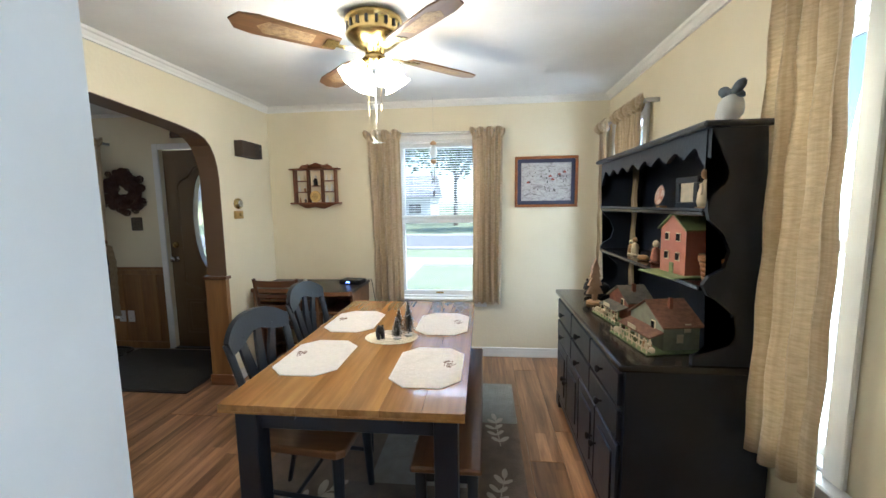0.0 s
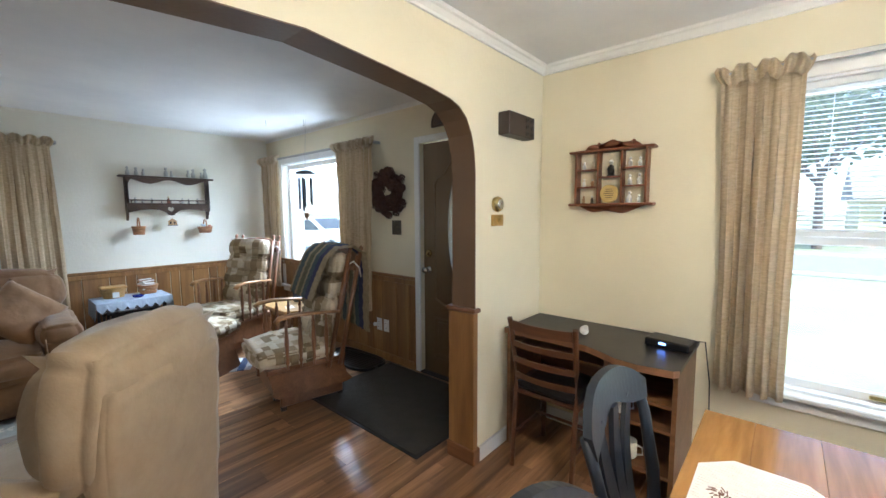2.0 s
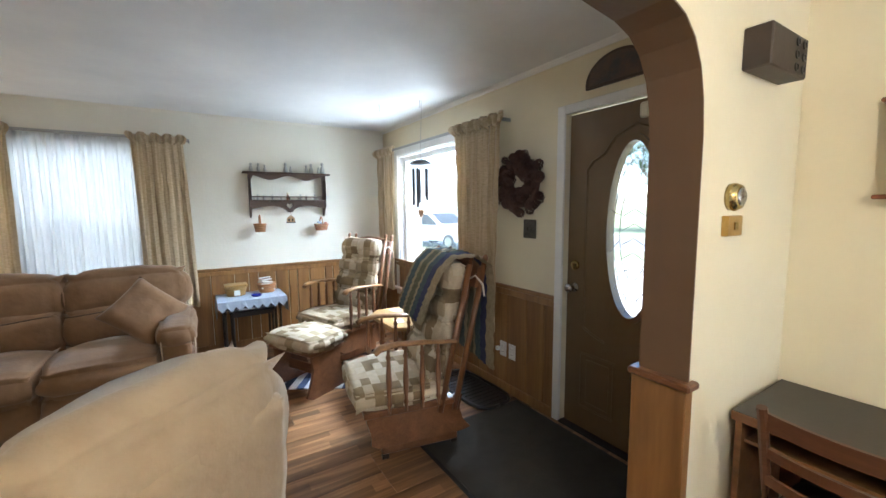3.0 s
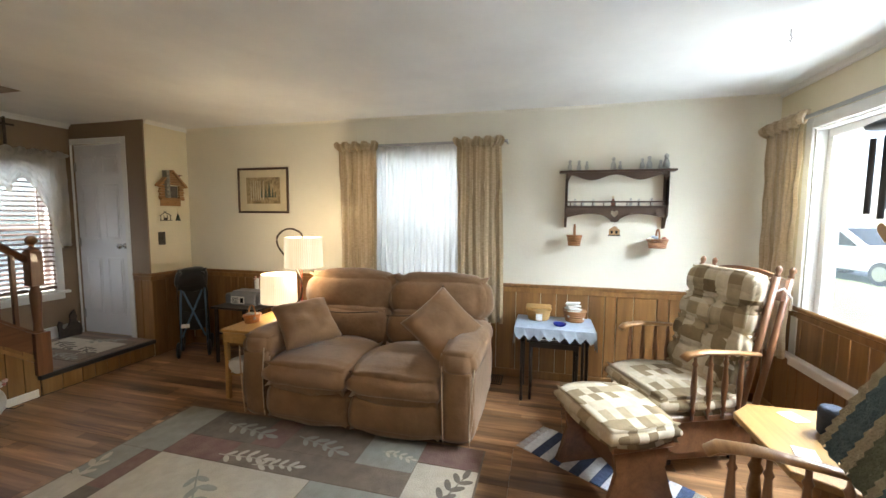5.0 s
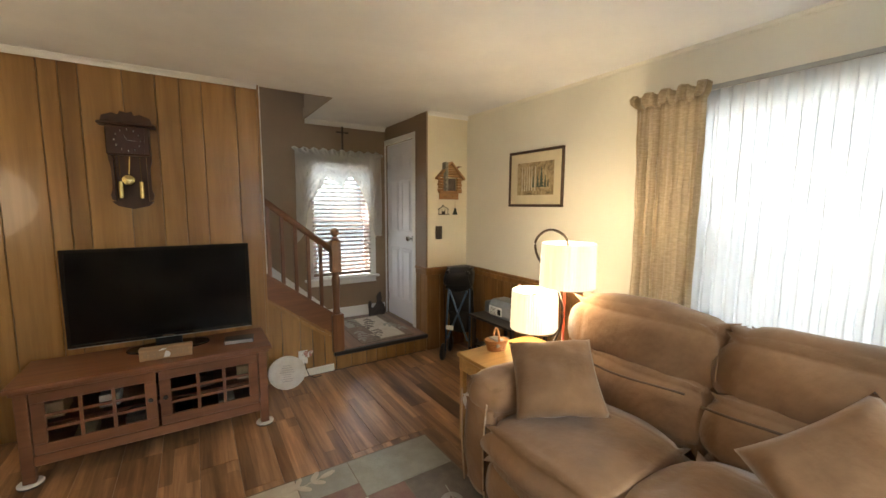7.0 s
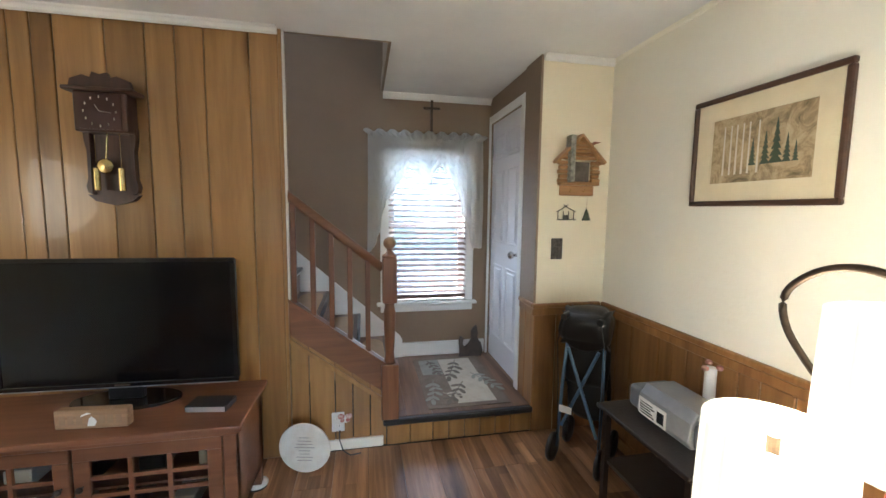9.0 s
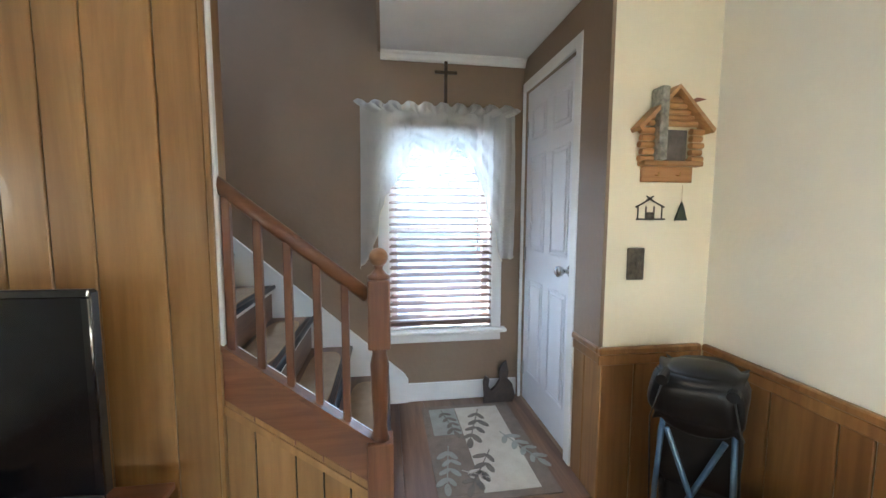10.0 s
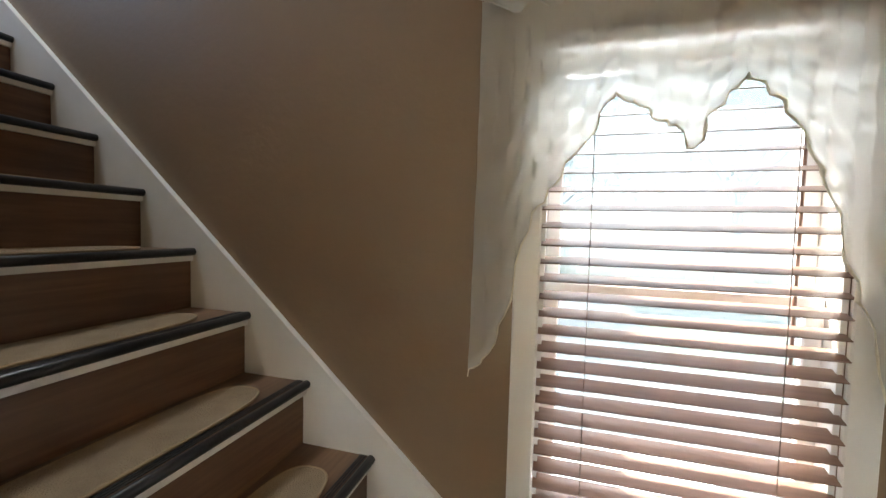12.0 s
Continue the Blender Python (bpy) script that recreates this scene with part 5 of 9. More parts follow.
basket("basket", 0.95, 1.49, SZ1, 0.07, 0.095, 0, "dark orange woven basket with a fabric liner on the shelf")
t = thing("carved_tree", 0.72, 2.30, CT, 10, "pale carved wooden pine tree on a round base", "ornament")
part("base", lathe(bmesh.new(), [(0.045, 0), (0.045, 0.014), (0.03, 0.02), (0, 0.02)], 18), TANW, t)
pts = [(-0.012, 0.02), (-0.012, 0.06), (-0.05, 0.06), (-0.02, 0.11), (-0.042, 0.11), (-0.017, 0.16), (-0.034, 0.16), (-0.014, 0.205), (-0.026, 0.205), (0, 0.27)]
pts = pts + [(-x, z) for x, z in pts[-2::-1]]
part("tree", prism(bmesh.new(), pts, -0.012, 0.012, "xz", bev=0.002), surf("pale_carved_wood", (0.46, 0.30, 0.19), (0.36, 0.22, 0.13), scale=18, rough=0.5), t)
t = thing("bear_figurine", 0.80, 2.48, CT, -60, "black bear ornament lying at the end of the counter", "figurine")
bm = bmesh.new()
blob(bm, (0, 0, 0.05), (0.05, 0.075, 0.045))
blob(bm, (0, -0.085, 0.08), (0.035, 0.035, 0.033))
blob(bm, (0, -0.115, 0.07), (0.015, 0.02, 0.014))
for s in (-1, 1):
    blob(bm, (s * 0.025, -0.08, 0.11), (0.011, 0.007, 0.011))
    blob(bm, (s * 0.04, -0.05, 0.02), (0.02, 0.04, 0.02))
part("figure", bm, BEARBLACK, t, smooth=True)
t = thing("angel_ornament", 0.93, 1.46, 0.818 + UT + 0.022, 0, "white and grey bow-topped cloth ornament on top of the hutch", "ornament")
bm = bmesh.new()
blob(bm, (0, 0, 0.05), (0.04, 0.05, 0.05))
blob(bm, (0, 0.03, 0.035), (0.03, 0.04, 0.035))
part("body", bm, SNOW, t, smooth=True)
bm = bmesh.new()
for s in (-1, 1):
    blob(bm, (0, s * 0.04, 0.115), (0.016, 0.035, 0.02), Euler((s * 0.4, 0, 0)).to_quaternion())
    blob(bm, (0.01, s * 0.03, 0.095), (0.012, 0.03, 0.012), Euler((-s * 0.6, 0, 0)).to_quaternion())
blob(bm, (0, 0, 0.105), (0.014, 0.014, 0.014))
part("bow", bm, surf("grey_blue_ribbon", (0.12, 0.15, 0.18), (0.05, 0.06, 0.07), scale=30, rough=0.8), t, smooth=True)
# scenery scattered round the two lower houses
rnd = random.Random(8)
for i in range(12):
    y = rnd.choice((1.55, 1.66, 1.78, 1.95, 2.08)) + rnd.uniform(-0.03, 0.03)
    figurine(0.72 + rnd.uniform(-0.012, 0.012), y, CT + 0.007, rnd.uniform(0.028, 0.05), (CREAMP, rnd.choice((CREAMP, TANW, GREENP)), CREAMP), "tiny painted figure in front of a miniature house", group="tiny figures on the hutch", name="tiny_figure")

# picture on the street wall
def picture(name, m, w, h, fw, mat_w, frame_mat, matte, art, label, art_parts=None):
    t = thing(name, 0, 0, 0, 0, label, "picture")
    t.matrix_basis = m
    part("frame", frame_boxes(-w / 2, w / 2, -h / 2, h / 2, fw, -0.022, 0, bev=0.005), frame_mat, t)
    part("mat_board", frame_boxes(-w / 2 + fw, w / 2 - fw, -h / 2 + fw, h / 2 - fw, mat_w, -0.010, -0.006, bev=0.0), matte, t)
    part("print", boxes((-w / 2 + fw, w / 2 - fw, -0.005, -0.002, -h / 2 + fw, h / 2 - fw)), art, t)
    if art_parts:
        art_parts(t)
    return t


def art_material(name, stops, scale=9, stretch=(1, 1, 1)):
    m, nt, b = nodes_of(name)
    co = coords(nt, stretch)
    n = node(nt, "TexNoise", Scale=scale, Detail=8.0, Roughness=0.7, Distortion=1.2)
    nt.links.new(co, n.inputs["Vector"])
    nt.links.new(ramp(nt, n.outputs[0], stops), b.inputs["Base Color"])
    b.inputs["Roughness"].default_value = 0.25
    return m


FRAMEWOOD = wood("orange_frame_wood", (0.36, 0.13, 0.035), (0.2, 0.065, 0.02), "x", rough=0.35)
NAVY = surf("navy_mat", (0.035, 0.04, 0.08), rough=0.7)
CREAMM = surf("cream_mat", (0.62, 0.55, 0.38), rough=0.7)
FRAMEDARK = wood("dark_frame_wood", (0.09, 0.045, 0.025), (0.045, 0.022, 0.013), "x", rough=0.35)


def snow_scene(t):
    rnd = random.Random(2)
    DT, BN = surf("print_dark", (0.07, 0.06, 0.06)), surf("print_barn", (0.25, 0.06, 0.04))
    for i in range(5):
        x, z = rnd.uniform(-0.17, 0.17), rnd.uniform(-0.02, 0.08)
        part("printed_house", prism(bmesh.new(), [(x - 0.015, z), (x + 0.015, z), (x + 0.015, z + 0.012), (x, z + 0.022), (x - 0.015, z + 0.012)], -0.006, -0.0052, "xz"), BN, t)
    bm = bmesh.new()
    for i in range(26):
        x, z, s = rnd.uniform(-0.19, 0.19), rnd.uniform(-0.12, 0.1), rnd.uniform(0.008, 0.02)
        prism(bm, [(x - s * 0.4, z), (x + s * 0.4, z), (x, z + s * 1.5)], -0.0062, -0.0052, "xz")
    part("printed_trees", bm, DT, t)


picture("framed_picture", pose(0.61, NY, 1.60), 0.54, 0.44, 0.024, 0.032, FRAMEWOOD, NAVY, art_material("snowy_village_print", [(0.3, (0.12, 0.1, 0.1)), (0.45, (0.36, 0.34, 0.33)), (0.55, (0.5, 0.48, 0.46)), (0.7, (0.2, 0.16, 0.15))], 16, (1, 1, 2.5)), "framed snowy village print with a navy mat", snow_scene)


def birch_scene(t):
    rnd = random.Random(6)
    W_, G_ = surf("print_birch", (0.55, 0.5, 0.4)), surf("print_conifer", (0.04, 0.06, 0.035))
    for i in range(6):
        x = -0.15 + i * 0.03 + rnd.uniform(-0.006, 0.006)
        part("printed_trunk", prism(bmesh.new(), [(x - 0.004, -0.10), (x + 0.004, -0.10), (x + 0.002, 0.10), (x - 0.003, 0.10)], -0.0062, -0.0052, "xz"), W_, t)
    bm = bmesh.new()
    for x, s in ((0.03, 0.06), (0.07, 0.08), (0.11, 0.05), (-0.02, 0.05), (0.14, 0.035)):
        for k in range(6):
            z = -0.07 + k * s * 0.32
            w_ = s * 0.34 * (1 - k / 6.5)
            prism(bm, [(x - w_, z), (x + w_, z), (x, z + s * 0.5)], -0.0062 - k * 0.00002, -0.0052, "xz")
    part("printed_conifers", bm, G_, t)


picture("framed_picture", pose(WX, -0.945, 1.665, 0, 0, 90), 0.60, 0.46, 0.022, 0.075, FRAMEDARK, CREAMM, art_material("birch_forest_print", [(0.3, (0.12, 0.1, 0.06)), (0.5, (0.35, 0.27, 0.16)), (0.7, (0.5, 0.42, 0.27))], 14), "framed print of birches and conifers with a cream mat", birch_scene)

# curio shelf
t = thing("curio_shelf", -1.475, NY, 1.60, 0, "small reddish wooden curio shelf with nine compartments", "shelf")
CUR = wood("curio_wood", (0.22, 0.075, 0.028), (0.12, 0.04, 0.017), "x", rough=0.4)
part("top_board", boxes((-0.235, 0.235, -0.075, 0, 0.145, 0.160), bev=0.004), CUR, t)
part("bottom_board", boxes((-0.235, 0.235, -0.075, 0, -0.165, -0.150), bev=0.004), CUR, t)
part("side_board", boxes((-0.2, -0.188, -0.065, 0, -0.15, 0.145)), CUR, t)
part("side_board", boxes((0.188, 0.2, -0.065, 0, -0.15, 0.145)), CUR, t)
for x in (-0.066, 0.066):
    part("divider", boxes((x - 0.005, x + 0.005, -0.06, 0, -0.15, 0.145)), CUR, t)
for x0, x1, zs in ((-0.188, -0.071, (-0.055, 0.045)), (0.071, 0.188, (-0.055, 0.045)), (-0.061, 0.061, (0.0,))):
    for z in zs:
        part("small_shelf", boxes((x0, x1, -0.058, 0, z - 0.004, z + 0.004)), CUR, t)
part("crest", prism(bmesh.new(), [(-0.16, 0.16)] + [(-0.16 + 0.32 * i / 24, 0.165 + 0.045 * abs(math.sin(i / 24 * math.pi * 3)) ** 0.7 * (1.1 if 8 <= i <= 16 else 0.7)) for i in range(25)] + [(0.16, 0.16)], -0.02, -0.008, "xz"), CUR, t)
part("scalloped_base", prism(bmesh.new(), [(-0.18, -0.165)] + [(-0.18 + 0.36 * i / 24, -0.17 - 0.04 * abs(math.sin(i / 24 * math.pi * 2 + 0.4)) ** 0.8 * (1 - abs(i / 12 - 1) ** 3)) for i in range(25)] + [(0.18, -0.165)], -0.02, -0.008, "xz"), CUR, t)
rnd = random.Random(12)
for x in (-0.13, 0.13):
    for z in (0.049, -0.051, -0.150):
        for k in range(2):
            mm = rnd.choice((PAPER, CREAMP, GREYROOF, PAPER, TANW))
            figurine(-1.475 + x + (k - 0.5) * 0.05, NY - 0.03, 1.60 + z, rnd.uniform(0.045, 0.07), (mm, mm, rnd.choice((PAPER, mm))), "tiny ornament in a curio shelf compartment", group="ornaments in the curio shelf", name="shelf_ornament")
figurine(-1.475, NY - 0.03, 1.604, 0.10, (BEARBLACK, BEARBLACK, PAPER), "tiny black figurine in the middle of the curio shelf", group="ornaments in the curio shelf", name="shelf_ornament")
t = thing("round_plaque", -1.475, NY - 0.045, 1.45, 0, "small round gold plaque with dark lettering bars", "plaque")
part("disc", lathe(bmesh.new(), [(0.052, 0), (0.052, 0.008), (0.046, 0.01), (0, 0.01)], 28, Matrix.Translation((0, 0, 0.054)) @ pose(0, 0, 0, 90, 0, 0)), surf("pale_gold_plaque", (0.62, 0.45, 0.16), (0.5, 0.35, 0.12), scale=20, rough=0.4), t)
bm = bmesh.new()
for i in range(5):
    w_ = 0.03 - abs(i - 2) * 0.006
    box(bm, -w_, w_, -0.0115, -0.0095, 0.03 + i * 0.012, 0.033 + i * 0.012)
part("writing_bars", bm, FRAMEDARK, t)
for x in (-0.10, 0.09):
    t = thing("bird_ornament", -1.475 + x, NY - 0.04, 1.762, 0, "small rusty animal ornament on top of the curio shelf", "ornament", "ornaments on the curio shelf")
    bm = bmesh.new()
    blob(bm, (0, 0, 0.016), (0.032, 0.012, 0.012), Euler((0, 0.2, 0)).to_quaternion())
    blob(bm, (0.03, 0, 0.03), (0.01, 0.008, 0.01))
    tube(bm, (-0.01, 0, 0), (-0.01, 0, 0.014), 0.004)
    tube(bm, (0.012, 0, 0), (0.012, 0, 0.014), 0.004)
    part("figure", bm, surf("rust_clay", (0.3, 0.12, 0.06)) if "rust_clay" not in bpy.data.materials else bpy.data.materials["rust_clay"], t, smooth=True)

# door chime, thermostat
DBOX = surf("dark_chime_wood", (0.04, 0.025, 0.018), (0.03, 0.019, 0.014), scale=20, rough=0.5)
t = thing("door_chime", AX1, 3.12, 1.89, 0, "dark brown door chime box with six round holes", "door chime")
part("case", boxes((0, 0.075, -0.14, 0.14, -0.062, 0.062), bev=0.004), DBOX, t)
for i in range(2):
    for k in range(3):
        part("grille_hole", lathe(bmesh.new(), [(0.014, 0), (0.014, 0.004), (0.010, 0.004), (0.008, 0.001), (0, 0.001)], 14, Matrix.Translation((0.075, 0.05 + 0.055 * i, -0.038 + 0.038 * k)) @ pose(0, 0, 0, 0, 90, 0)), BLACK, t)
t = thing("thermostat", AX1, 2.965, 1.445, 0, "round brass-rimmed wall thermostat above a gold plate", "thermostat")
part("ring", lathe(bmesh.new(), [(0.042, 0), (0.044, 0.015), (0.036, 0.03), (0.026, 0.032)], 26, pose(0, 0, 0, 0, 90, 0)), BRASS, t, smooth=True)
part("dial", lathe(bmesh.new(), [(0.028, 0.02), (0.028, 0.034), (0.02, 0.038), (0, 0.038)], 22, pose(0, 0, 0, 0, 90, 0)), CHROME, t, smooth=True)
t = thing("thermostat_plate", AX1, 2.965, 1.355, 0, "small gold rectangular wall plate below the thermostat", "wall plate")
part("plate", boxes((0, 0.02, -0.05, 0.05, -0.032, 0.032), bev=0.003), GOLDP, t)
part("button", boxes((0.02, 0.024, -0.012, 0.012, -0.012, 0.012), bev=0.001), BRASS, t)

# ceiling fan
t = thing("ceiling_fan", -0.46, 1.91, CZ, 0, "antique brass ceiling fan with four wooden blades and lit glass shades", "ceiling fan")
part("motor", lathe(bmesh.new(), [(0.10, 0), (0.135, -0.01), (0.14, -0.025), (0.13, -0.035), (0.13, -0.075), (0.138, -0.085), (0.13, -0.10), (0.10, -0.125), (0.07, -0.145), (0.05, -0.15), (0.045, -0.18), (0, -0.18)], 36), BRASS, t, smooth=True)
bm = bmesh.new()
for i in range(18):
    a = i * math.pi / 9
    box(bm, -0.007, 0.007, 0.131, 0.1345, -0.072, -0.04, m=pose(0, 0, 0, 0, 0, math.degrees(a)))
part("motor_vents", bm, BLACK, t)
BLADE = wood("fan_blade_wood", (0.24, 0.13, 0.06), (0.15, 0.075, 0.035), "x", rough=0.3, coat=0.3)
CANE = surf("blade_cane_inlay", (0.36, 0.26, 0.14), (0.2, 0.13, 0.07), scale=45, rough=0.5, bump=0.5, bscale=200)
for k in range(4):
    ang = 43 + 90 * k
    bl = part("blade", prism(bmesh.new(), [(0.19, -0.05), (0.24, -0.058), (0.54, -0.070), (0.61, -0.055), (0.64, 0.0), (0.61, 0.055), (0.54, 0.070), (0.24, 0.058), (0.19, 0.05)], -0.004, 0.004, "xy", bev=0.0015), BLADE, t)
    bl.matrix_basis = pose(0, 0, -0.165, 0, 0, ang) @ pose(0, 0, 0, 9, 0, 0)
    ir = part("blade_iron", boxes((0.10, 0.22, -0.014, 0.014, -0.009, -0.004), (0.19, 0.25, -0.035, 0.035, -0.008, -0.0045), bev=0.002), BRASS, bl)
    part("inlay", prism(bmesh.new(), [(0.30, -0.035), (0.50, -0.045), (0.535, 0), (0.50, 0.045), (0.30, 0.035)], -0.0052, -0.0042, "xy"), CANE, bl)
GLOWG = glow("lit_frosted_glass", (1.0, 0.88, 0.66), 3.0)
for k in range(4):
    a = math.radians(90 * k + 45)
    c = Vector((0.07 * math.cos(a), 0.07 * math.sin(a), -0.225))
    q = between(c + Vector((0, 0, 0.0)), c + Vector((math.cos(a) * 0.6, math.sin(a) * 0.6, -0.8)))
    bm = bmesh.new()
    n = 24
    rings = []
    for r, z in ((0.018, 0.0), (0.034, 0.02), (0.044, 0.05), (0.056, 0.08), (0.07, 0.098)):
        rings.append([bm.verts.new(q @ Vector(((r + (0.005 * math.cos(6 * 2 * math.pi * i / n) if r > 0.04 else 0)) * math.cos(2 * math.pi * i / n), (r + (0.005 * math.cos(6 * 2 * math.pi * i / n) if r > 0.04 else 0)) * math.sin(2 * math.pi * i / n), z))) for i in range(n)])
    for a1, b1 in zip(rings, rings[1:]):
        for i in range(n):
            bm.faces.new((a1[i], a1[(i + 1) % n], b1[(i + 1) % n], b1[i]))
    part("lamp_shade", bm, GLOWG, t, "frosted tulip glass shade, lit", smooth=True)
    part("lamp_arm", tube(bmesh.new(), (0.03 * math.cos(a), 0.03 * math.sin(a), -0.185), tuple(c), 0.012, 0.016), BRASS, t)
part("light_kit", lathe(bmesh.new(), [(0.045, -0.17), (0.055, -0.19), (0.045, -0.215), (0.02, -0.23), (0, -0.232)], 24), BRASS, t, smooth=True)
bm = bmesh.new()
for x, l in ((-0.03, 0.34), (0.035, 0.31)):
    tube(bm, (x, -0.03, -0.2), (x, -0.03, -0.2 - l * 0.7), 0.0006, seg=5)
    for i in range(30):
        blob(bm, (x, -0.03, -0.2 - l * 0.7 * i / 30), (0.0008, 0.0008, 0.0008), sub=1)
    tube(bm, (x, -0.03, -0.2 - l * 0.7 - 0.03), (x, -0.03, -0.2 - l * 0.7), 0.0025, seg=6)
part("pull_chain", bm, BRASS, t)
point_lamp("fan_lamp", (-0.46, 1.91, CZ - 0.40), 7.5, 0.10, (1.0, 0.84, 0.62))
t = thing("bird_mobile", -0.47, 1.94, 1.73, 20, "white paper gull hanging below the fan chain", "mobile")
part("body", tube(bmesh.new(), (-0.024, 0, 0.0), (0.024, 0, 0.004), 0.004, 0.0015, 8), PAPER, t)
bm = strip(bmesh.new(), [(-0.01, 0.004), (-0.03, 0.035), (-0.05, 0.055)], [(0.015, 0.004), (-0.012, 0.030), (-0.046, 0.052)], -0.001, 0.001)
strip(bm, [(-0.01, 0.004), (0.03, -0.004), (0.06, 0.002)], [(0.012, 0.010), (0.035, 0.006), (0.062, 0.004)], -0.03, -0.028)
bmesh.ops.scale(bm, vec=(0.65, 0.65, 0.65), verts=bm.verts)
part("wing", bm, PAPER, t)
part("thread", tube(bmesh.new(), (0.0, 0, 0.0), (0.0, 0, 0.33), 0.0006, seg=4), PAPER, t)

# wind chime in the dining window
t = thing("wind_chime", -0.36, NY - 0.15, 1.94, 0, "small capiz lantern wind chime hanging in the window", "wind chime")
part("cord", tube(bmesh.new(), (0, 0, -0.5), (0, 0, CZ - 1.94), 0.0008, seg=4), GREYROD, t)
part("top_cap", lathe(bmesh.new(), [(0.0, 0.02), (0.025, 0.005), (0.028, -0.015), (0.0, -0.016)], 16), TANW, t, smooth=True)
part("glass_ball", lathe(bmesh.new(), [(0.012, -0.02), (0.03, -0.05), (0.035, -0.09), (0.02, -0.125), (0, -0.128)], 16), SHEER, t, smooth=True)
part("lower_cap", lathe(bmesh.new(), [(0.026, -0.14), (0.028, -0.165), (0.0, -0.185)], 16), TANW, t, smooth=True)
bm = bmesh.new()
for i in range(5):
    a = i * 1.257
    tube(bm, (0.018 * math.cos(a), 0.018 * math.sin(a), -0.34), (0.018 * math.cos(a), 0.018 * math.sin(a), -0.2), 0.003, seg=6)
part("tubes", bm, CHROME, t)
part("clapper", lathe(bmesh.new(), [(0, -0.40), (0.01, -0.42), (0.006, -0.45), (0, -0.46)], 10), DBOX, t)

# desk with shelf unit, chair and the things on it
t = thing("desk", -1.46, 3.30, 0, 0, "black-topped desk with a curved front and wood-coloured edge", "desk")
TOPB = surf("black_desk_laminate", (0.03, 0.026, 0.023), (0.022, 0.019, 0.017), scale=8, rough=0.35, bump=0.03)
EDGEW = wood("desk_edge_wood", (0.26, 0.13, 0.06), (0.16, 0.075, 0.035), "x", rough=0.4)
front = [(-0.455, -0.25), (-0.10, -0.25), (0.03, -0.26), (0.12, -0.30), (0.20, -0.345), (0.30, -0.36), (0.44, -0.34), (0.46, -0.31)]
part("desktop", prism(bmesh.new(), [(-0.455, 0.185)] + front + [(0.46, 0.185)], 0.702, 0.722, "xy"), TOPB, t)
part("edge_band", strip(bmesh.new(), [(x, y - 0.003) for x, y in front], front, 0.690, 0.7205, "xy"), EDGEW, t)
part("side_panel", boxes((-0.45, -0.43, -0.23, 0.18, 0.0, 0.70)), EDGEW, t)
part("side_panel", boxes((0.43, 0.45, -0.28, 0.18, 0.0, 0.70)), EDGEW, t)
part("middle_panel", boxes((0.13, 0.15, -0.28, 0.18, 0.0, 0.70)), EDGEW, t)
part("back_panel", boxes((-0.43, 0.43, 0.165, 0.18, 0.3, 0.70)), WALNUT, t)
for z in (0.18, 0.40, 0.52):
    part("shelf", boxes((0.15, 0.43, -0.27, 0.16, z - 0.008, z + 0.008)), EDGEW, t)
part("keyboard_shelf", boxes((-0.43, 0.13, -0.2, 0.16, 0.60, 0.612)), EDGEW, t)
t = thing("router", -1.10, 3.30, 0.724, -8, "black internet router with a small blue light", "router")
part("case", boxes((-0.10, 0.10, -0.065, 0.065, 0, 0.04), bev=0.008, seg=2), BLACK, t)
part("status_light", boxes((-0.03, 0.0, -0.067, -0.064, 0.018, 0.026)), glow("blue_led", (0.15, 0.3, 1.0), 3.0), t)
t = thing("cable", -1.02, 3.36, 0.726, 0, "thin black cable behind the router", "cable")
part("wire", path_tube(bmesh.new(), [(-0.03, 0, 0.005), (0.02, 0.03, 0.02), (0.05, 0.08, 0.01), (0.075, 0.10, -0.2), (0.09, 0.11, -0.65)], 0.003, 6), BLACK, t)
t = thing("china_ornament", -1.50, 3.20, 0.722, 0, "small white china ornament on the desk", "ornament")
bm = bmesh.new()
blob(bm, (0, 0, 0.028), (0.025, 0.02, 0.026))
blob(bm, (0.012, -0.01, 0.05), (0.014, 0.012, 0.013))
part("figure", bm, PAPER, t, smooth=True)
for x, z in ((-1.27, 0.408), (-1.22, 0.188)):
    t = thing("mug", x, 3.10, z, 0, "white china mug on a desk shelf", "mug", "mugs on the desk shelves")
    part("cup", lathe(bmesh.new(), [(0.03, 0), (0.036, 0.01), (0.036, 0.085), (0.032, 0.085), (0.031, 0.01), (0, 0.008)], 18), PAPER, t, smooth=True)
    part("handle", path_tube(bmesh.new(), [(0.034, 0, 0.07), (0.06, 0, 0.065), (0.062, 0, 0.03), (0.034, 0, 0.02)], 0.005, 6), PAPER, t)

t = thing("desk_chair", -1.60, 3.08, 0, 180, "dark red-brown ladder-back chair with a black seat pad", "chair")
for s in (-1, 1):
    part("back_post", path_tube(bmesh.new(), [(s * 0.17, 0.13 + 0.05, 0), (s * 0.17, 0.14, 0.42), (s * 0.172, 0.155, 0.62), (s * 0.178, 0.19, 0.80), (s * 0.18, 0.20, 0.84)], 0.014, 8), WALNUT, t)
    part("leg", tube(bmesh.new(), (s * 0.17, -0.2, 0), (s * 0.165, -0.19, 0.41), 0.014, 0.018, 10), WALNUT, t)
    part("stretcher", tube(bmesh.new(), (s * 0.168, -0.19, 0.18), (s * 0.17, 0.15, 0.18), 0.009), WALNUT, t)
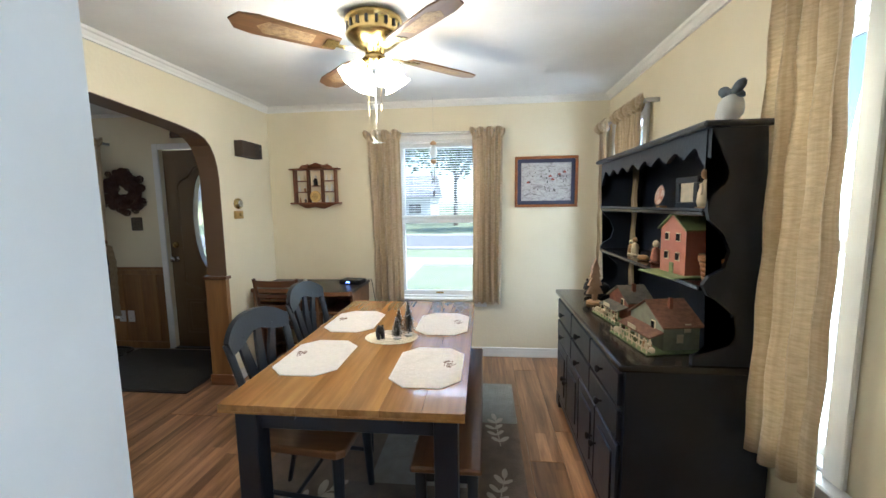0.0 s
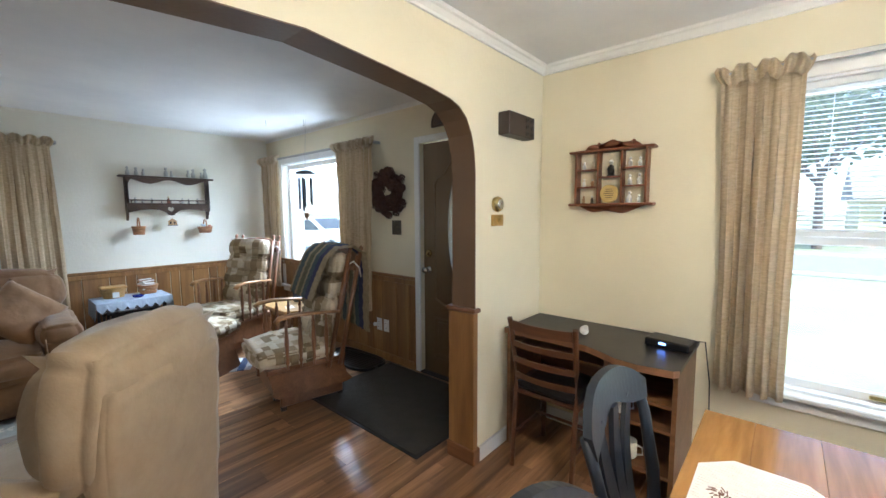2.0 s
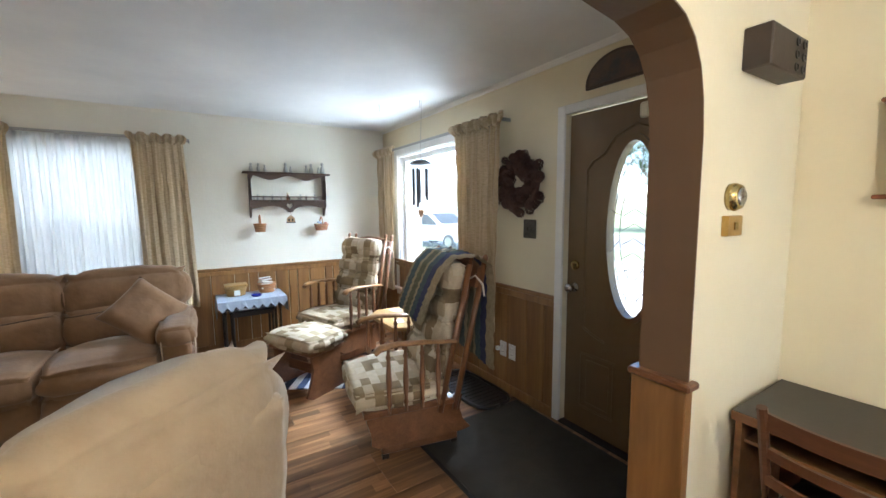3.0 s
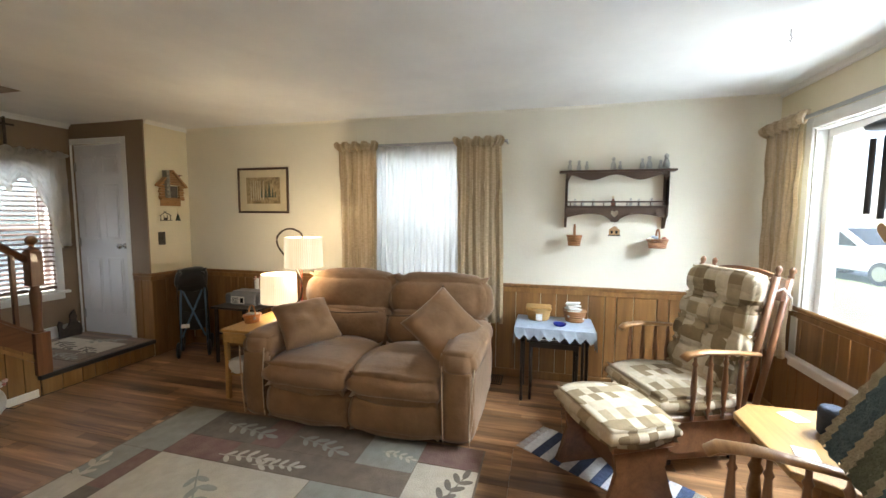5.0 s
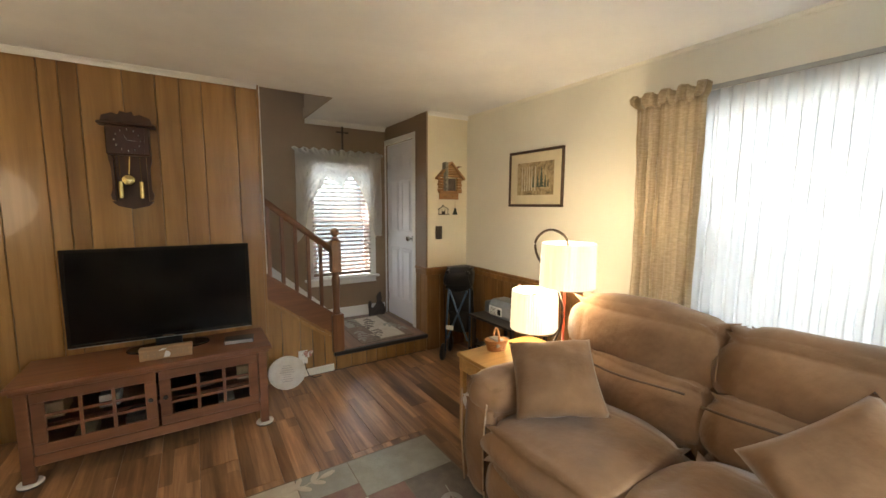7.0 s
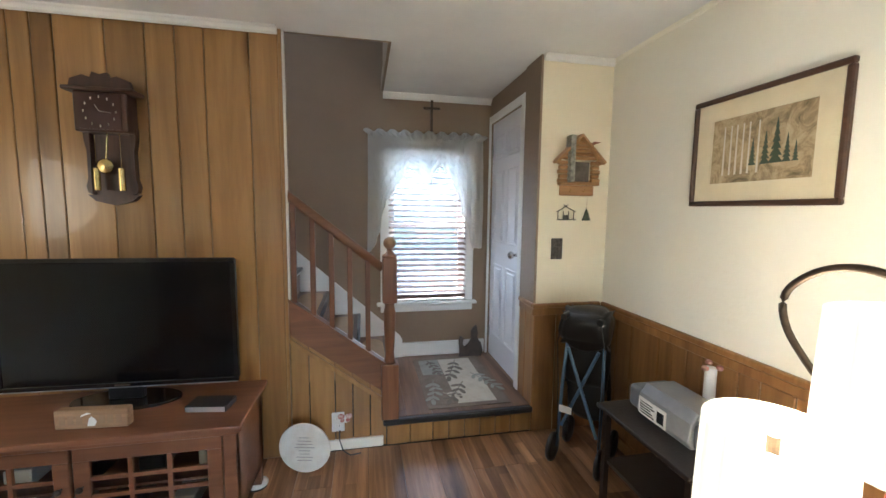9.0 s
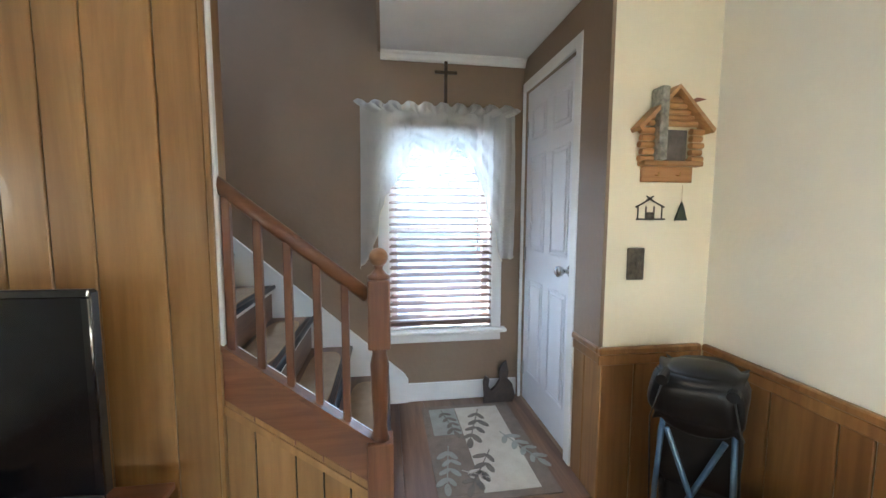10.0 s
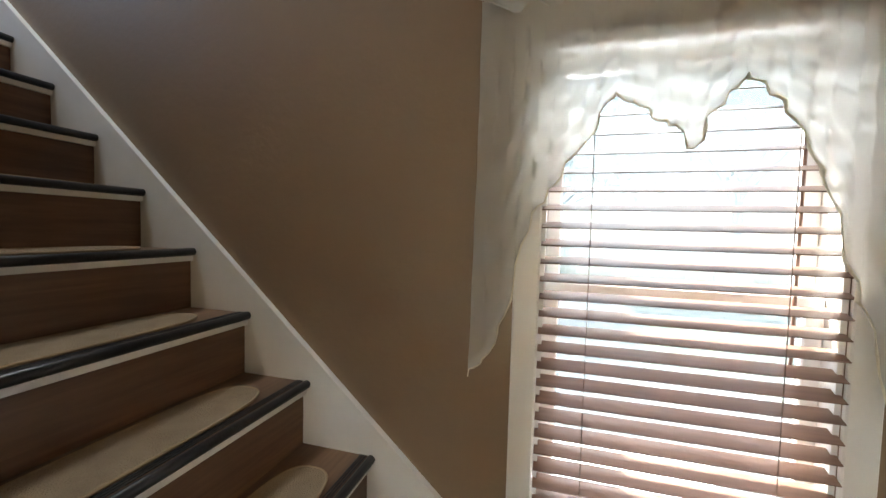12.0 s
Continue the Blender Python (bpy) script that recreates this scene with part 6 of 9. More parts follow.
for z, h_ in ((0.80, 0.05), (0.70, 0.03), (0.61, 0.03), (0.52, 0.03)):
    bm = strip(bmesh.new(), [(-0.17 + 0.34 * i / 8, z + h_ / 2) for i in range(9)], [(-0.17 + 0.34 * i / 8, z - h_ / 2) for i in range(9)], -0.006, 0.006)
    for v in bm.verts:
        v.co.y += 0.135 + (z - 0.42) * 0.14 + 0.03 * (1 - (v.co.x / 0.17) ** 2)
    part("slat", bm, WALNUT, t)
part("seat", boxes((-0.19, 0.19, -0.21, 0.15, 0.41, 0.43), bev=0.006), WALNUT, t)
part("seat_pad", rounded(bmesh.new(), -0.175, 0.175, -0.2, 0.13, 0.43, 0.465, 0.015, 0.01, 4), BLACK, t, smooth=True)
part("stretcher", tube(bmesh.new(), (-0.168, -0.1, 0.2), (0.168, -0.1, 0.2), 0.009), WALNUT, t)

# rug beneath the dining table, in grey-green and brown blocks
RUG1 = surf("rug_sage", (0.33, 0.325, 0.28), (0.27, 0.265, 0.22), scale=12, rough=0.95, bump=0.8, bscale=180)
RUG2 = surf("rug_taupe", (0.23, 0.175, 0.135), (0.17, 0.13, 0.10), scale=12, rough=0.95, bump=0.8, bscale=180)
RUG3 = surf("rug_cream", (0.56, 0.50, 0.40), (0.48, 0.42, 0.33), scale=12, rough=0.95, bump=0.8, bscale=180)
RUG4 = surf("rug_dusty_wine", (0.24, 0.15, 0.12), (0.19, 0.10, 0.085), scale=12, rough=0.95, bump=0.8, bscale=180)
RUG5 = surf("rug_olive", (0.19, 0.155, 0.125), (0.13, 0.108, 0.088), scale=12, rough=0.95, bump=0.8, bscale=180)
RUGM = [RUG1, RUG2, RUG3, RUG4, RUG5]


def leaf_spray(bm, x, y, rot, s, z0, z1, seed=0, pairs=4):
    """A stem with paired leaves, as flat pile."""
    rnd = random.Random(seed)
    M = pose(x, y, 0, 0, 0, rot)
    def leaf(cx, cy, ang, l):
        pts = []
        for k in range(10):
            a = 2 * math.pi * k / 10
            px, py = l * 0.5 * (1 + math.cos(a)), l * 0.2 * math.sin(a)
            c, s_ = math.cos(ang), math.sin(ang)
            q = M @ Vector((cx + px * c - py * s_, cy + px * s_ + py * c, 0))
            pts.append((q.x, q.y))
        prism(bm, pts, z0, z1, "xy")
    for i in range(pairs):
        cx, cy = s * 0.22 * i, s * 0.05 * math.sin(i)
        for d in (-1, 1):
            leaf(cx, cy, d * rnd.uniform(0.6, 0.95), s * rnd.uniform(0.2, 0.28))
    leaf(s * 0.22 * (pairs - 0.4), 0, 0.1, s * 0.26)
    q0, q1 = M @ Vector((-s * 0.15, 0, 0)), M @ Vector((s * 0.22 * pairs, 0, 0))
    path_tube(bm, [(q0.x, q0.y, z1 - 0.001), (q1.x, q1.y, z1 - 0.001)], s * 0.010, 5)
    return bm


def rug(name, x, y, z, blocks, sprays, label, base):
    t = thing(name, x, y, z, 0, label, "rug")
    part("pile", boxes(base), RUG2, t)
    for (x0, x1, y0, y1, k) in blocks:
        part("colour_block", boxes((x0, x1, y0, y1, 0.006, 0.0085)), RUGM[k], t)
    for i, (a, b2, r_, s, k) in enumerate(sprays):
        part("woven_leaves", leaf_spray(bmesh.new(), a, b2, r_, s, 0.007, 0.0098, i), RUGM[k], t)
    return t


rug("area_rug", -0.42, 1.95, 0.001, [(0.46, 0.70, 0.40, 0.96, 0), (-0.70, -0.1, 0.3, 0.96, 2), (0.40, 0.70, -0.5, 0.40, 1), (-0.1, 0.40, -0.2, 0.96, 0), (-0.70, -0.2, -0.95, 0.3, 1), (-0.2, 0.7, -0.95, -0.5, 2), (-0.2, 0.40, -0.5, -0.2, 4)],
    [(0.58, 0.2, 95, 0.30, 2), (0.55, -0.35, 80, 0.3, 2), (-0.5, -0.5, 45, 0.4, 2), (0.1, -0.7, 20, 0.4, 4), (0.1, 0.2, 60, 0.35, 2)],
    "faded green and brown leaf-patterned rug under the dining table", (-0.70, 0.70, -0.96, 0.96, 0, 0.0065))

# ---- living room ----
OAK = wood("golden_oak", (0.36, 0.19, 0.075), (0.21, 0.10, 0.035), "x", rough=0.35, coat=0.2)
OAKD = wood("brown_oak", (0.22, 0.10, 0.045), (0.12, 0.05, 0.022), "x", rough=0.35, coat=0.2)
OAKZ = wood("brown_oak_upright", (0.22, 0.10, 0.045), (0.12, 0.05, 0.022), "z", rough=0.35, coat=0.2)
PINEY = wood("yellow_pine_table", (0.50, 0.30, 0.11), (0.36, 0.2, 0.065), "x", rough=0.3, coat=0.3)
CABW = wood("brown_cabinet_wood", (0.20, 0.085, 0.04), (0.13, 0.05, 0.024), "x", rough=0.4, fine=0.6)
EBONY = surf("ebony_table_paint", (0.018, 0.012, 0.010), (0.01, 0.007, 0.006), scale=10, rough=0.3)
BLUECLOTH = surf("pale_blue_cloth", (0.40, 0.46, 0.55), (0.31, 0.37, 0.46), scale=14, rough=0.9, bump=0.5, bscale=150)


def plaid(name, tones):
    """Woven blocks of several tones on cream."""
    m, nt, b = nodes_of(name)
    co = coords(nt, (1, 1, 1))
    sx = nt.nodes.new("ShaderNodeSeparateXYZ")
    nt.links.new(co, sx.inputs[0])
    s = nt.nodes.new("ShaderNodeVectorMath")
    s.operation = "SNAP"
    s.inputs[1].default_value = (0.085, 0.05, 0.075)
    nt.links.new(co, s.inputs[0])
    wn_ = nt.nodes.new("ShaderNodeTexWhiteNoise")
    nt.links.new(s.outputs[0], wn_.inputs["Vector"])
    r = nt.nodes.new("ShaderNodeValToRGB")
    r.color_ramp.interpolation = "CONSTANT"
    e = r.color_ramp.elements
    while len(e) < len(tones):
        e.new(0.5)
    for el, (p, c) in zip(e, tones):
        el.position, el.color = p, (*c, 1)
    nt.links.new(wn_.outputs["Value"], r.inputs[0])
    n = node(nt, "TexNoise", Scale=30.0, Detail=4.0)
    nt.links.new(co, n.inputs["Vector"])
    mx = nt.nodes.new("ShaderNodeMixRGB")
    mx.blend_type, mx.inputs[0].default_value = "MULTIPLY", 0.5
    nt.links.new(r.outputs[0], mx.inputs[1])
    nt.links.new(ramp(nt, n.outputs[0], [(0.3, (0.65, 0.65, 0.65)), (0.7, (1, 1, 1))]), mx.inputs[2])
    nt.links.new(mx.outputs[0], b.inputs["Base Color"])
    b.inputs["Roughness"].default_value = 0.95
    n2 = node(nt, "TexNoise", Scale=220.0)
    nt.links.new(co, n2.inputs["Vector"])
    bp = node(nt, "Bump", Strength=0.4, Distance=0.004)
    nt.links.new(n2.outputs[0], bp.inputs["Height"])
    nt.links.new(bp.outputs[0], b.inputs["Normal"])
    return m


PLAID = plaid("olive_patchwork_cloth", [(0.0, (0.52, 0.44, 0.32)), (0.38, (0.25, 0.185, 0.105)), (0.55, (0.36, 0.285, 0.18)), (0.72, (0.58, 0.51, 0.39)), (0.9, (0.19, 0.135, 0.075))])


def cushion(name, mat, parent, b6, r=0.06, puff=0.02, seed=0, m=None, lump=0.012, cuts=6, label=""):
    bm = rounded(bmesh.new(), *b6, r=r, puff=puff, seed=seed, lump=lump, cuts=cuts)
    if m is not None:
        bmesh.ops.transform(bm, matrix=m, verts=bm.verts)
    return part(name, bm, mat, parent, label, smooth=True)


def seam(parent, pts, mat, r=0.006):
    return part("seam", path_tube(bmesh.new(), pts, r, 6), mat, parent, smooth=True)


# loveseat: local x along its width, it faces local -y
t = thing("loveseat", -5.10, 0.62, 0, 90, "tan microfibre reclining loveseat with loose cushions", "sofa")
SEAM = surf("dark_seam", (0.10, 0.06, 0.035), rough=0.95)
part("plinth", boxes((-0.62, 0.62, -0.33, 0.36, 0.012, 0.10), bev=0.01), SUEDE, t)
for s in (-1, 1):
    c = s * 0.325
    x0, x1 = c - 0.318, c + 0.318
    cushion("footrest_panel", SUEDE, t, (x0, x1, -0.455, -0.33, 0.05, 0.29), 0.05, 0.018, 3 + s)
    cushion("seat_cushion", SUEDE, t, (x0, x1, -0.475, 0.10, 0.27, 0.455), 0.085, 0.03, 7 + s)
    cushion("lower_back", SUEDE, t, (x0, x1, 0.06, 0.26, 0.40, 0.70), 0.08, 0.03, 11 + s, m=pose(0, 0, 0, -8, 0, 0))
    cushion("upper_back", SUEDE, t, (x0 - 0.005, x1 + 0.005, 0.10, 0.34, 0.62, 0.965), 0.10, 0.04, 15 + s, m=pose(0, 0, 0, -8, 0, 0))
    # arm: a broad roll with a front pad
    a0, a1 = (0.645, 0.85) if s > 0 else (-0.85, -0.645)
    cushion("arm_body", SUEDE, t, (a0, a1, -0.40, 0.38, 0.03, 0.52), 0.06, 0.012, 19 + s)
    cushion("arm_pad", SUEDE, t, (a0 - 0.02, a1 + 0.02, -0.44, 0.32, 0.44, 0.62), 0.085, 0.015, 23 + s)
    cushion("arm_front", SUEDE, t, (a0 + 0.01, a1 - 0.01, -0.445, -0.38, 0.06, 0.50), 0.03, 0.01, 27 + s)
    xi = s * 0.648
    seam(t, [(xi + s * 0.012, -0.452, z) for z in (0.10, 0.2, 0.3, 0.4, 0.5)], SEAM, 0.004)
cushion("back_shell", SUEDE, t, (-0.70, 0.70, 0.30, 0.46, 0.06, 0.80), 0.05, 0.01, 31, m=pose(0, 0, 0, -4, 0, 0))
PIPE = surf("worn_pale_piping", (0.50, 0.38, 0.27), (0.40, 0.28, 0.19), scale=30, rough=0.95, bump=0.8, bscale=120)
for s in (-1, 1):
    for xa, xb in ((0.665, 0.655), (0.835, 0.865)):
        part("piping", path_tube(bmesh.new(), [(s * (xa + (xb - xa) * u ** 2), -0.449 - 0.012 * math.sin(u * 3.1), 0.06 + 0.47 * u) for u in [i / 10 for i in range(11)]], 0.0045, 6), PIPE, t, smooth=True)
    # the break across each back, pulled in by a seam
    c = s * 0.325
    seam(t, [(c + 0.29 * u, 0.035 + 0.012 * u * u, 0.672 + 0.012 * math.sin(u * 2.4 + s)) for u in [i / 6 - 1 for i in range(13)]], SEAM, 0.005)
# the seat stands further into the room than the back
for o in t.children:
    wide = 1.18 if o.name.startswith("upper_back") else 0.94
    for v in o.data.vertices:
        v.co.x = v.co.x * wide + 0.045
        v.co.y = 0.46 - (0.46 - v.co.y) * 1.12

# throw pillows
def pillow(x, y, z, m, label, seed):
    t = thing("throw_pillow", x, y, z, 0, label, "pillow", "throw pillows on the loveseat")
    t.matrix_basis = pose(x, y, z) @ m
    bm = bmesh.new()
    bmesh.ops.create_grid(bm, x_segments=20, y_segments=20, size=1.0)
    top_ = list(bm.verts)
    b2 = bmesh.new()
    bmesh.ops.create_grid(b2, x_segments=20, y_segments=20, size=1.0)
    for bb, sg in ((bm, 1), (b2, -1)):
        for v in bb.verts:
            u, w_ = v.co.x, v.co.y
            e = max(0, (1 - u ** 4) * (1 - w_ ** 4)) ** 0.55
            pin = 1 - 0.07 * (1 - u * u) * abs(w_) ** 3
            pin2 = 1 - 0.07 * (1 - w_ * w_) * abs(u) ** 3
            wr = 0.022 * noise.noise(Vector((u * 2.3, w_ * 2.3, seed + sg))) * e
            v.co = Vector((0.205 * u * pin2, 0.205 * w_ * pin, sg * (0.075 * e + wr)))
    join(bm, b2)
    bmesh.ops.remove_doubles(bm, verts=bm.verts, dist=0.0006)
    part("cover", bm, SUEDE, t, smooth=True)
    return t


pillow(-4.87, 0.16, 0.63, Matrix(((-0.78, -0.46, 0.417, 0), (0.62, -0.66, 0.424, 0), (0.078, 0.59, 0.80, 0), (0, 0, 0, 1))), "tan square throw pillow leaning on the loveseat arm", 1)
pillow(-4.93, 1.18, 0.67, pose(0, 0, 0, 0, 60, 18) @ pose(0, 0, 0, 0, 0, 42), "tan throw pillow propped on its corner on the loveseat", 4)

# recliner, seen from behind: faces local -y
t = thing("recliner", -2.66, 1.31, 0, -48.5, "light tan microfibre recliner seen from behind", "armchair")
S = SUEDE_L
part("plinth", boxes((-0.27, 0.27, -0.38, 0.22, 0.0, 0.10), bev=0.01), S, t)
cushion("seat_cushion", S, t, (-0.25, 0.25, -0.48, 0.12, 0.28, 0.45), 0.08, 0.03, 41)
cushion("footrest_panel", S, t, (-0.25, 0.25, -0.46, -0.36, 0.06, 0.30), 0.04, 0.015, 42)
for s in (-1, 1):
    a0, a1 = (0.25, 0.37) if s > 0 else (-0.37, -0.25)
    cushion("arm", S, t, (a0, a1, -0.44, 0.16, 0.04, 0.56), 0.06, 0.012, 43 + s)
cushion("back_shell", S, t, (-0.30, 0.30, 0.16, 0.27, 0.06, 0.86), 0.035, 0.008, 46, m=pose(0, 0, 0, -3, 0, 0))
cushion("head_pad", S, t, (-0.33, 0.33, -0.02, 0.20, 0.52, 1.0), 0.12, 0.04, 47, m=pose(0, 0, 0, -6, 0, 0))
cushion("lower_back", S, t, (-0.26, 0.26, -0.02, 0.18, 0.38, 0.6), 0.06, 0.02, 48, m=pose(0, 0, 0, -6, 0, 0))
seam(t, [(-0.29, 0.20, 0.82), (-0.15, 0.205, 0.885), (0, 0.208, 0.905), (0.15, 0.205, 0.885), (0.29, 0.20, 0.82)], SUEDE, 0.006)


def spindle(parent, p0, p1, r=0.011, mat=None, name="spindle"):
    p0, p1 = Vector(p0), Vector(p1)
    L = (p1 - p0).length
    prof = [(r * 0.7, 0), (r * 0.7, L * 0.1), (r * 1.25, L * 0.14), (r * 0.8, L * 0.18), (r * 1.0, L * 0.3), (r * 1.35, L * 0.5), (r * 1.0, L * 0.7), (r * 0.8, L * 0.82), (r * 1.25, L * 0.86), (r * 0.7, L * 0.9), (r * 0.7, L)]
    return part(name, lathe(bmesh.new(), prof, 10, between(p0, p1)), mat or OAKZ, parent, smooth=True)


def glider(x, y, rot, label, throw=False):
    """A glider rocker on a boxed base; faces local -y."""
    t = thing("glider_rocker", x, y, 0, rot, label, "rocking chair", "glider rockers by the window")
    W = 0.27
    # boxed sides of the base, with a curved outline
    for s in (-1, 1):
        pts = [(-0.25, 0.37), (0.30, 0.37), (0.28, 0.29), (0.30, 0.22), (0.35, 0.165), (0.30, 0.15), (-0.18, 0.15), (-0.22, 0.175), (-0.215, 0.23), (-0.24, 0.30)]
        part("base_side", prism(bmesh.new(), pts, s * 0.225 - 0.011, s * 0.225 + 0.011, "yz", bev=0.003), OAKD, t)
        part("foot", boxes((s * 0.10 - 0.02, s * 0.10 + 0.02, -0.14, 0.32, 0.03, 0.15), bev=0.008), OAKD, t)
        for fy in (-0.12, 0.30):
            part("foot_pad", boxes((s * 0.10 - 0.014, s * 0.10 + 0.014, fy - 0.02, fy + 0.02, 0.0, 0.03), bev=0.003), EBONY, t)
    part("base_front", boxes((-0.214, 0.214, -0.20, -0.185, 0.15, 0.34)), OAKD, t)
    part("base_back", boxes((-0.214, 0.214, 0.24, 0.255, 0.15, 0.34)), OAKD, t)
    part("seat_frame", boxes((-W, W, -0.26, 0.24, 0.34, 0.375), bev=0.006), OAKD, t)
    cushion("seat_cushion", PLAID, t, (-W + 0.01, W - 0.01, -0.30, 0.20, 0.375, 0.475), 0.045, 0.02, int(x * 10) % 7)
    for s in (-1, 1):
        xa = s * (W + 0.01)
        bm = bmesh.new()
        path_tube(bm, [(xa, -0.20, 0.69), (xa, -0.17, 0.715), (xa, -0.07, 0.725), (xa, 0.08, 0.715), (xa, 0.24, 0.70)], [0.03, 0.032, 0.028, 0.024, 0.022], 10, flat=0.5)
        part("arm", bm, OAK, t, smooth=True)
        for yy in (-0.13, -0.04, 0.05, 0.14):
            spindle(t, (xa, yy, 0.36), (xa, yy, 0.71), 0.012)
        # double back posts with turned finials
        for k, (yy, top_) in enumerate(((0.19, 1.11), (0.275, 1.10))):
            p0, p1 = Vector((s * (W - 0.015 - 0.03 * 0), yy - 0.03, 0.30)), Vector((s * (W - 0.015), yy + 0.15, top_))
            part("back_post", tube(bmesh.new(), p0, p1, 0.017, 0.017, 10), OAKZ, t, smooth=True)
            part("finial", lathe(bmesh.new(), [(0.012, 0), (0.017, 0.008), (0.010, 0.016), (0.017, 0.034), (0.016, 0.046), (0.008, 0.058), (0, 0.062)], 12, between(p1, p1 + (p1 - p0))), OAKZ, t, smooth=True)
    tl, bl = [], []
    for i in range(17):
        u = i / 8 - 1
        tl.append((u * W * 0.98, 1.09 + 0.045 * (1 - u * u)))
        bl.append((u * W * 0.98, 0.98))
    bm = strip(bmesh.new(), tl, bl, -0.010, 0.010)
    for v in bm.verts:
        v.co.y += 0.375 - (1.09 - v.co.z) * 0.2 + 0.02
    part("crest_rail", bm, OAKD, t)
    for i in range(5):
        xx = (i - 2) * 0.095
        spindle(t, (xx, 0.205, 0.38), (xx, 0.375, 1.0), 0.010)
    q = pose(0, 0.19, 0.47, -14, 0, 0)
    n = 0
    for r_ in range(4):
        for c_ in range(2):
            w_ = W - 0.035
            cushion("back_cushion" if (r_, c_) == (0, 0) else "cushion_tuft", PLAID, t, (-w_ + c_ * w_, c_ * w_, -0.09, 0.0, r_ * 0.155 - 0.005, r_ * 0.155 + 0.16), 0.045, 0.022, n, m=q, cuts=4)
            n += 1
    cushion("head_cushion", PLAID, t, (-W + 0.035, W - 0.035, -0.11, -0.01, 0.50, 0.655), 0.05, 0.012, 9, m=q)
    for s in (-1, 1):
        part("cushion_tie", path_tube(bmesh.new(), [(s * 0.24, 0.33, 1.02), (s * 0.28, 0.36, 1.05), (s * 0.29, 0.40, 1.0), (s * 0.27, 0.42, 0.93)], 0.006, 6), PAPER, t, smooth=True)
    return t


glider(-4.91, 2.64, 22, "oak glider rocker with an olive patchwork cushion in the corner")
glider(-3.39, 2.50, -11, "oak glider rocker with a crocheted throw over its back")

# crocheted throw
AF = [surf("crochet_teal", (0.09, 0.13, 0.14), (0.05, 0.08, 0.09), scale=40, rough=1, bump=1.0, bscale=130), surf("crochet_sand", (0.42, 0.34, 0.22), (0.3, 0.24, 0.15), scale=40, rough=1, bump=1.0, bscale=130),
      surf("crochet_blue", (0.055, 0.06, 0.14), (0.03, 0.035, 0.09), scale=40, rough=1, bump=1.0, bscale=130), surf("crochet_olive", (0.15, 0.15, 0.09), (0.1, 0.1, 0.06), scale=40, rough=1, bump=1.0, bscale=130)]
t = thing("crocheted_throw", -3.39, 2.50, 0, -11, "striped blue, teal and sand crocheted throw over a rocker back", "blanket")
bands = [(-0.30, -0.27, 1), (-0.27, -0.20, 0), (-0.20, -0.165, 1), (-0.165, -0.10, 3), (-0.10, -0.075, 1), (-0.075, -0.02, 0), (-0.02, 0.035, 2), (0.035, 0.10, 1)]
prof = [(0.07, 0.78), (0.082, 0.84), (0.10, 0.91), (0.125, 0.99), (0.165, 1.09), (0.235, 1.165), (0.36, 1.17), (0.445, 1.11), (0.465, 0.98), (0.46, 0.84), (0.455, 0.66), (0.46, 0.52)]
fine = []
for (y0, z0), (y1, z1) in zip(prof, prof[1:]):
    for i in range(6):
        fine.append((y0 + (y1 - y0) * i / 6, z0 + (z1 - z0) * i / 6))
fine.append(prof[-1])
for a, b2, k in bands:
    n = max(2, int((b2 - a) / 0.012))
    bm = bmesh.new()
    for off in (0.0, -0.008):
        rows = []
        for j, (y, z) in enumerate(fine):
            row = []
            for i in range(n + 1):
                x = a + (b2 - a) * i / n
                sag = -0.05 * abs(x + 0.1) * (j / len(fine))
                bump_ = 0.004 * math.sin(j * 2.1 + i * 1.7)
                xx = x * 1.25 + 0.19 - 0.12 * max(0.0, 1 - j / 30)
                row.append(bm.verts.new((xx, y + bump_ * (0.3 if 20 < j < 46 else 1) - (off if j < 30 else -off) * (0 if 24 < j < 42 else 1), z + sag + (bump_ if 20 < j < 46 else 0) + (off if 24 < j < 42 else 0))))
            rows.append(row)
        for r0, r1 in zip(rows, rows[1:]):
            for i in range(n):
                bm.faces.new((r0[i], r0[i + 1], r1[i + 1], r1[i]))
    part("stripe", bm, AF[k], t, smooth=True)

# ottoman to match
t = thing("glider_ottoman", -4.50, 2.22, 0, 27, "patchwork-topped glider ottoman on a boxed wooden base", "ottoman")
for s in (-1, 1):
    pts = [(-0.15, 0.33), (0.15, 0.33), (0.13, 0.22), (0.17, 0.10), (0.20, 0.03), (0.15, 0.0), (-0.15, 0.0), (-0.20, 0.03), (-0.17, 0.10), (-0.13, 0.22)]
    part("base_side", prism(bmesh.new(), pts, s * 0.215 - 0.011, s * 0.215 + 0.011, "yz", bev=0.003), OAKD, t)
part("stretcher", boxes((-0.204, 0.204, -0.02, 0.0, 0.12, 0.2), bev=0.003), OAKD, t)
part("top_frame", boxes((-0.24, 0.24, -0.17, 0.17, 0.33, 0.36), bev=0.006), OAKD, t)
cushion("cushion", PLAID, t, (-0.25, 0.25, -0.19, 0.19, 0.36, 0.455), 0.045, 0.02, 3)
t = thing("rag_rug", -4.62, 2.20, 0.002, -31, "small blue and white striped rag rug with fringe", "rug")
BL_, WH_ = surf("denim_weave", (0.06, 0.085, 0.16), (0.035, 0.05, 0.1), scale=60, rough=1, bump=0.8), surf("white_weave", (0.58, 0.58, 0.6), (0.45, 0.45, 0.48), scale=60, rough=1, bump=0.8)
for i in range(14):
    part("stripe", boxes((-0.16, 0.16, -0.42 + 0.06 * i, -0.36 + 0.06 * i - 0.001, 0, 0.008), bev=0.002), BL_ if i % 2 else WH_, t)
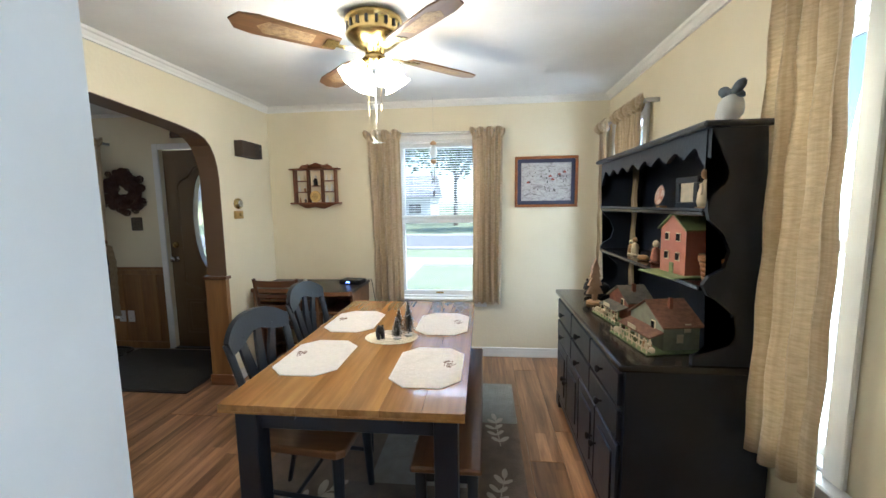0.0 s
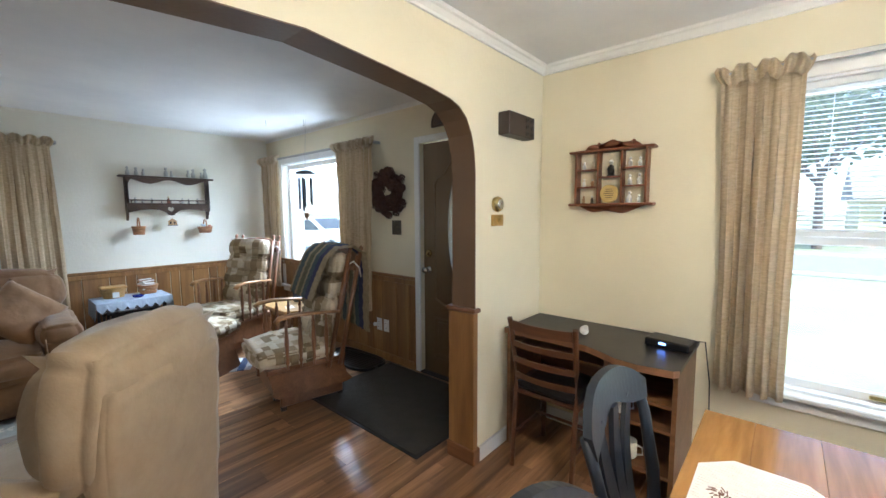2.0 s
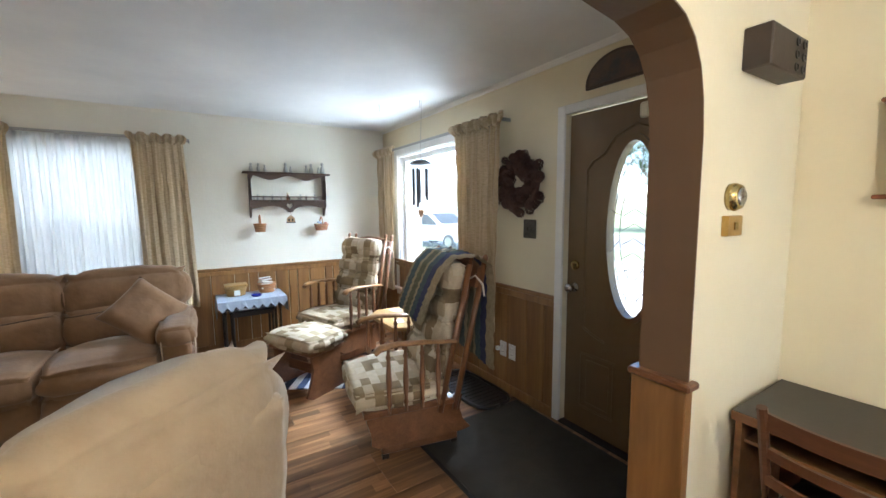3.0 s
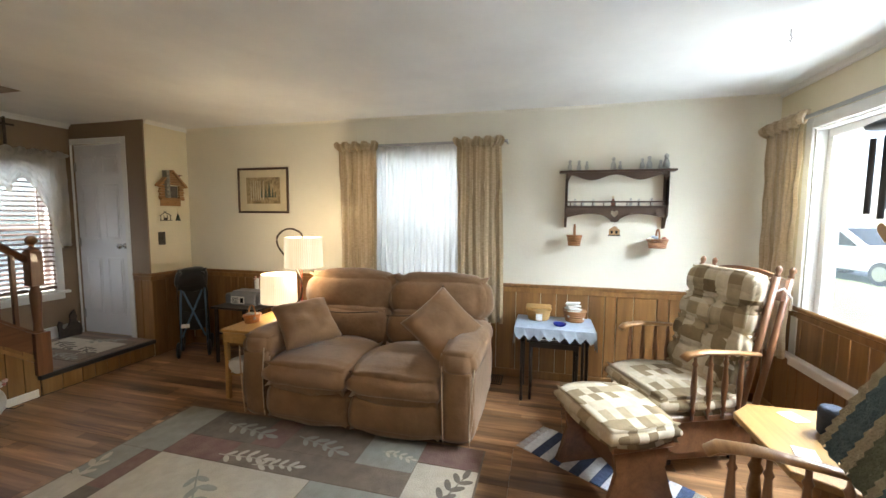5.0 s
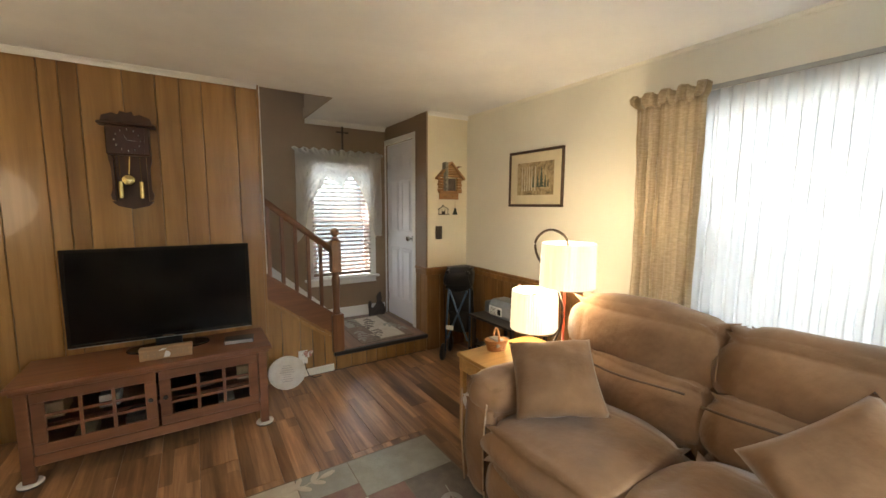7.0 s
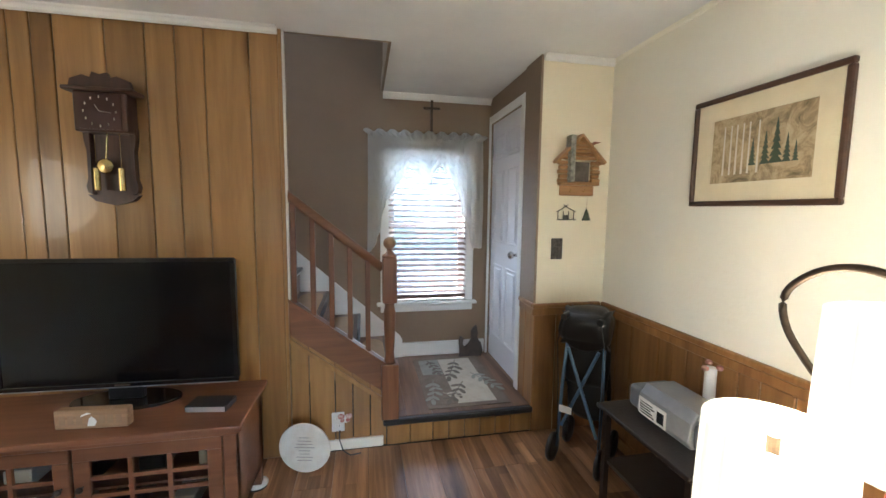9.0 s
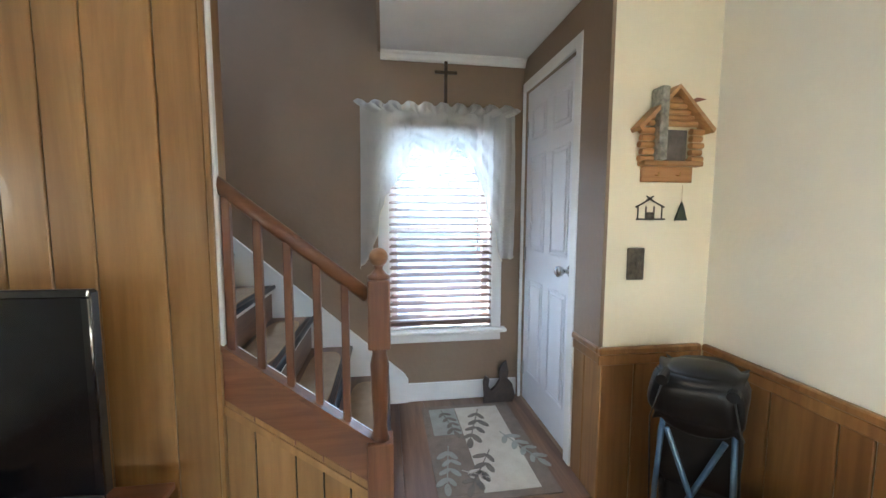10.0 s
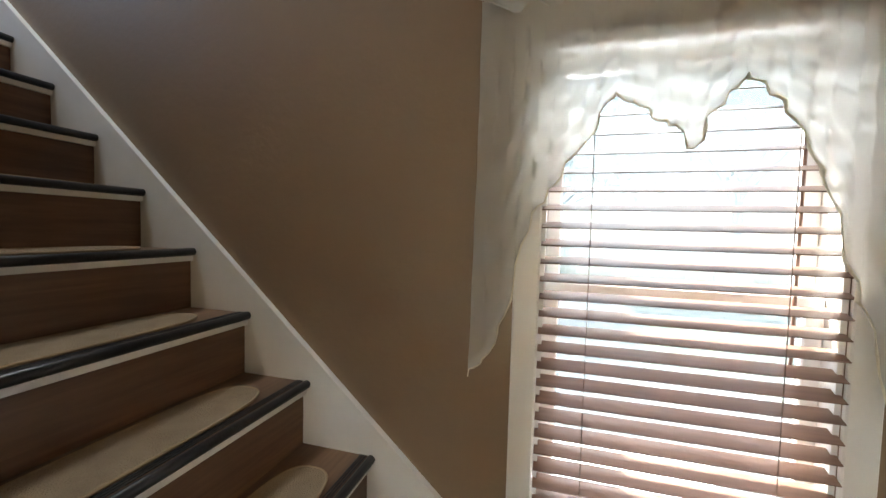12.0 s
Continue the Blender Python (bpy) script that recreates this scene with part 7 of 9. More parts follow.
bm = bmesh.new()
for i in range(34):
    for s in (-1, 1):
        tube(bm, (-0.155 + 0.0094 * i, s * 0.42, 0.004), (-0.155 + 0.0094 * i + 0.004 * math.sin(i), s * 0.47, 0.003), 0.0022, seg=5)
part("fringe", bm, WH_, t)

# table between the rockers
t = thing("oak_side_table", -4.10, 2.97, 0, 0, "golden oak side table with clipped corners and turned legs", "table")
ot = [(-0.33, -0.18), (-0.22, -0.28), (0.20, -0.28), (0.30, -0.12), (0.30, 0.16), (0.20, 0.27), (-0.22, 0.27), (-0.33, 0.17)]
part("tabletop", prism(bmesh.new(), ot, 0.525, 0.555, "xy", bev=0.006), PINEY, t)
part("apron", boxes((-0.24, 0.22, -0.2, -0.18, 0.45, 0.525), (-0.24, 0.22, 0.18, 0.2, 0.45, 0.525), (-0.25, -0.23, -0.18, 0.18, 0.45, 0.525), (0.21, 0.23, -0.18, 0.18, 0.45, 0.525)), OAK, t)
for sx in (-0.22, 0.2):
    for sy in (-0.18, 0.18):
        part("leg", lathe(bmesh.new(), [(0.016, 0), (0.024, 0.03), (0.018, 0.06), (0.026, 0.10), (0.028, 0.2), (0.018, 0.28), (0.03, 0.31), (0.018, 0.34), (0.026, 0.40), (0.028, 0.50), (0.028, 0.525)], 12, pose(sx, sy, 0)), OAK, t, smooth=True)
part("lower_shelf", boxes((-0.22, 0.2, -0.17, 0.17, 0.12, 0.14), bev=0.004), OAK, t)
t = thing("smart_speaker", -4.20, 2.98, 0.555, 0, "dark blue-grey cylindrical speaker on the side table", "speaker")
part("body", lathe(bmesh.new(), [(0.036, 0), (0.045, 0.012), (0.046, 0.10), (0.040, 0.115), (0.030, 0.118), (0, 0.116)], 24), surf("navy_fabric", (0.035, 0.045, 0.075), (0.02, 0.028, 0.05), scale=60, rough=0.8, bump=0.6, bscale=300), t, smooth=True)
for x, y, r in ((-4.33, 2.92, 20), (-4.02, 2.80, -15), (-3.98, 3.04, 35)):
    t = thing("paper_coaster", x, y, 0.556, r, "thin pale paper square on the side table", "paper", "papers on the side table")
    part("sheet", boxes((-0.045, 0.045, -0.035, 0.035, 0, 0.002)), PAPER, t)
t = thing("white_cloth", -3.88, 3.10, 0.556, 10, "folded white and grey cloth on the side table", "cloth")
cushion("fold", PAPER, t, (-0.06, 0.06, -0.05, 0.05, 0, 0.035), 0.015, 0.006, 3, lump=0.006, cuts=4)

# nest of tables with a blue cloth
t = thing("nesting_table", -5.50, 1.94, 0, 90, "ebony nesting table with thin turned legs", "table")
part("tabletop", boxes((-0.27, 0.27, -0.18, 0.18, 0.565, 0.585), bev=0.004), EBONY, t)
part("apron", boxes((-0.24, 0.24, -0.16, -0.15, 0.50, 0.565), (-0.24, 0.24, 0.15, 0.16, 0.50, 0.565), (-0.25, -0.24, -0.15, 0.15, 0.50, 0.565), (0.24, 0.25, -0.15, 0.15, 0.50, 0.565)), EBONY, t)
for sx in (-1, 1):
    for sy in (-1, 1):
        part("leg", lathe(bmesh.new(), [(0.011, 0), (0.014, 0.02), (0.010, 0.05), (0.013, 0.25), (0.011, 0.45), (0.018, 0.50), (0.018, 0.565)], 10, pose(sx * 0.235, sy * 0.145, 0)), EBONY, t, smooth=True)
t2 = thing("nesting_table", -5.50, 1.94, 0, 90, "smaller ebony nesting table tucked beneath another", "table")
part("tabletop", boxes((-0.20, 0.20, -0.14, 0.14, 0.46, 0.475), bev=0.004), EBONY, t2)
part("apron", boxes((-0.18, 0.18, -0.125, -0.115, 0.42, 0.46), bev=0.001), EBONY, t2)
for sx in (-1, 1):
    for sy in (-1, 1):
        part("leg", tube(bmesh.new(), (sx * 0.17, sy * 0.11, 0), (sx * 0.17, sy * 0.11, 0.46), 0.010, 0.013, 10), EBONY, t2, smooth=True)
t = thing("table_cloth", -5.50, 1.94, 0.586, 90, "pale blue cloth with zigzag edge over the nesting table", "tablecloth")
part("cloth_top", boxes((-0.29, 0.29, -0.20, 0.20, 0, 0.004)), BLUECLOTH, t)
for (x0, y0, x1, y1, n) in ((-0.29, -0.20, 0.29, -0.20, 8), (-0.29, 0.20, -0.29, -0.20, 6), (0.29, -0.20, 0.29, 0.20, 6)):
    bm = bmesh.new()
    d_ = Vector((x1 - x0, y1 - y0, 0))
    nrm = Vector((d_.y, -d_.x, 0)).normalized()
    drop = 0.09 if y0 == y1 else 0.16
    for off in (0, 0.003):
        prev = None
        for i in range(n * 2 + 1):
            u = i / (n * 2)
            p = Vector((x0, y0, 0)) + d_ * u + nrm * off
            zz = -(drop - (0.045 if i % 2 == 0 else 0))
            v0 = bm.verts.new(p + Vector((0, 0, 0.003)))
            v1 = bm.verts.new(p + nrm * (0.008 + 0.004 * math.sin(i * 1.3)) + Vector((0, 0, zz)))
            if prev:
                bm.faces.new((prev[0], v0, v1, prev[1]))
            prev = (v0, v1)
    part("hanging_edge", bm, BLUECLOTH, t)
basket("sewing_basket", -5.58, 1.82, 0.591, 0.085, 0.09, 0, "square lidded honey wicker basket on a blue cloth", surf("honey_wicker", (0.50, 0.30, 0.10), (0.36, 0.2, 0.06), scale=60, stretch=(1, 1, 4), rough=0.5, bump=0.8, bscale=90), (0.9, 1.15))
t = bpy.data.objects["sewing_basket"]
part("lid", boxes((-0.078, 0.078, -0.10, 0.10, 0.09, 0.112), bev=0.012, seg=3), bpy.data.materials["honey_wicker"], t)
part("card", boxes((0.078, 0.083, -0.02, 0.03, 0.01, 0.06)), PAPER, t)
b_ = basket("paper_basket", -5.60, 2.10, 0.591, 0.085, 0.085, 0, "round wicker basket filled with folded white papers")
t = thing("folded_papers", -5.60, 2.10, 0.60, 0, "stack of folded white and pink papers in a basket", "paper")
rnd = random.Random(5)
for i in range(6):
    o = part("paper", boxes((-0.055, 0.055, -0.05, 0.05, 0, 0.014), bev=0.003), PAPER, t)
    o.matrix_basis = pose(rnd.uniform(-0.01, 0.01), rnd.uniform(-0.015, 0.015), 0.02 + 0.021 * i, rnd.uniform(-7, 7), rnd.uniform(-12, 12), rnd.uniform(-25, 25))
t = thing("blue_dish", -5.42, 1.98, 0.591, 0, "small cobalt blue glass dish on a blue cloth", "dish")
part("dish", lathe(bmesh.new(), [(0.03, 0), (0.042, 0.006), (0.05, 0.02), (0.045, 0.02), (0.036, 0.009), (0, 0.007)], 24), surf("cobalt_glass", (0.01, 0.02, 0.22), rough=0.1), t, smooth=True)
t = thing("papers", -5.50, 1.94, 0.476, 90, "flat magazines lying on the lower nesting table", "paper")
part("sheet", boxes((-0.12, 0.02, -0.10, 0.05, 0, 0.008)), PAPER, t)
t = thing("floor_vent", -5.70, 1.45, 0.001, 0, "black slotted floor vent", "vent", )
t["label"] = "black slotted metal floor vent beside the loveseat"
part("frame", frame_boxes(-0.12, 0.12, -0.08, 0.08, 0.012, -0.003, 0.003), BLACK, t).matrix_basis = pose(0, 0, 0.004, 90, 0, 0)
for i in range(7):
    part("slat", boxes((-0.108, 0.108, -0.06 + i * 0.018, -0.052 + i * 0.018, 0.001, 0.005)), BLACK, t)

# hanging shelf on the west wall: local x along the wall, faces local -y
SHW = wood("dark_walnut_shelf", (0.085, 0.045, 0.025), (0.045, 0.023, 0.013), "x", rough=0.45)
t = thing("wall_shelf", WX, 2.385, 1.53, 90, "dark wooden wall shelf with a heart cut-out and pegs", "shelf")
part("top_board", boxes((-0.43, 0.43, -0.11, 0, 0.245, 0.262), bev=0.005), SHW, t)
tl = [(-0.36 + 0.72 * i / 32, 0.245) for i in range(33)]
bl = [(-0.36 + 0.72 * i / 32, 0.205 + 0.022 * math.cos(i / 32 * 4 * math.pi) * (1 if 0 < i < 32 else 0) - (0.03 if i in (0, 32) else 0)) for i in range(33)]
part("upper_apron", strip(bmesh.new(), tl, bl, -0.085, -0.070), SHW, t)
for s in (-1, 1):
    pts = [(0, 0.245), (-0.095, 0.245), (-0.085, 0.2), (-0.05, 0.17), (-0.045, 0.08), (-0.055, 0.02), (-0.10, -0.02), (-0.10, -0.09), (-0.06, -0.12), (-0.03, -0.19), (0, -0.20)]
    part("side_bracket", prism(bmesh.new(), pts, s * 0.37 - 0.009, s * 0.37 + 0.009, "yz"), SHW, t)
part("lower_shelf", boxes((-0.361, 0.361, -0.095, 0, -0.035, -0.02), bev=0.003), SHW, t)
part("gallery_rail", boxes((-0.361, 0.361, -0.098, -0.088, 0.005, 0.017), bev=0.002), SHW, t)
for i in range(9):
    part("gallery_post", tube(bmesh.new(), (-0.34 + 0.085 * i, -0.093, -0.02), (-0.34 + 0.085 * i, -0.093, 0.005), 0.004, seg=6), SHW, t)
bl = []
for i in range(49):
    u = i / 24 - 1
    z = -0.115 - 0.035 * math.exp(-((abs(u) - 0.0) / 0.16) ** 2) - 0.022 * math.sin(abs(u) * math.pi) * 0 + 0.03 * math.sin(abs(u) * math.pi) 
    bl.append((u * 0.361, z))
tl = [(x, -0.035) for x, z in bl]
# the lower apron, with a heart-shaped hole: two halves that meet below and above it
heart = [(0.0, -0.068), (0.010, -0.060), (0.022, -0.060), (0.030, -0.070), (0.028, -0.084), (0.014, -0.100), (0.0, -0.112)]
bm = bmesh.new()
for s in (-1, 1):
    up = [(0.0, -0.035)] + [(x * s, -0.035) for x, z in heart[1:5]] + [(0.031 * s, -0.035)]
    lo = [(0.0, -0.068)] + [(x * s, z) for x, z in heart[1:5]] + [(0.031 * s, -0.076)]
    strip(bm, up, lo, -0.085, -0.070)
    up = [(0.0, -0.112), (0.014 * s, -0.100), (0.028 * s, -0.084), (0.031 * s, -0.076)]
    lo = [(0.0, -0.15), (0.014 * s, -0.149), (0.028 * s, -0.146), (0.031 * s, -0.145)]
    strip(bm, up, lo, -0.085, -0.070)
    seg = [(x, z) for x, z in bl if x * s >= 0.03]
    seg.sort(key=lambda p: abs(p[0]))
    seg = [(0.031 * s, -0.145)] + seg
    strip(bm, [(x, -0.035) for x, z in seg], seg, -0.085, -0.070)
part("lower_apron", bm, SHW, t)
for x in (-0.3, -0.12, 0.12, 0.3):
    part("peg", tube(bmesh.new(), (x, -0.085, -0.085), (x, -0.115, -0.078), 0.007, 0.009, 8), SHW, t)
CRYSTAL = surf("clear_figure_glass", (0.55, 0.55, 0.52), (0.42, 0.42, 0.4), scale=30, rough=0.12, spec=0.8, trans=0.3)
rnd = random.Random(9)
for i, u in enumerate((-0.35, -0.28, -0.22, -0.02, 0.03, 0.19, 0.24, 0.32, 0.36)):
    h = rnd.uniform(0.075, 0.115) + (0.03 if i == 8 else 0)
    figurine(WX + 0.055, 2.385 + u, 1.53 + 0.262, h, (CRYSTAL, CRYSTAL, CRYSTAL), "small pale glass figurine on the wall shelf", group="glass figurines on the wall shelf", name="glass_figurine")
for i, u in enumerate((-0.30, -0.24, -0.16, 0.12, 0.18, 0.27)):
    figurine(WX + 0.05, 2.385 + u, 1.53 - 0.02, rnd.uniform(0.05, 0.07), (CRYSTAL, CRYSTAL, CRYSTAL), "small pale glass figurine on the wall shelf", group="glass figurines on the wall shelf", name="glass_figurine")
figurine(WX + 0.05, 2.375, 1.51, 0.085, (REDROOF, REDROOF, CREAMP), "small red and white figure on the wall shelf", group="glass figurines on the wall shelf", name="shelf_ornament")
basket("hanging_basket", WX + 0.10, 2.085, 1.185, 0.058, 0.085, 0.10, "small tan basket hanging from the wall shelf", rect=(0.8, 1))
basket("hanging_basket", WX + 0.10, 2.70, 1.18, 0.075, 0.07, 0.09, "low red-trimmed basket of cloth flowers under the shelf", surf("tan_red_wicker", (0.40, 0.22, 0.10), (0.28, 0.10, 0.06), scale=30, stretch=(1, 1, 5), rough=0.6, bump=0.6), rect=(0.7, 1))
t = thing("cloth_flowers", WX + 0.10, 2.70, 1.235, 0, "cream, blue and pink cloth flowers in a hanging basket", "flowers")
for i in range(9):
    bm = bmesh.new()
    blob(bm, (rnd.uniform(-0.03, 0.03), rnd.uniform(-0.055, 0.055), rnd.uniform(0.0, 0.035)), (0.018, 0.02, 0.016))
    part("flower", bm, (PAPER, PINKW, BLUECLOTH, CREAMP)[i % 4], t, smooth=True)
t = thing("hanging_house", WX + 0.10, 2.385, 1.32, 90, "tiny wooden house plaque hanging from a shelf peg", "ornament")
part("house", prism(bmesh.new(), [(-0.04, -0.04), (0.04, -0.04), (0.04, 0.0), (0, 0.03), (-0.04, 0.0)], -0.006, 0.006, "xz"), TANW, t)
part("house_base", boxes((-0.045, 0.045, -0.010, 0.010, -0.05, -0.04)), DBOX, t)
for x in (-0.02, 0.015):
    part("window", boxes((x - 0.008, x + 0.008, -0.009, -0.006, -0.03, -0.008)), DARKGLASS, t)
part("string", path_tube(bmesh.new(), [(-0.02, 0, 0.01), (0, 0, 0.06), (0.02, 0, 0.01)], 0.001, 4), TANW, t)

# wreath, switch, sign, outlets, boot tray, door mat
CONE = surf("pine_cone", (0.12, 0.055, 0.034), (0.055, 0.025, 0.017), scale=40, rough=0.7, bump=0.6)
t = thing("pinecone_wreath", -3.42, NY - 0.035, 1.585, 0, "dark round wreath of pine cones on the wall", "wreath")
rnd = random.Random(3)
me_cone = None
for i in range(96):
    ring = i % 3
    a = rnd.uniform(0, 6.28) if ring == 1 else i * 2 * math.pi / 96 * 3
    r = (0.095, 0.145, 0.19)[ring] + rnd.uniform(-0.01, 0.01)
    if me_cone is None:
        bm = bmesh.new()
        for k in range(7):
            z = k * 0.007
            rr = 0.021 * math.sin((k + 1.2) / 8.4 * math.pi)
            for j in range(7):
                th = j * 0.9 + k * 0.45
                c = Vector((rr * math.cos(th), rr * math.sin(th), z))
                o_ = Vector((math.cos(th), math.sin(th), 0.5)) * 0.010
                s_ = Vector((-math.sin(th), math.cos(th), 0)) * 0.007
                v = [bm.verts.new(p) for p in (c - s_, c + s_, c + s_ * 0.6 + o_, c - s_ * 0.6 + o_, c + Vector((0, 0, 0.006)))]
                bm.faces.new(v[:4])
                bm.faces.new((v[1], v[0], v[4]))
                bm.faces.new((v[2], v[1], v[4]))
                bm.faces.new((v[3], v[2], v[4]))
                bm.faces.new((v[0], v[3], v[4]))
        tube(bm, (0, 0, 0), (0, 0, 0.045), 0.01, 0.004, 6)
        o = part("cone", bm, CONE, t)
        me_cone = o.data
    else:
        o = new("cone", me_cone)
        o.parent = t
    o.matrix_basis = pose(r * math.cos(a), rnd.uniform(-0.015, 0.0), r * math.sin(a), 90 + rnd.uniform(-50, 50), rnd.uniform(-60, 60), rnd.uniform(0, 360)) @ Matrix.Scale(rnd.uniform(1.0, 1.4), 4)
part("ring", path_tube(bmesh.new(), [(0.155 * math.cos(a), 0.012, 0.155 * math.sin(a)) for a in [i * math.pi / 14 for i in range(29)]], 0.02, 8), CONE, t)


def switch(name, m, label, mat, w=0.075, h=0.12):
    t = thing(name, 0, 0, 0, 0, label, "wall plate")
    t.matrix_basis = m
    part("plate", boxes((-w / 2, w / 2, -0.008, 0, -h / 2, h / 2), bev=0.003), mat, t)
    for s in ((-0.018, 0.018) if w > 0.09 else (0,)):
        part("toggle", boxes((s - 0.005, s + 0.005, -0.018, -0.008, -0.012, 0.012), bev=0.002), mat if mat is not WHITE else PAPER, t)
    return t


RUSTIC = surf("bronze_plate", (0.10, 0.085, 0.06), (0.035, 0.025, 0.02), scale=60, rough=0.5, metal=0.4, bump=0.8)
switch("light_switch", pose(-3.345, NY, 1.265), "dark embossed double light switch plate", RUSTIC, 0.12, 0.13)
switch("light_switch", pose(-5.485, SY, 1.175, 0, 0, 180), "dark embossed light switch plate with a cabin motif", RUSTIC, 0.075, 0.13)


def outlet(m, label):
    t = thing("wall_outlet", 0, 0, 0, 0, label, "outlet")
    t.matrix_basis = m
    part("plate", boxes((-0.036, 0.036, -0.006, 0, -0.058, 0.058), bev=0.002), PAPER, t)
    for z in (-0.022, 0.022):
        part("socket", boxes((-0.017, 0.017, -0.009, -0.006, z - 0.014, z + 0.014), bev=0.002), WHITE, t)
        for x in (-0.007, 0.007):
            part("slot", boxes((x - 0.0012, x + 0.0012, -0.0098, -0.0088, z - 0.005, z + 0.005)), BLACK, t)
    return t


outlet(pose(-3.60, NY - 0.012, 0.33), "white wall outlet in the wainscot")
outlet(pose(-3.50, NY - 0.012, 0.33), "white wall outlet in the wainscot")
t = thing("plug_and_cord", -3.62, NY - 0.02, 0.34, 0, "white plug with a thin cord running along the wainscot", "cord")
part("plug", boxes((-0.035, -0.005, -0.03, 0.0, -0.03, 0.0), bev=0.004), PAPER, t)
part("cord", path_tube(bmesh.new(), [(-0.03, -0.02, -0.01), (-0.12, -0.015, -0.02), (-0.3, -0.01, 0.03), (-0.6, -0.008, 0.10)], 0.003, 6), BLACK, t)
outlet(pose(-4.16, SY - 0.018, 0.17, 0, 0, 180), "white wall outlet under the stairs")
t = thing("butterfly_nightlight", -4.20, SY - 0.012, 0.20, 180, "small red and white butterfly night light plugged in", "night light")
bm = bmesh.new()
for s in (-1, 1):
    blob(bm, (s * 0.022, -0.02, 0.012), (0.02, 0.003, 0.017))
    blob(bm, (s * 0.016, -0.02, -0.012), (0.013, 0.003, 0.013))
part("wing", bm, surf("red_white_wing", (0.6, 0.5, 0.45), (0.35, 0.04, 0.03), scale=50, rough=0.4), t, smooth=True)
part("plug", boxes((-0.012, 0.012, -0.018, 0.0, -0.03, 0.01), bev=0.003), PAPER, t)
t = thing("lamp_cord", -4.17, SY - 0.01, 0.13, 180, "short black power cord hanging from an outlet", "cord")
part("wire", path_tube(bmesh.new(), [(0, -0.02, 0), (0.0, -0.05, -0.04), (0.02, -0.06, -0.10), (0.06, -0.07, -0.125), (0.12, -0.06, -0.125)], 0.0035, 6), BLACK, t)

t = thing("arched_sign", -2.70, NY, 2.08, 0, "dark arched wooden sign above the front door", "sign")
pts = [(-0.2, 0)] + [(-0.2 * math.cos(a), 0.03 + 0.14 * math.sin(a)) for a in [i * math.pi / 16 for i in range(17)]] + [(0.2, 0)]
part("board", prism(bmesh.new(), pts, -0.02, 0, "xz", bev=0.003), SHW, t)
part("panel", prism(bmesh.new(), [(x * 0.86, 0.015 + z * 0.82) for x, z in pts], -0.024, -0.018, "xz"), surf("worn_sign_face", (0.12, 0.07, 0.045), (0.05, 0.045, 0.045), scale=14, rough=0.6, bump=0.5), t)
t = thing("boot_tray", -3.74, 3.27, 0.001, 2, "black plastic boot tray with a raised wavy rim", "tray")
tp_ = []
for k in range(40):
    a = 2 * math.pi * k / 40
    c, s_ = math.cos(a), math.sin(a)
    tp_.append((0.34 * math.copysign(abs(c) ** 0.45, c), 0.155 * math.copysign(abs(s_) ** 0.45, s_) * (1 - 0.08 * math.cos(2 * a))))
part("base", prism(bmesh.new(), tp_, 0, 0.006, "xy"), BLACK, t)
bm = bmesh.new()
path_tube(bm, [(x, y, 0.016) for x, y in tp_ + [tp_[0]]], 0.012, 6)
part("rim", bm, BLACK, t, smooth=True)
bm = bmesh.new()
for i in range(-6, 7):
    box(bm, i * 0.045 - 0.003, i * 0.045 + 0.003, -0.12, 0.12, 0.006, 0.011)
part("ribs", bm, BLACK, t)
MATG = surf("charcoal_door_mat", (0.055, 0.05, 0.042), (0.04, 0.036, 0.03), scale=10, rough=0.95, bump=1.0, bscale=260)
t = thing("door_mat", -2.86, 3.02, 0.001, 0, "large charcoal ribbed door mat inside the front door", "mat")
part("mat_edge", boxes((-0.55, 0.66, -0.44, 0.43, 0, 0.006), bev=0.002), BLACK, t)
part("pile", boxes((-0.53, 0.64, -0.42, 0.41, 0.006, 0.011), bev=0.002), MATG, t)

# wind chime in the front window
t = thing("wind_chime", -4.36, NY - 0.30, 1.80, 0, "wind chime with dark tubes and a wooden heart", "wind chime")
part("top_disc", lathe(bmesh.new(), [(0, 0.03), (0.05, 0.022), (0.095, 0.0), (0.09, -0.012), (0, -0.014)], 24), surf("slate_disc", (0.06, 0.065, 0.075), rough=0.4), t, smooth=True)
part("cord", path_tube(bmesh.new(), [(0, 0, 0.0), (0, 0, 0.14), (0, 0.02, CZ - 1.80)], 0.0015, 5), GREYROD, t)
for i in range(5):
    a = i * 1.257 + 0.3
    part("chime_tube", tube(bmesh.new(), (0.062 * math.cos(a), 0.062 * math.sin(a), -0.30 - 0.02 * i), (0.062 * math.cos(a), 0.062 * math.sin(a), -0.05), 0.011, seg=10), surf("dark_chime_tube", (0.05, 0.05, 0.055), rough=0.3, metal=0.7) if "dark_chime_tube" not in bpy.data.materials else bpy.data.materials["dark_chime_tube"], t)
part("clapper_cord", tube(bmesh.new(), (0, 0, -0.40), (0, 0, 0), 0.001, seg=4), GREYROD, t)
hp = [(0.045 * math.sin(a) ** 3, -0.43 + 0.0028 * (13 * math.cos(a) - 5 * math.cos(2 * a) - 2 * math.cos(3 * a) - math.cos(4 * a))) for a in [2 * math.pi * i / 28 for i in range(28)]]
part("heart", prism(bmesh.new(), hp, -0.005, 0.005, "xz"), TANW, t)

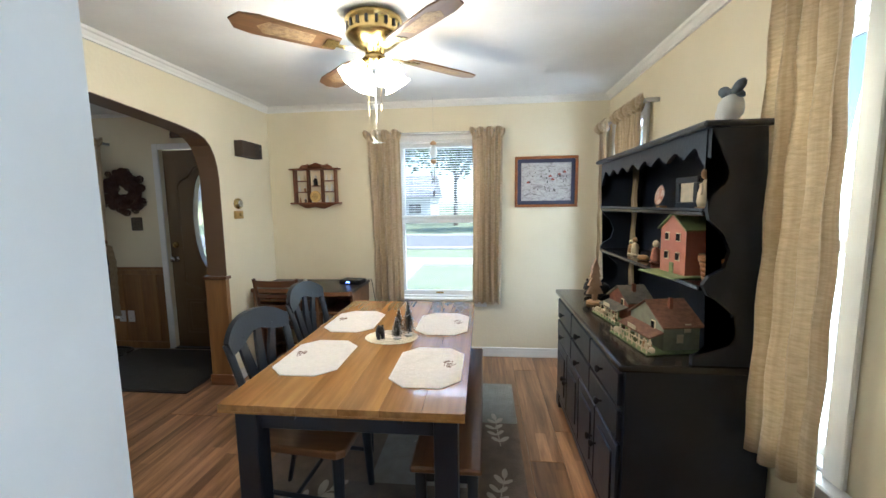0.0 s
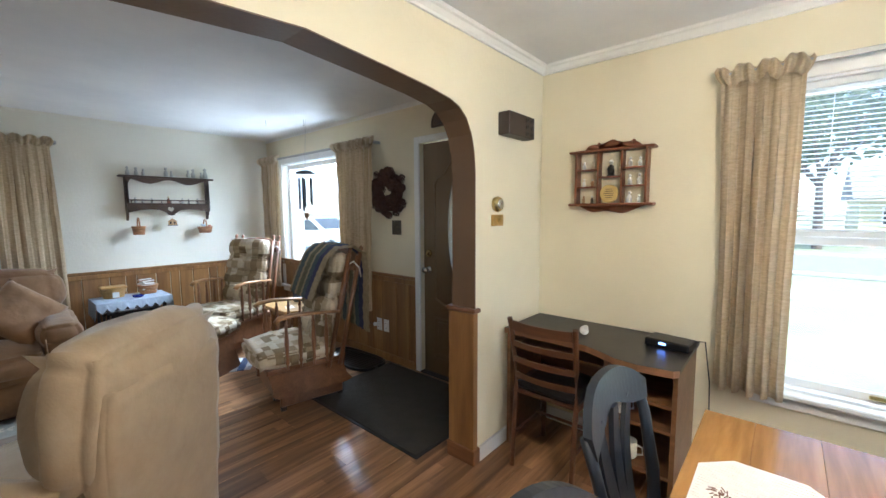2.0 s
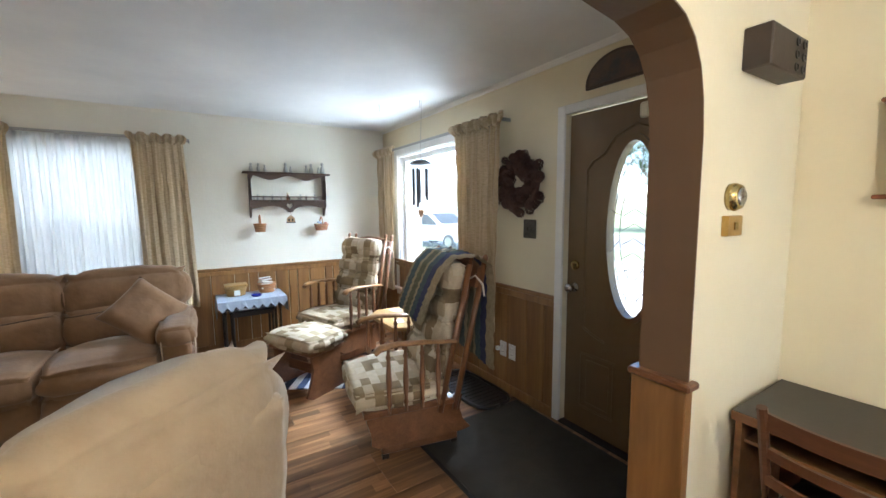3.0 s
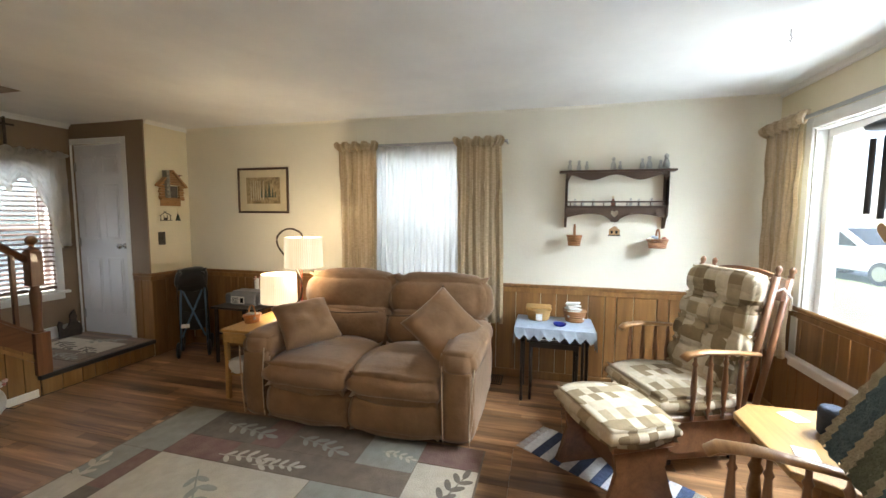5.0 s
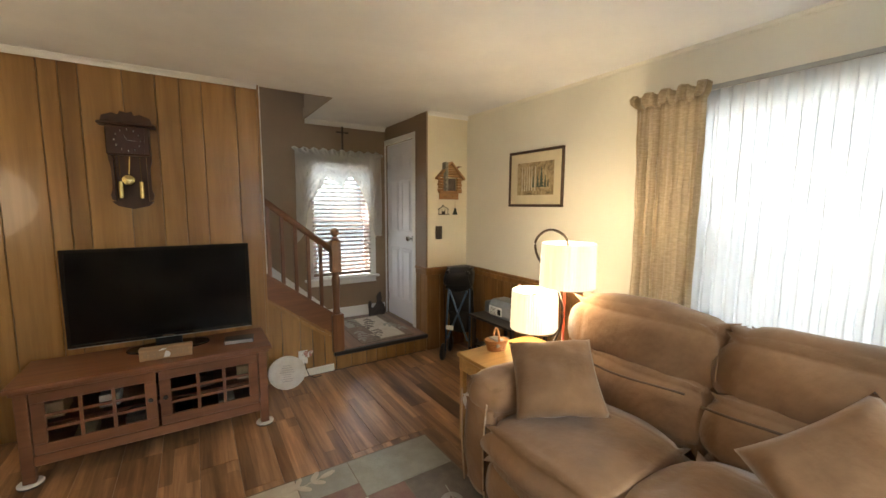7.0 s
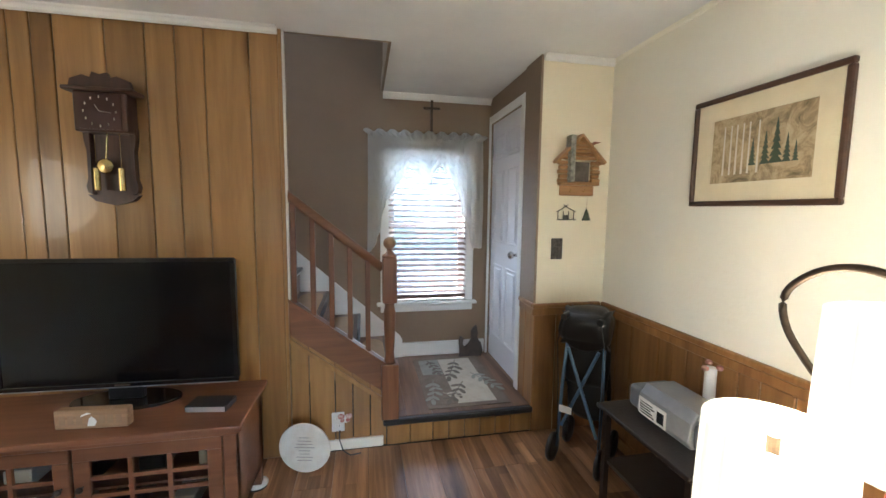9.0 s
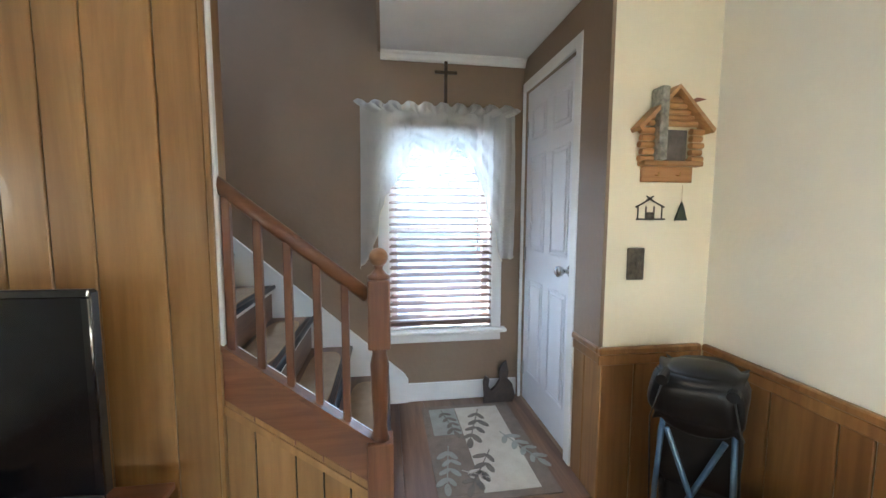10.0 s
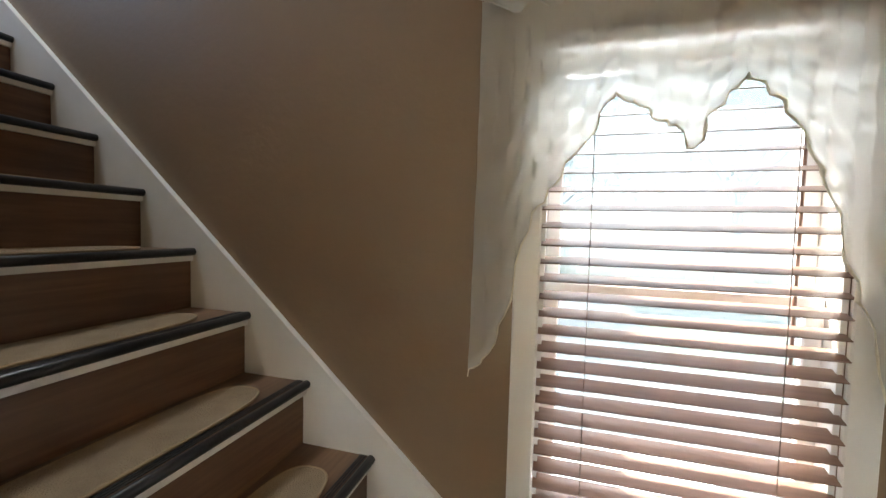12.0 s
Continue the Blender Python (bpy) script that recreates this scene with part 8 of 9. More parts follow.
# television, cabinet
t = thing("tv_cabinet", -3.22, -1.50, 0, 0, "brown wooden television cabinet with gridded glass doors", "cabinet")
CX0, CX1 = -0.58, 0.58
part("top", boxes((CX0 - 0.03, CX1 + 0.03, -0.22, 0.225, 0.515, 0.54), bev=0.006, seg=2), CABW, t)
part("top_moulding", boxes((CX0 - 0.012, CX1 + 0.012, -0.2, 0.21, 0.495, 0.515), bev=0.004), CABW, t)
part("carcass", boxes((CX0, CX1, -0.20, -0.185, 0.12, 0.495), (CX0, CX0 + 0.015, -0.185, 0.185, 0.12, 0.495), (CX1 - 0.015, CX1, -0.185, 0.185, 0.12, 0.495), (CX0, CX1, -0.185, 0.185, 0.12, 0.135), (CX0 + 0.015, CX1 - 0.015, -0.185, 0.17, 0.30, 0.31)), CABW, t)
part("bottom_rail", boxes((CX0, CX1, 0.17, 0.19, 0.10, 0.155), bev=0.003), CABW, t)
for sx in (-1, 1):
    for sy in (-1, 1):
        part("leg", boxes((sx * 0.555 - 0.025, sx * 0.555 + 0.025, sy * 0.175 - 0.022, sy * 0.175 + 0.022, 0.012, 0.495), bev=0.003), CABW, t)
for s in (-1, 1):
    x0, x1 = (0.006, 0.525) if s > 0 else (-0.525, -0.006)
    dr = part("door", frame_boxes(x0, x1, 0.16, 0.49, 0.055, 0.175, 0.195, bev=0.003), CABW, t)
    gx0, gx1, gz0, gz1 = x0 + 0.055, x1 - 0.055, 0.215, 0.435
    part("glazing_bar", boxes(*[(gx0 + (gx1 - gx0) * k / 3 - 0.008, gx0 + (gx1 - gx0) * k / 3 + 0.008, 0.178, 0.192, gz0, gz1) for k in (1, 2)], *[(gx0, gx1, 0.179, 0.191, gz0 + (gz1 - gz0) * k / 3 - 0.008, gz0 + (gz1 - gz0) * k / 3 + 0.008) for k in (1, 2)]), CABW, dr)
    part("pane", boxes((gx0, gx1, 0.182, 0.185, gz0, gz1)), GLASS, dr)
    kx = 0.035 if s > 0 else -0.035
    knob(dr, (kx, 0.195, 0.335), BLACK, (0, 1, 0), 0.8)
rnd = random.Random(21)
for i in range(9):
    x = -0.46 + i * 0.115
    z = 0.136 if i % 2 else 0.311
    t = thing("media_box", -3.22 + x, -1.47, z, rnd.uniform(-6, 6), "dark or pale media case inside the glass cabinet", "box", "media boxes in the cabinet")
    part("case", boxes((-0.045, 0.045, -0.09, 0.09, 0, rnd.uniform(0.05, 0.1)), bev=0.003), rnd.choice((BLACK, GREYROD, CREAMP, PAPER, BLACK)), t)
for sx in (-1, 1):
    for sy in (-1, 1):
        t = thing("furniture_coaster", -3.22 + sx * 0.555, -1.50 + sy * 0.175, 0.001, 0, "round white-rimmed floor cup under a cabinet leg", "furniture cup", "cups under the cabinet legs")
        part("cup", lathe(bmesh.new(), [(0.05, 0), (0.052, 0.010), (0.044, 0.016), (0.040, 0.011), (0, 0.011)], 24), DBOX, t, smooth=True)
        part("rim", lathe(bmesh.new(), [(0.046, 0.013), (0.053, 0.011), (0.053, 0.016), (0.046, 0.018)], 24), PAPER, t, smooth=True)
t = thing("television", -3.275, -1.585, 0.54, 178, "black flat-screen television on a low stand", "television")
part("bezel", frame_boxes(-0.475, 0.475, 0.075, 0.645, 0.022, -0.028, -0.018, bev=0.003), surf("gloss_black", (0.006, 0.006, 0.007), rough=0.08, bump=0), t)
part("screen", boxes((-0.455, 0.455, -0.022, -0.016, 0.094, 0.625)), surf("screen_glass", (0.003, 0.003, 0.004), rough=0.12, bump=0, spec=0.28), t)
part("back_case", boxes((-0.47, 0.47, -0.018, 0.02, 0.08, 0.64), bev=0.008), BLACK, t)
part("neck", boxes((-0.07, 0.07, -0.01, 0.02, 0.014, 0.09), bev=0.004), BLACK, t)
part("base", prism(bmesh.new(), [(0.22 * math.cos(a), 0.10 * math.sin(a)) for a in [2 * math.pi * i / 32 for i in range(32)]], 0, 0.014, "xy", bev=0.003), bpy.data.materials["gloss_black"], t)
part("maker_mark", boxes((-0.03, 0.03, -0.0295, -0.028, 0.082, 0.09)), CHROME, t)
part("lower_trim", boxes((-0.47, 0.47, -0.030, -0.027, 0.074, 0.078)), GREYROD, t)
t = thing("cable_box", -3.66, -1.46, 0.541, 172, "small black cable box with a silver edge", "set-top box")
part("case", boxes((-0.085, 0.085, -0.05, 0.05, 0, 0.028), bev=0.003), BLACK, t)
part("front_strip", boxes((-0.08, 0.08, -0.053, -0.049, 0.004, 0.024)), GREYROD, t)
t = thing("wooden_block_sign", -3.27, -1.375, 0.541, 176, "rustic light wooden block sign with a white map shape", "sign")
part("block", boxes((-0.13, 0.13, -0.02, 0.02, 0, 0.075), bev=0.004), wood("weathered_block", (0.38, 0.24, 0.13), (0.22, 0.13, 0.07), "x", rough=0.7), t)
part("map_shape", prism(bmesh.new(), [(-0.012, 0.012), (0.014, 0.012), (0.022, 0.03), (0.014, 0.042), (0.004, 0.05), (-0.004, 0.044), (-0.008, 0.03)], -0.0225, -0.0205, "xz"), PAPER, t)
part("map_peninsula", prism(bmesh.new(), [(-0.035, 0.05), (-0.01, 0.058), (0.004, 0.062), (-0.012, 0.066), (-0.03, 0.058)], -0.0225, -0.0205, "xz"), PAPER, t)
bm = bmesh.new()
for i in range(3):
    box(bm, 0.03 + 0.03 * i, 0.05 + 0.03 * i, -0.0215, -0.0205, 0.02, 0.055)
    box(bm, -0.11 + 0.03 * i, -0.09 + 0.03 * i, -0.0215, -0.0205, 0.02, 0.055)
part("writing_bars", bm, surf("faded_lettering", (0.28, 0.18, 0.1)), t, kind="stuff")
t = thing("round_wooden_plaque", -4.00, -1.745, 0.0, 168, "round whitewashed plaque leaning at the wall", "plaque")
o = part("disc", lathe(bmesh.new(), [(0.135, 0), (0.138, 0.006), (0.135, 0.012), (0, 0.012)], 36, pose(0, 0, 0.138, 90, 0, 0)), surf("whitewashed_disc", (0.68, 0.66, 0.6), (0.55, 0.5, 0.42), scale=9, rough=0.6), t, smooth=False)
bm = bmesh.new()
rnd = random.Random(2)
for i in range(8):
    w_ = rnd.uniform(0.03, 0.06) * (1 - abs(i - 3.5) * 0.1)
    box(bm, -w_, w_, -0.0135, -0.0115, 0.07 + i * 0.018, 0.073 + i * 0.018)
part("writing_bars", bm, surf("grey_lettering", (0.3, 0.28, 0.26)), t)

# pendulum clock
CLK = wood("dark_clock_wood", (0.075, 0.033, 0.02), (0.035, 0.016, 0.011), "z", rough=0.4)
t = thing("wall_clock", -3.125, SY + 0.002, 1.72, 180, "dark wooden pendulum wall clock with brass weights", "clock")
part("back_board", boxes((-0.08, 0.08, -0.012, 0, -0.26, 0.22)), CLK, t)
for s in (-1, 1):
    bm = bmesh.new()
    pts = [(0.085, -0.26), (0.105, -0.25), (0.112, -0.22), (0.098, -0.18), (0.098, -0.05), (0.11, 0.0), (0.112, 0.06), (0.085, 0.06)]
    prism(bm, [(s * x, z) for x, z in pts], -0.035, 0, "xz", bev=0.002)
    part("side_rail", bm, CLK, t)
part("head_case", boxes((-0.11, 0.11, -0.09, 0, 0.03, 0.21), bev=0.006), CLK, t)
part("cornice", boxes((-0.145, 0.145, -0.11, 0, 0.21, 0.228), bev=0.005), CLK, t)
part("pediment", prism(bmesh.new(), [(-0.13, 0.228), (-0.12, 0.265), (-0.07, 0.285), (-0.04, 0.275), (-0.03, 0.30), (0.0, 0.29), (0.03, 0.30), (0.04, 0.275), (0.07, 0.285), (0.12, 0.265), (0.13, 0.228)], -0.08, -0.06, "xz"), CLK, t)
part("dial", boxes((-0.085, 0.085, -0.094, -0.09, 0.04, 0.20)), surf("dark_dial", (0.05, 0.02, 0.016), rough=0.3), t)
bm = bmesh.new()
for i in range(12):
    a = i * math.pi / 6
    box(bm, 0.066 * math.sin(a) - 0.003, 0.066 * math.sin(a) + 0.003, -0.096, -0.0935, 0.12 + 0.066 * math.cos(a) - 0.006, 0.12 + 0.066 * math.cos(a) + 0.006)
part("hour_marks", bm, CHROME, t, kind="stuff")
bm = bmesh.new()
tube(bm, (0, -0.098, 0.12), (0.05, -0.098, 0.115), 0.003, 0.001, 6)
tube(bm, (0, -0.099, 0.12), (-0.018, -0.099, 0.15), 0.003, 0.001, 6)
part("clock_pointers", bm, CHROME, t)
part("pendulum_rod", tube(bmesh.new(), (0, -0.05, 0.03), (-0.012, -0.05, -0.10), 0.004, seg=8), BRASS, t)
part("pendulum_bob", lathe(bmesh.new(), [(0, -0.006), (0.03, -0.003), (0.036, 0), (0.03, 0.003), (0, 0.006)], 24, Matrix.Translation((-0.015, -0.055, -0.125)) @ pose(0, 0, 0, 90, 0, 0)), BRASS, t, smooth=True)
for x in (-0.055, 0.05):
    part("weight", tube(bmesh.new(), (x, -0.05, -0.24), (x, -0.05, -0.135), 0.014, seg=16), BRASS, t)
    part("weight_chain", tube(bmesh.new(), (x, -0.05, -0.135), (x, -0.05, 0.04), 0.001, seg=4), BRASS, t)
part("base_board", prism(bmesh.new(), [(-0.11, -0.26), (-0.08, -0.29), (0, -0.31), (0.08, -0.29), (0.11, -0.26)], -0.03, 0, "xz"), CLK, t)

# end table with lamps, basket
t = thing("end_table", -5.06, -0.40, 0, 0, "yellow pine end table with a lower shelf", "table")
part("tabletop", boxes((-0.33, 0.29, -0.13, 0.24, 0.525, 0.548), bev=0.004), PINEY, t)
part("apron", boxes((-0.30, 0.29, -0.10, -0.09, 0.45, 0.525), (0.275, 0.29, -0.09, 0.16, 0.45, 0.525), (-0.30, -0.285, -0.09, 0.16, 0.45, 0.525), (-0.30, 0.29, 0.16, 0.17, 0.45, 0.525)), PINEY, t)
for sx in (-0.285, 0.27):
    for sy in (-0.085, 0.155):
        part("leg", boxes((sx - 0.016, sx + 0.016, sy - 0.016, sy + 0.016, 0, 0.525), bev=0.003), PINEY, t)
part("lower_shelf", boxes((-0.27, 0.255, -0.085, 0.155, 0.18, 0.195), bev=0.003), PINEY, t)
t = thing("white_bag", -4.86, -0.42, 0.197, 15, "crumpled white paper bag on the lower shelf", "bag")
cushion("bag", PAPER, t, (-0.08, 0.08, -0.05, 0.05, 0, 0.11), 0.03, 0.01, 5, lump=0.02, cuts=4)
basket("handled_basket", -5.0, -0.43, 0.55, 0.065, 0.065, 0.085, "small orange handled basket on the end table", surf("orange_splint", (0.48, 0.22, 0.08), (0.34, 0.14, 0.05), scale=60, stretch=(1, 1, 4), rough=0.5, bump=0.7, bscale=90), rect=(0.75, 1.1), rot=70)
t = thing("folded_napkins", -5.0, -0.43, 0.575, 0, "pale folded papers inside the handled basket", "paper")
part("paper", boxes((-0.03, 0.03, -0.045, 0.045, 0, 0.05), bev=0.006), GREYROD, t)
m_, nt_, b_ = nodes_of("pleated_lampshade")
b_.inputs["Base Color"].default_value = (0.6, 0.54, 0.42, 1)
tc_ = coords(nt_, (1, 1, 0.02))
n_ = node(nt_, "TexNoise", Scale=55.0, Detail=5.0)
nt_.links.new(tc_, n_.inputs["Vector"])
nt_.links.new(ramp(nt_, n_.outputs[0], [(0.35, (0.85, 0.66, 0.36)), (0.6, (1.0, 0.88, 0.64))]), b_.inputs["Emission Color"])
b_.inputs["Emission Strength"].default_value = 0.10
b_.inputs["Roughness"].default_value = 0.9
SHADE = m_
BRONZE = surf("dark_bronze_tube", (0.10, 0.075, 0.055), (0.06, 0.045, 0.035), scale=20, rough=0.35, metal=0.8)
t = thing("double_table_lamp", -5.25, -0.24, 0.548, 0, "curved bronze lamp with two lit pleated drum shades", "lamp")
part("base", lathe(bmesh.new(), [(0.08, 0), (0.08, 0.012), (0.02, 0.02), (0, 0.02)], 28, pose(0.0, 0.0, 0)), BRONZE, t, smooth=True)
curve = [(0, 0.01, 0.01), (0, 0.06, 0.10), (0, 0.10, 0.20), (0, 0.105, 0.30), (0, 0.075, 0.38), (0, 0.01, 0.46), (0, -0.07, 0.54), (0, -0.12, 0.61), (0, -0.125, 0.68), (0, -0.07, 0.735), (0, 0.0, 0.755), (0, 0.07, 0.74), (0, 0.12, 0.70), (0, 0.13, 0.60)]
sm = []
for i in range(len(curve) - 1):
    p0, p1, p2, p3 = (Vector(curve[max(0, min(len(curve) - 1, i + k))]) for k in (-1, 0, 1, 2))
    for k in range(5):
        u = k / 5
        sm.append(0.5 * (2 * p1 + (p2 - p0) * u + (2 * p0 - 5 * p1 + 4 * p2 - p3) * u * u + (3 * p1 - p0 - 3 * p2 + p3) * u ** 3))
part("curved_stem", path_tube(bmesh.new(), sm, 0.008, 10), BRONZE, t, smooth=True)
part("short_stem", path_tube(bmesh.new(), [(0, 0.09, 0.17), (0, 0.05, 0.12), (0, -0.04, 0.09), (0, -0.10, 0.11), (0, -0.12, 0.16), (0, -0.12, 0.26)], 0.007, 8), BRONZE, t, smooth=True)
for (x, y, z0, z1, r) in ((0, 0.13, 0.435, 0.685, 0.155), (0, -0.12, 0.12, 0.365, 0.148)):
    bm = bmesh.new()
    n = 120
    rings = []
    for rr, z in ((r, z0), (r * 0.985, (z0 + z1) / 2), (r * 0.96, z1), (r * 0.96 - 0.004, z1), (r - 0.004, z0)):
        rings.append([bm.verts.new((x + (rr + 0.0016 * (i % 2)) * math.cos(2 * math.pi * i / n), y + (rr + 0.0016 * (i % 2)) * math.sin(2 * math.pi * i / n), z)) for i in range(n)])
    for a1, b1 in zip(rings, rings[1:] + rings[:1]):
        for i in range(n):
            bm.faces.new((a1[i], a1[(i + 1) % n], b1[(i + 1) % n], b1[i]))
    part("lamp_shade", bm, SHADE, t, "cream pleated drum shade, lit")
    part("socket", tube(bmesh.new(), (x, y, (z0 + z1) / 2 - 0.05), (x, y, z1 - 0.02), 0.014, seg=12), BRONZE, t)
    point_lamp("table_lamp_bulb", (-5.25 + x, -0.24 + y, 0.548 + z1 + 0.01), 1.0, 0.07, (1.0, 0.82, 0.56))
    point_lamp("table_lamp_bulb_low", (-5.25 + x, -0.24 + y, 0.548 + z0 - 0.02), 0.65, 0.06, (1.0, 0.84, 0.6))
t = thing("candle_stick", -5.34, -0.20, 0.548, 0, "slim red candle holder behind the lamp", "candle holder")
part("stick", lathe(bmesh.new(), [(0.03, 0), (0.03, 0.01), (0.008, 0.02), (0.008, 0.44), (0.012, 0.46), (0, 0.46)], 12), surf("red_lacquer", (0.35, 0.05, 0.025), rough=0.3), t, smooth=True)

# radio on its stand, folded walker, small things in the corner
t = thing("radio_stand", -5.56, -0.99, 0, 0, "small dark stand for the radio", "table")
part("tabletop", boxes((-0.20, 0.22, -0.20, 0.32, 0.53, 0.55), bev=0.004), EBONY, t)
for sx in (-0.17, 0.18):
    for sy in (-0.17, 0.29):
        part("leg", boxes((sx - 0.012, sx + 0.012, sy - 0.012, sy + 0.012, 0, 0.53)), EBONY, t)
part("lower_shelf", boxes((-0.17, 0.18, -0.17, 0.29, 0.28, 0.295)), EBONY, t)
t["label"] = "small ebony stand that holds a radio"
t = thing("radio", -5.56, -0.93, 0.55, 90, "silver and grey portable radio with a printed front", "radio")
SILV = surf("silver_plastic", (0.27, 0.28, 0.30), (0.22, 0.23, 0.25), scale=10, rough=0.35, metal=0.3)
pts = [(-0.09, 0), (-0.11, 0.03), (-0.10, 0.10), (-0.07, 0.135), (0.06, 0.135), (0.10, 0.10), (0.10, 0)]
part("body", prism(bmesh.new(), pts, -0.135, 0.135, "yz", bev=0.006), SILV, t)
part("end_speaker", boxes((-0.205, -0.137, -0.10, 0.09, 0.01, 0.11), bev=0.02, seg=3), surf("grey_radio_plastic", (0.12, 0.125, 0.14), rough=0.5), t)
part("end_speaker", boxes((0.137, 0.205, -0.10, 0.09, 0.01, 0.11), bev=0.02, seg=3), bpy.data.materials["grey_radio_plastic"], t)
lab = part("front_label", boxes((-0.12, 0.03, -0.114, -0.111, 0.02, 0.09)), PAPER, t)
lab.matrix_basis = pose(0, 0, 0, 0, 0, 0)
bm = bmesh.new()
for i in range(5):
    box(bm, -0.11, -0.03 - 0.01 * (i % 3), -0.1155, -0.1135, 0.028 + 0.011 * i, 0.033 + 0.011 * i)
box(bm, -0.015, 0.02, -0.1155, -0.1135, 0.03, 0.075)
part("writing_bars", bm, DARKGLASS, t, kind="stuff")
t = thing("white_candle", -5.72, -0.98, 0.55, 0, "white candle with dried red flowers beside the radio", "candle")
part("candle", tube(bmesh.new(), (0, 0, 0), (0, 0, 0.22), 0.022, seg=16), PAPER, t)
bm = bmesh.new()
for i in range(8):
    blob(bm, (0.03 * math.cos(i * 2.1), 0.03 * math.sin(i * 2.1), 0.22 + 0.006 * (i % 3)), (0.014, 0.014, 0.012))
part("dried_flowers", bm, surf("dried_rose", (0.25, 0.07, 0.06), (0.4, 0.25, 0.2), scale=40), t, smooth=True)
t = thing("folded_walker", -5.53, -1.58, 0, 130, "folded wheeled walker with blue crossed tubes and a black seat", "walking aid")
BLT = surf("blue_metal_tube", (0.10, 0.18, 0.29), (0.07, 0.13, 0.22), scale=10, rough=0.3, metal=0.4)
for s in (-1, 1):
    part("frame_tube", path_tube(bmesh.new(), [(s * 0.115, -0.10, 0.08), (s * 0.11, -0.06, 0.45), (s * 0.095, -0.02, 0.82)], 0.009, 10), BLT, t, smooth=True)
    part("rear_tube", path_tube(bmesh.new(), [(s * 0.115, 0.10, 0.08), (s * 0.11, 0.05, 0.45), (s * 0.095, 0.0, 0.76)], 0.012, 10), BLACK, t, smooth=True)
    part("cross_tube", tube(bmesh.new(), (s * 0.10, -0.09 - 0.01 * s, 0.20), (-s * 0.08, -0.07 - 0.01 * s, 0.66), 0.009, seg=10), BLT, t)
    for y in (-0.12, 0.12):
        wh = part("wheel", lathe(bmesh.new(), [(0.05, -0.013), (0.075, -0.012), (0.08, 0), (0.075, 0.012), (0.05, 0.013)], 24, Matrix.Translation((s * 0.130, y, 0.08)) @ pose(0, 0, 0, 0, 90, 0)), BLACK, t, smooth=True)
        part("hub", tube(bmesh.new(), (s * 0.130 - 0.011, y, 0.08), (s * 0.130 + 0.011, y, 0.08), 0.045, seg=16), SILV, wh)
    part("grip", tube(bmesh.new(), (s * 0.095, -0.12, 0.835), (s * 0.095, 0.04, 0.845), 0.018, 0.016, 12), BLACK, t)
    part("brake_cable", path_tube(bmesh.new(), [(s * 0.095, -0.10, 0.83), (s * 0.125, -0.12, 0.70), (s * 0.12, -0.10, 0.45), (s * 0.115, -0.10, 0.15)], 0.003, 6), BLACK, t, smooth=True)
cushion("folded_seat", BLACK, t, (-0.11, 0.11, -0.02, 0.03, 0.44, 0.74), 0.02, 0.012, 3, cuts=5, lump=0.014)
cushion("folded_top", BLACK, t, (-0.125, 0.125, -0.09, 0.07, 0.66, 0.87), 0.06, 0.02, 5, cuts=5, lump=0.03)
cushion("hanging_bag", BLACK, t, (-0.12, 0.04, 0.03, 0.13, 0.36, 0.62), 0.04, 0.02, 8, cuts=5, lump=0.03)
cushion("pouch", BLACK, t, (-0.09, 0.09, -0.01, 0.07, 0.26, 0.47), 0.03, 0.012, 7, lump=0.02, cuts=5)
part("backrest", path_tube(bmesh.new(), [(-0.095, 0.0, 0.77), (-0.08, 0.05, 0.84), (0, 0.06, 0.86), (0.08, 0.05, 0.84), (0.095, 0.0, 0.77)], 0.022, 10), BLACK, t, smooth=True)
part("cup_tag", boxes((-0.10, -0.03, -0.125, -0.12, 0.30, 0.34), bev=0.002), PAPER, t)

# log cabin key rack and small ornaments
LOG = wood("orange_log", (0.46, 0.26, 0.10), (0.28, 0.13, 0.045), "x", rough=0.5)
STONE = surf("grey_chimney_stone", (0.36, 0.34, 0.28), (0.16, 0.15, 0.13), scale=50, rough=0.8, bump=0.8)
t = thing("cabin_key_rack", -5.60, SY, 1.635, 180, "log cabin shaped key rack with a stone chimney", "key rack")
part("backing", boxes((-0.13, 0.13, -0.010, 0, -0.14, -0.04), bev=0.004), LOG, t)
for i in range(5):
    z = -0.045 + i * 0.028
    for x0, x1 in ((-0.155 + 0.008 * (i % 2), -0.085), (0.095, 0.155 - 0.008 * (i % 2))):
        part("log", tube(bmesh.new(), (x0, -0.022, z), (x1, -0.022, z), 0.0135, seg=10), LOG, t)
for i in range(5):
    z = 0.098 + i * 0.024
    h = 0.15 * (1 - (z - 0.06) / 0.19)
    part("gable_log", tube(bmesh.new(), (-h, -0.022, z), (h, -0.022, z), 0.012, seg=10), LOG, t)
part("sill_log", boxes((-0.145, 0.15, -0.045, 0, -0.075, -0.055), bev=0.004), LOG, t)
for s in (-1, 1):
    part("roof_board", strip(bmesh.new(), [(s * 0.185, 0.075), (0, 0.245)], [(s * 0.175, 0.06), (0, 0.228)], -0.06, 0.0), LOG, t)
part("chimney", boxes((-0.09, -0.05, -0.065, 0, -0.055, 0.235), bev=0.005), STONE, t)
part("photo", boxes((-0.045, 0.085, -0.014, -0.010, -0.05, 0.075)), surf("dim_photo", (0.16, 0.14, 0.12), (0.07, 0.06, 0.055), scale=16, rough=0.2), t)
part("carved_bird", prism(bmesh.new(), [(0.16, 0.20), (0.12, 0.19), (0.08, 0.17), (0.07, 0.185), (0.11, 0.205)], -0.03, -0.015, "xz"), CUR, t)
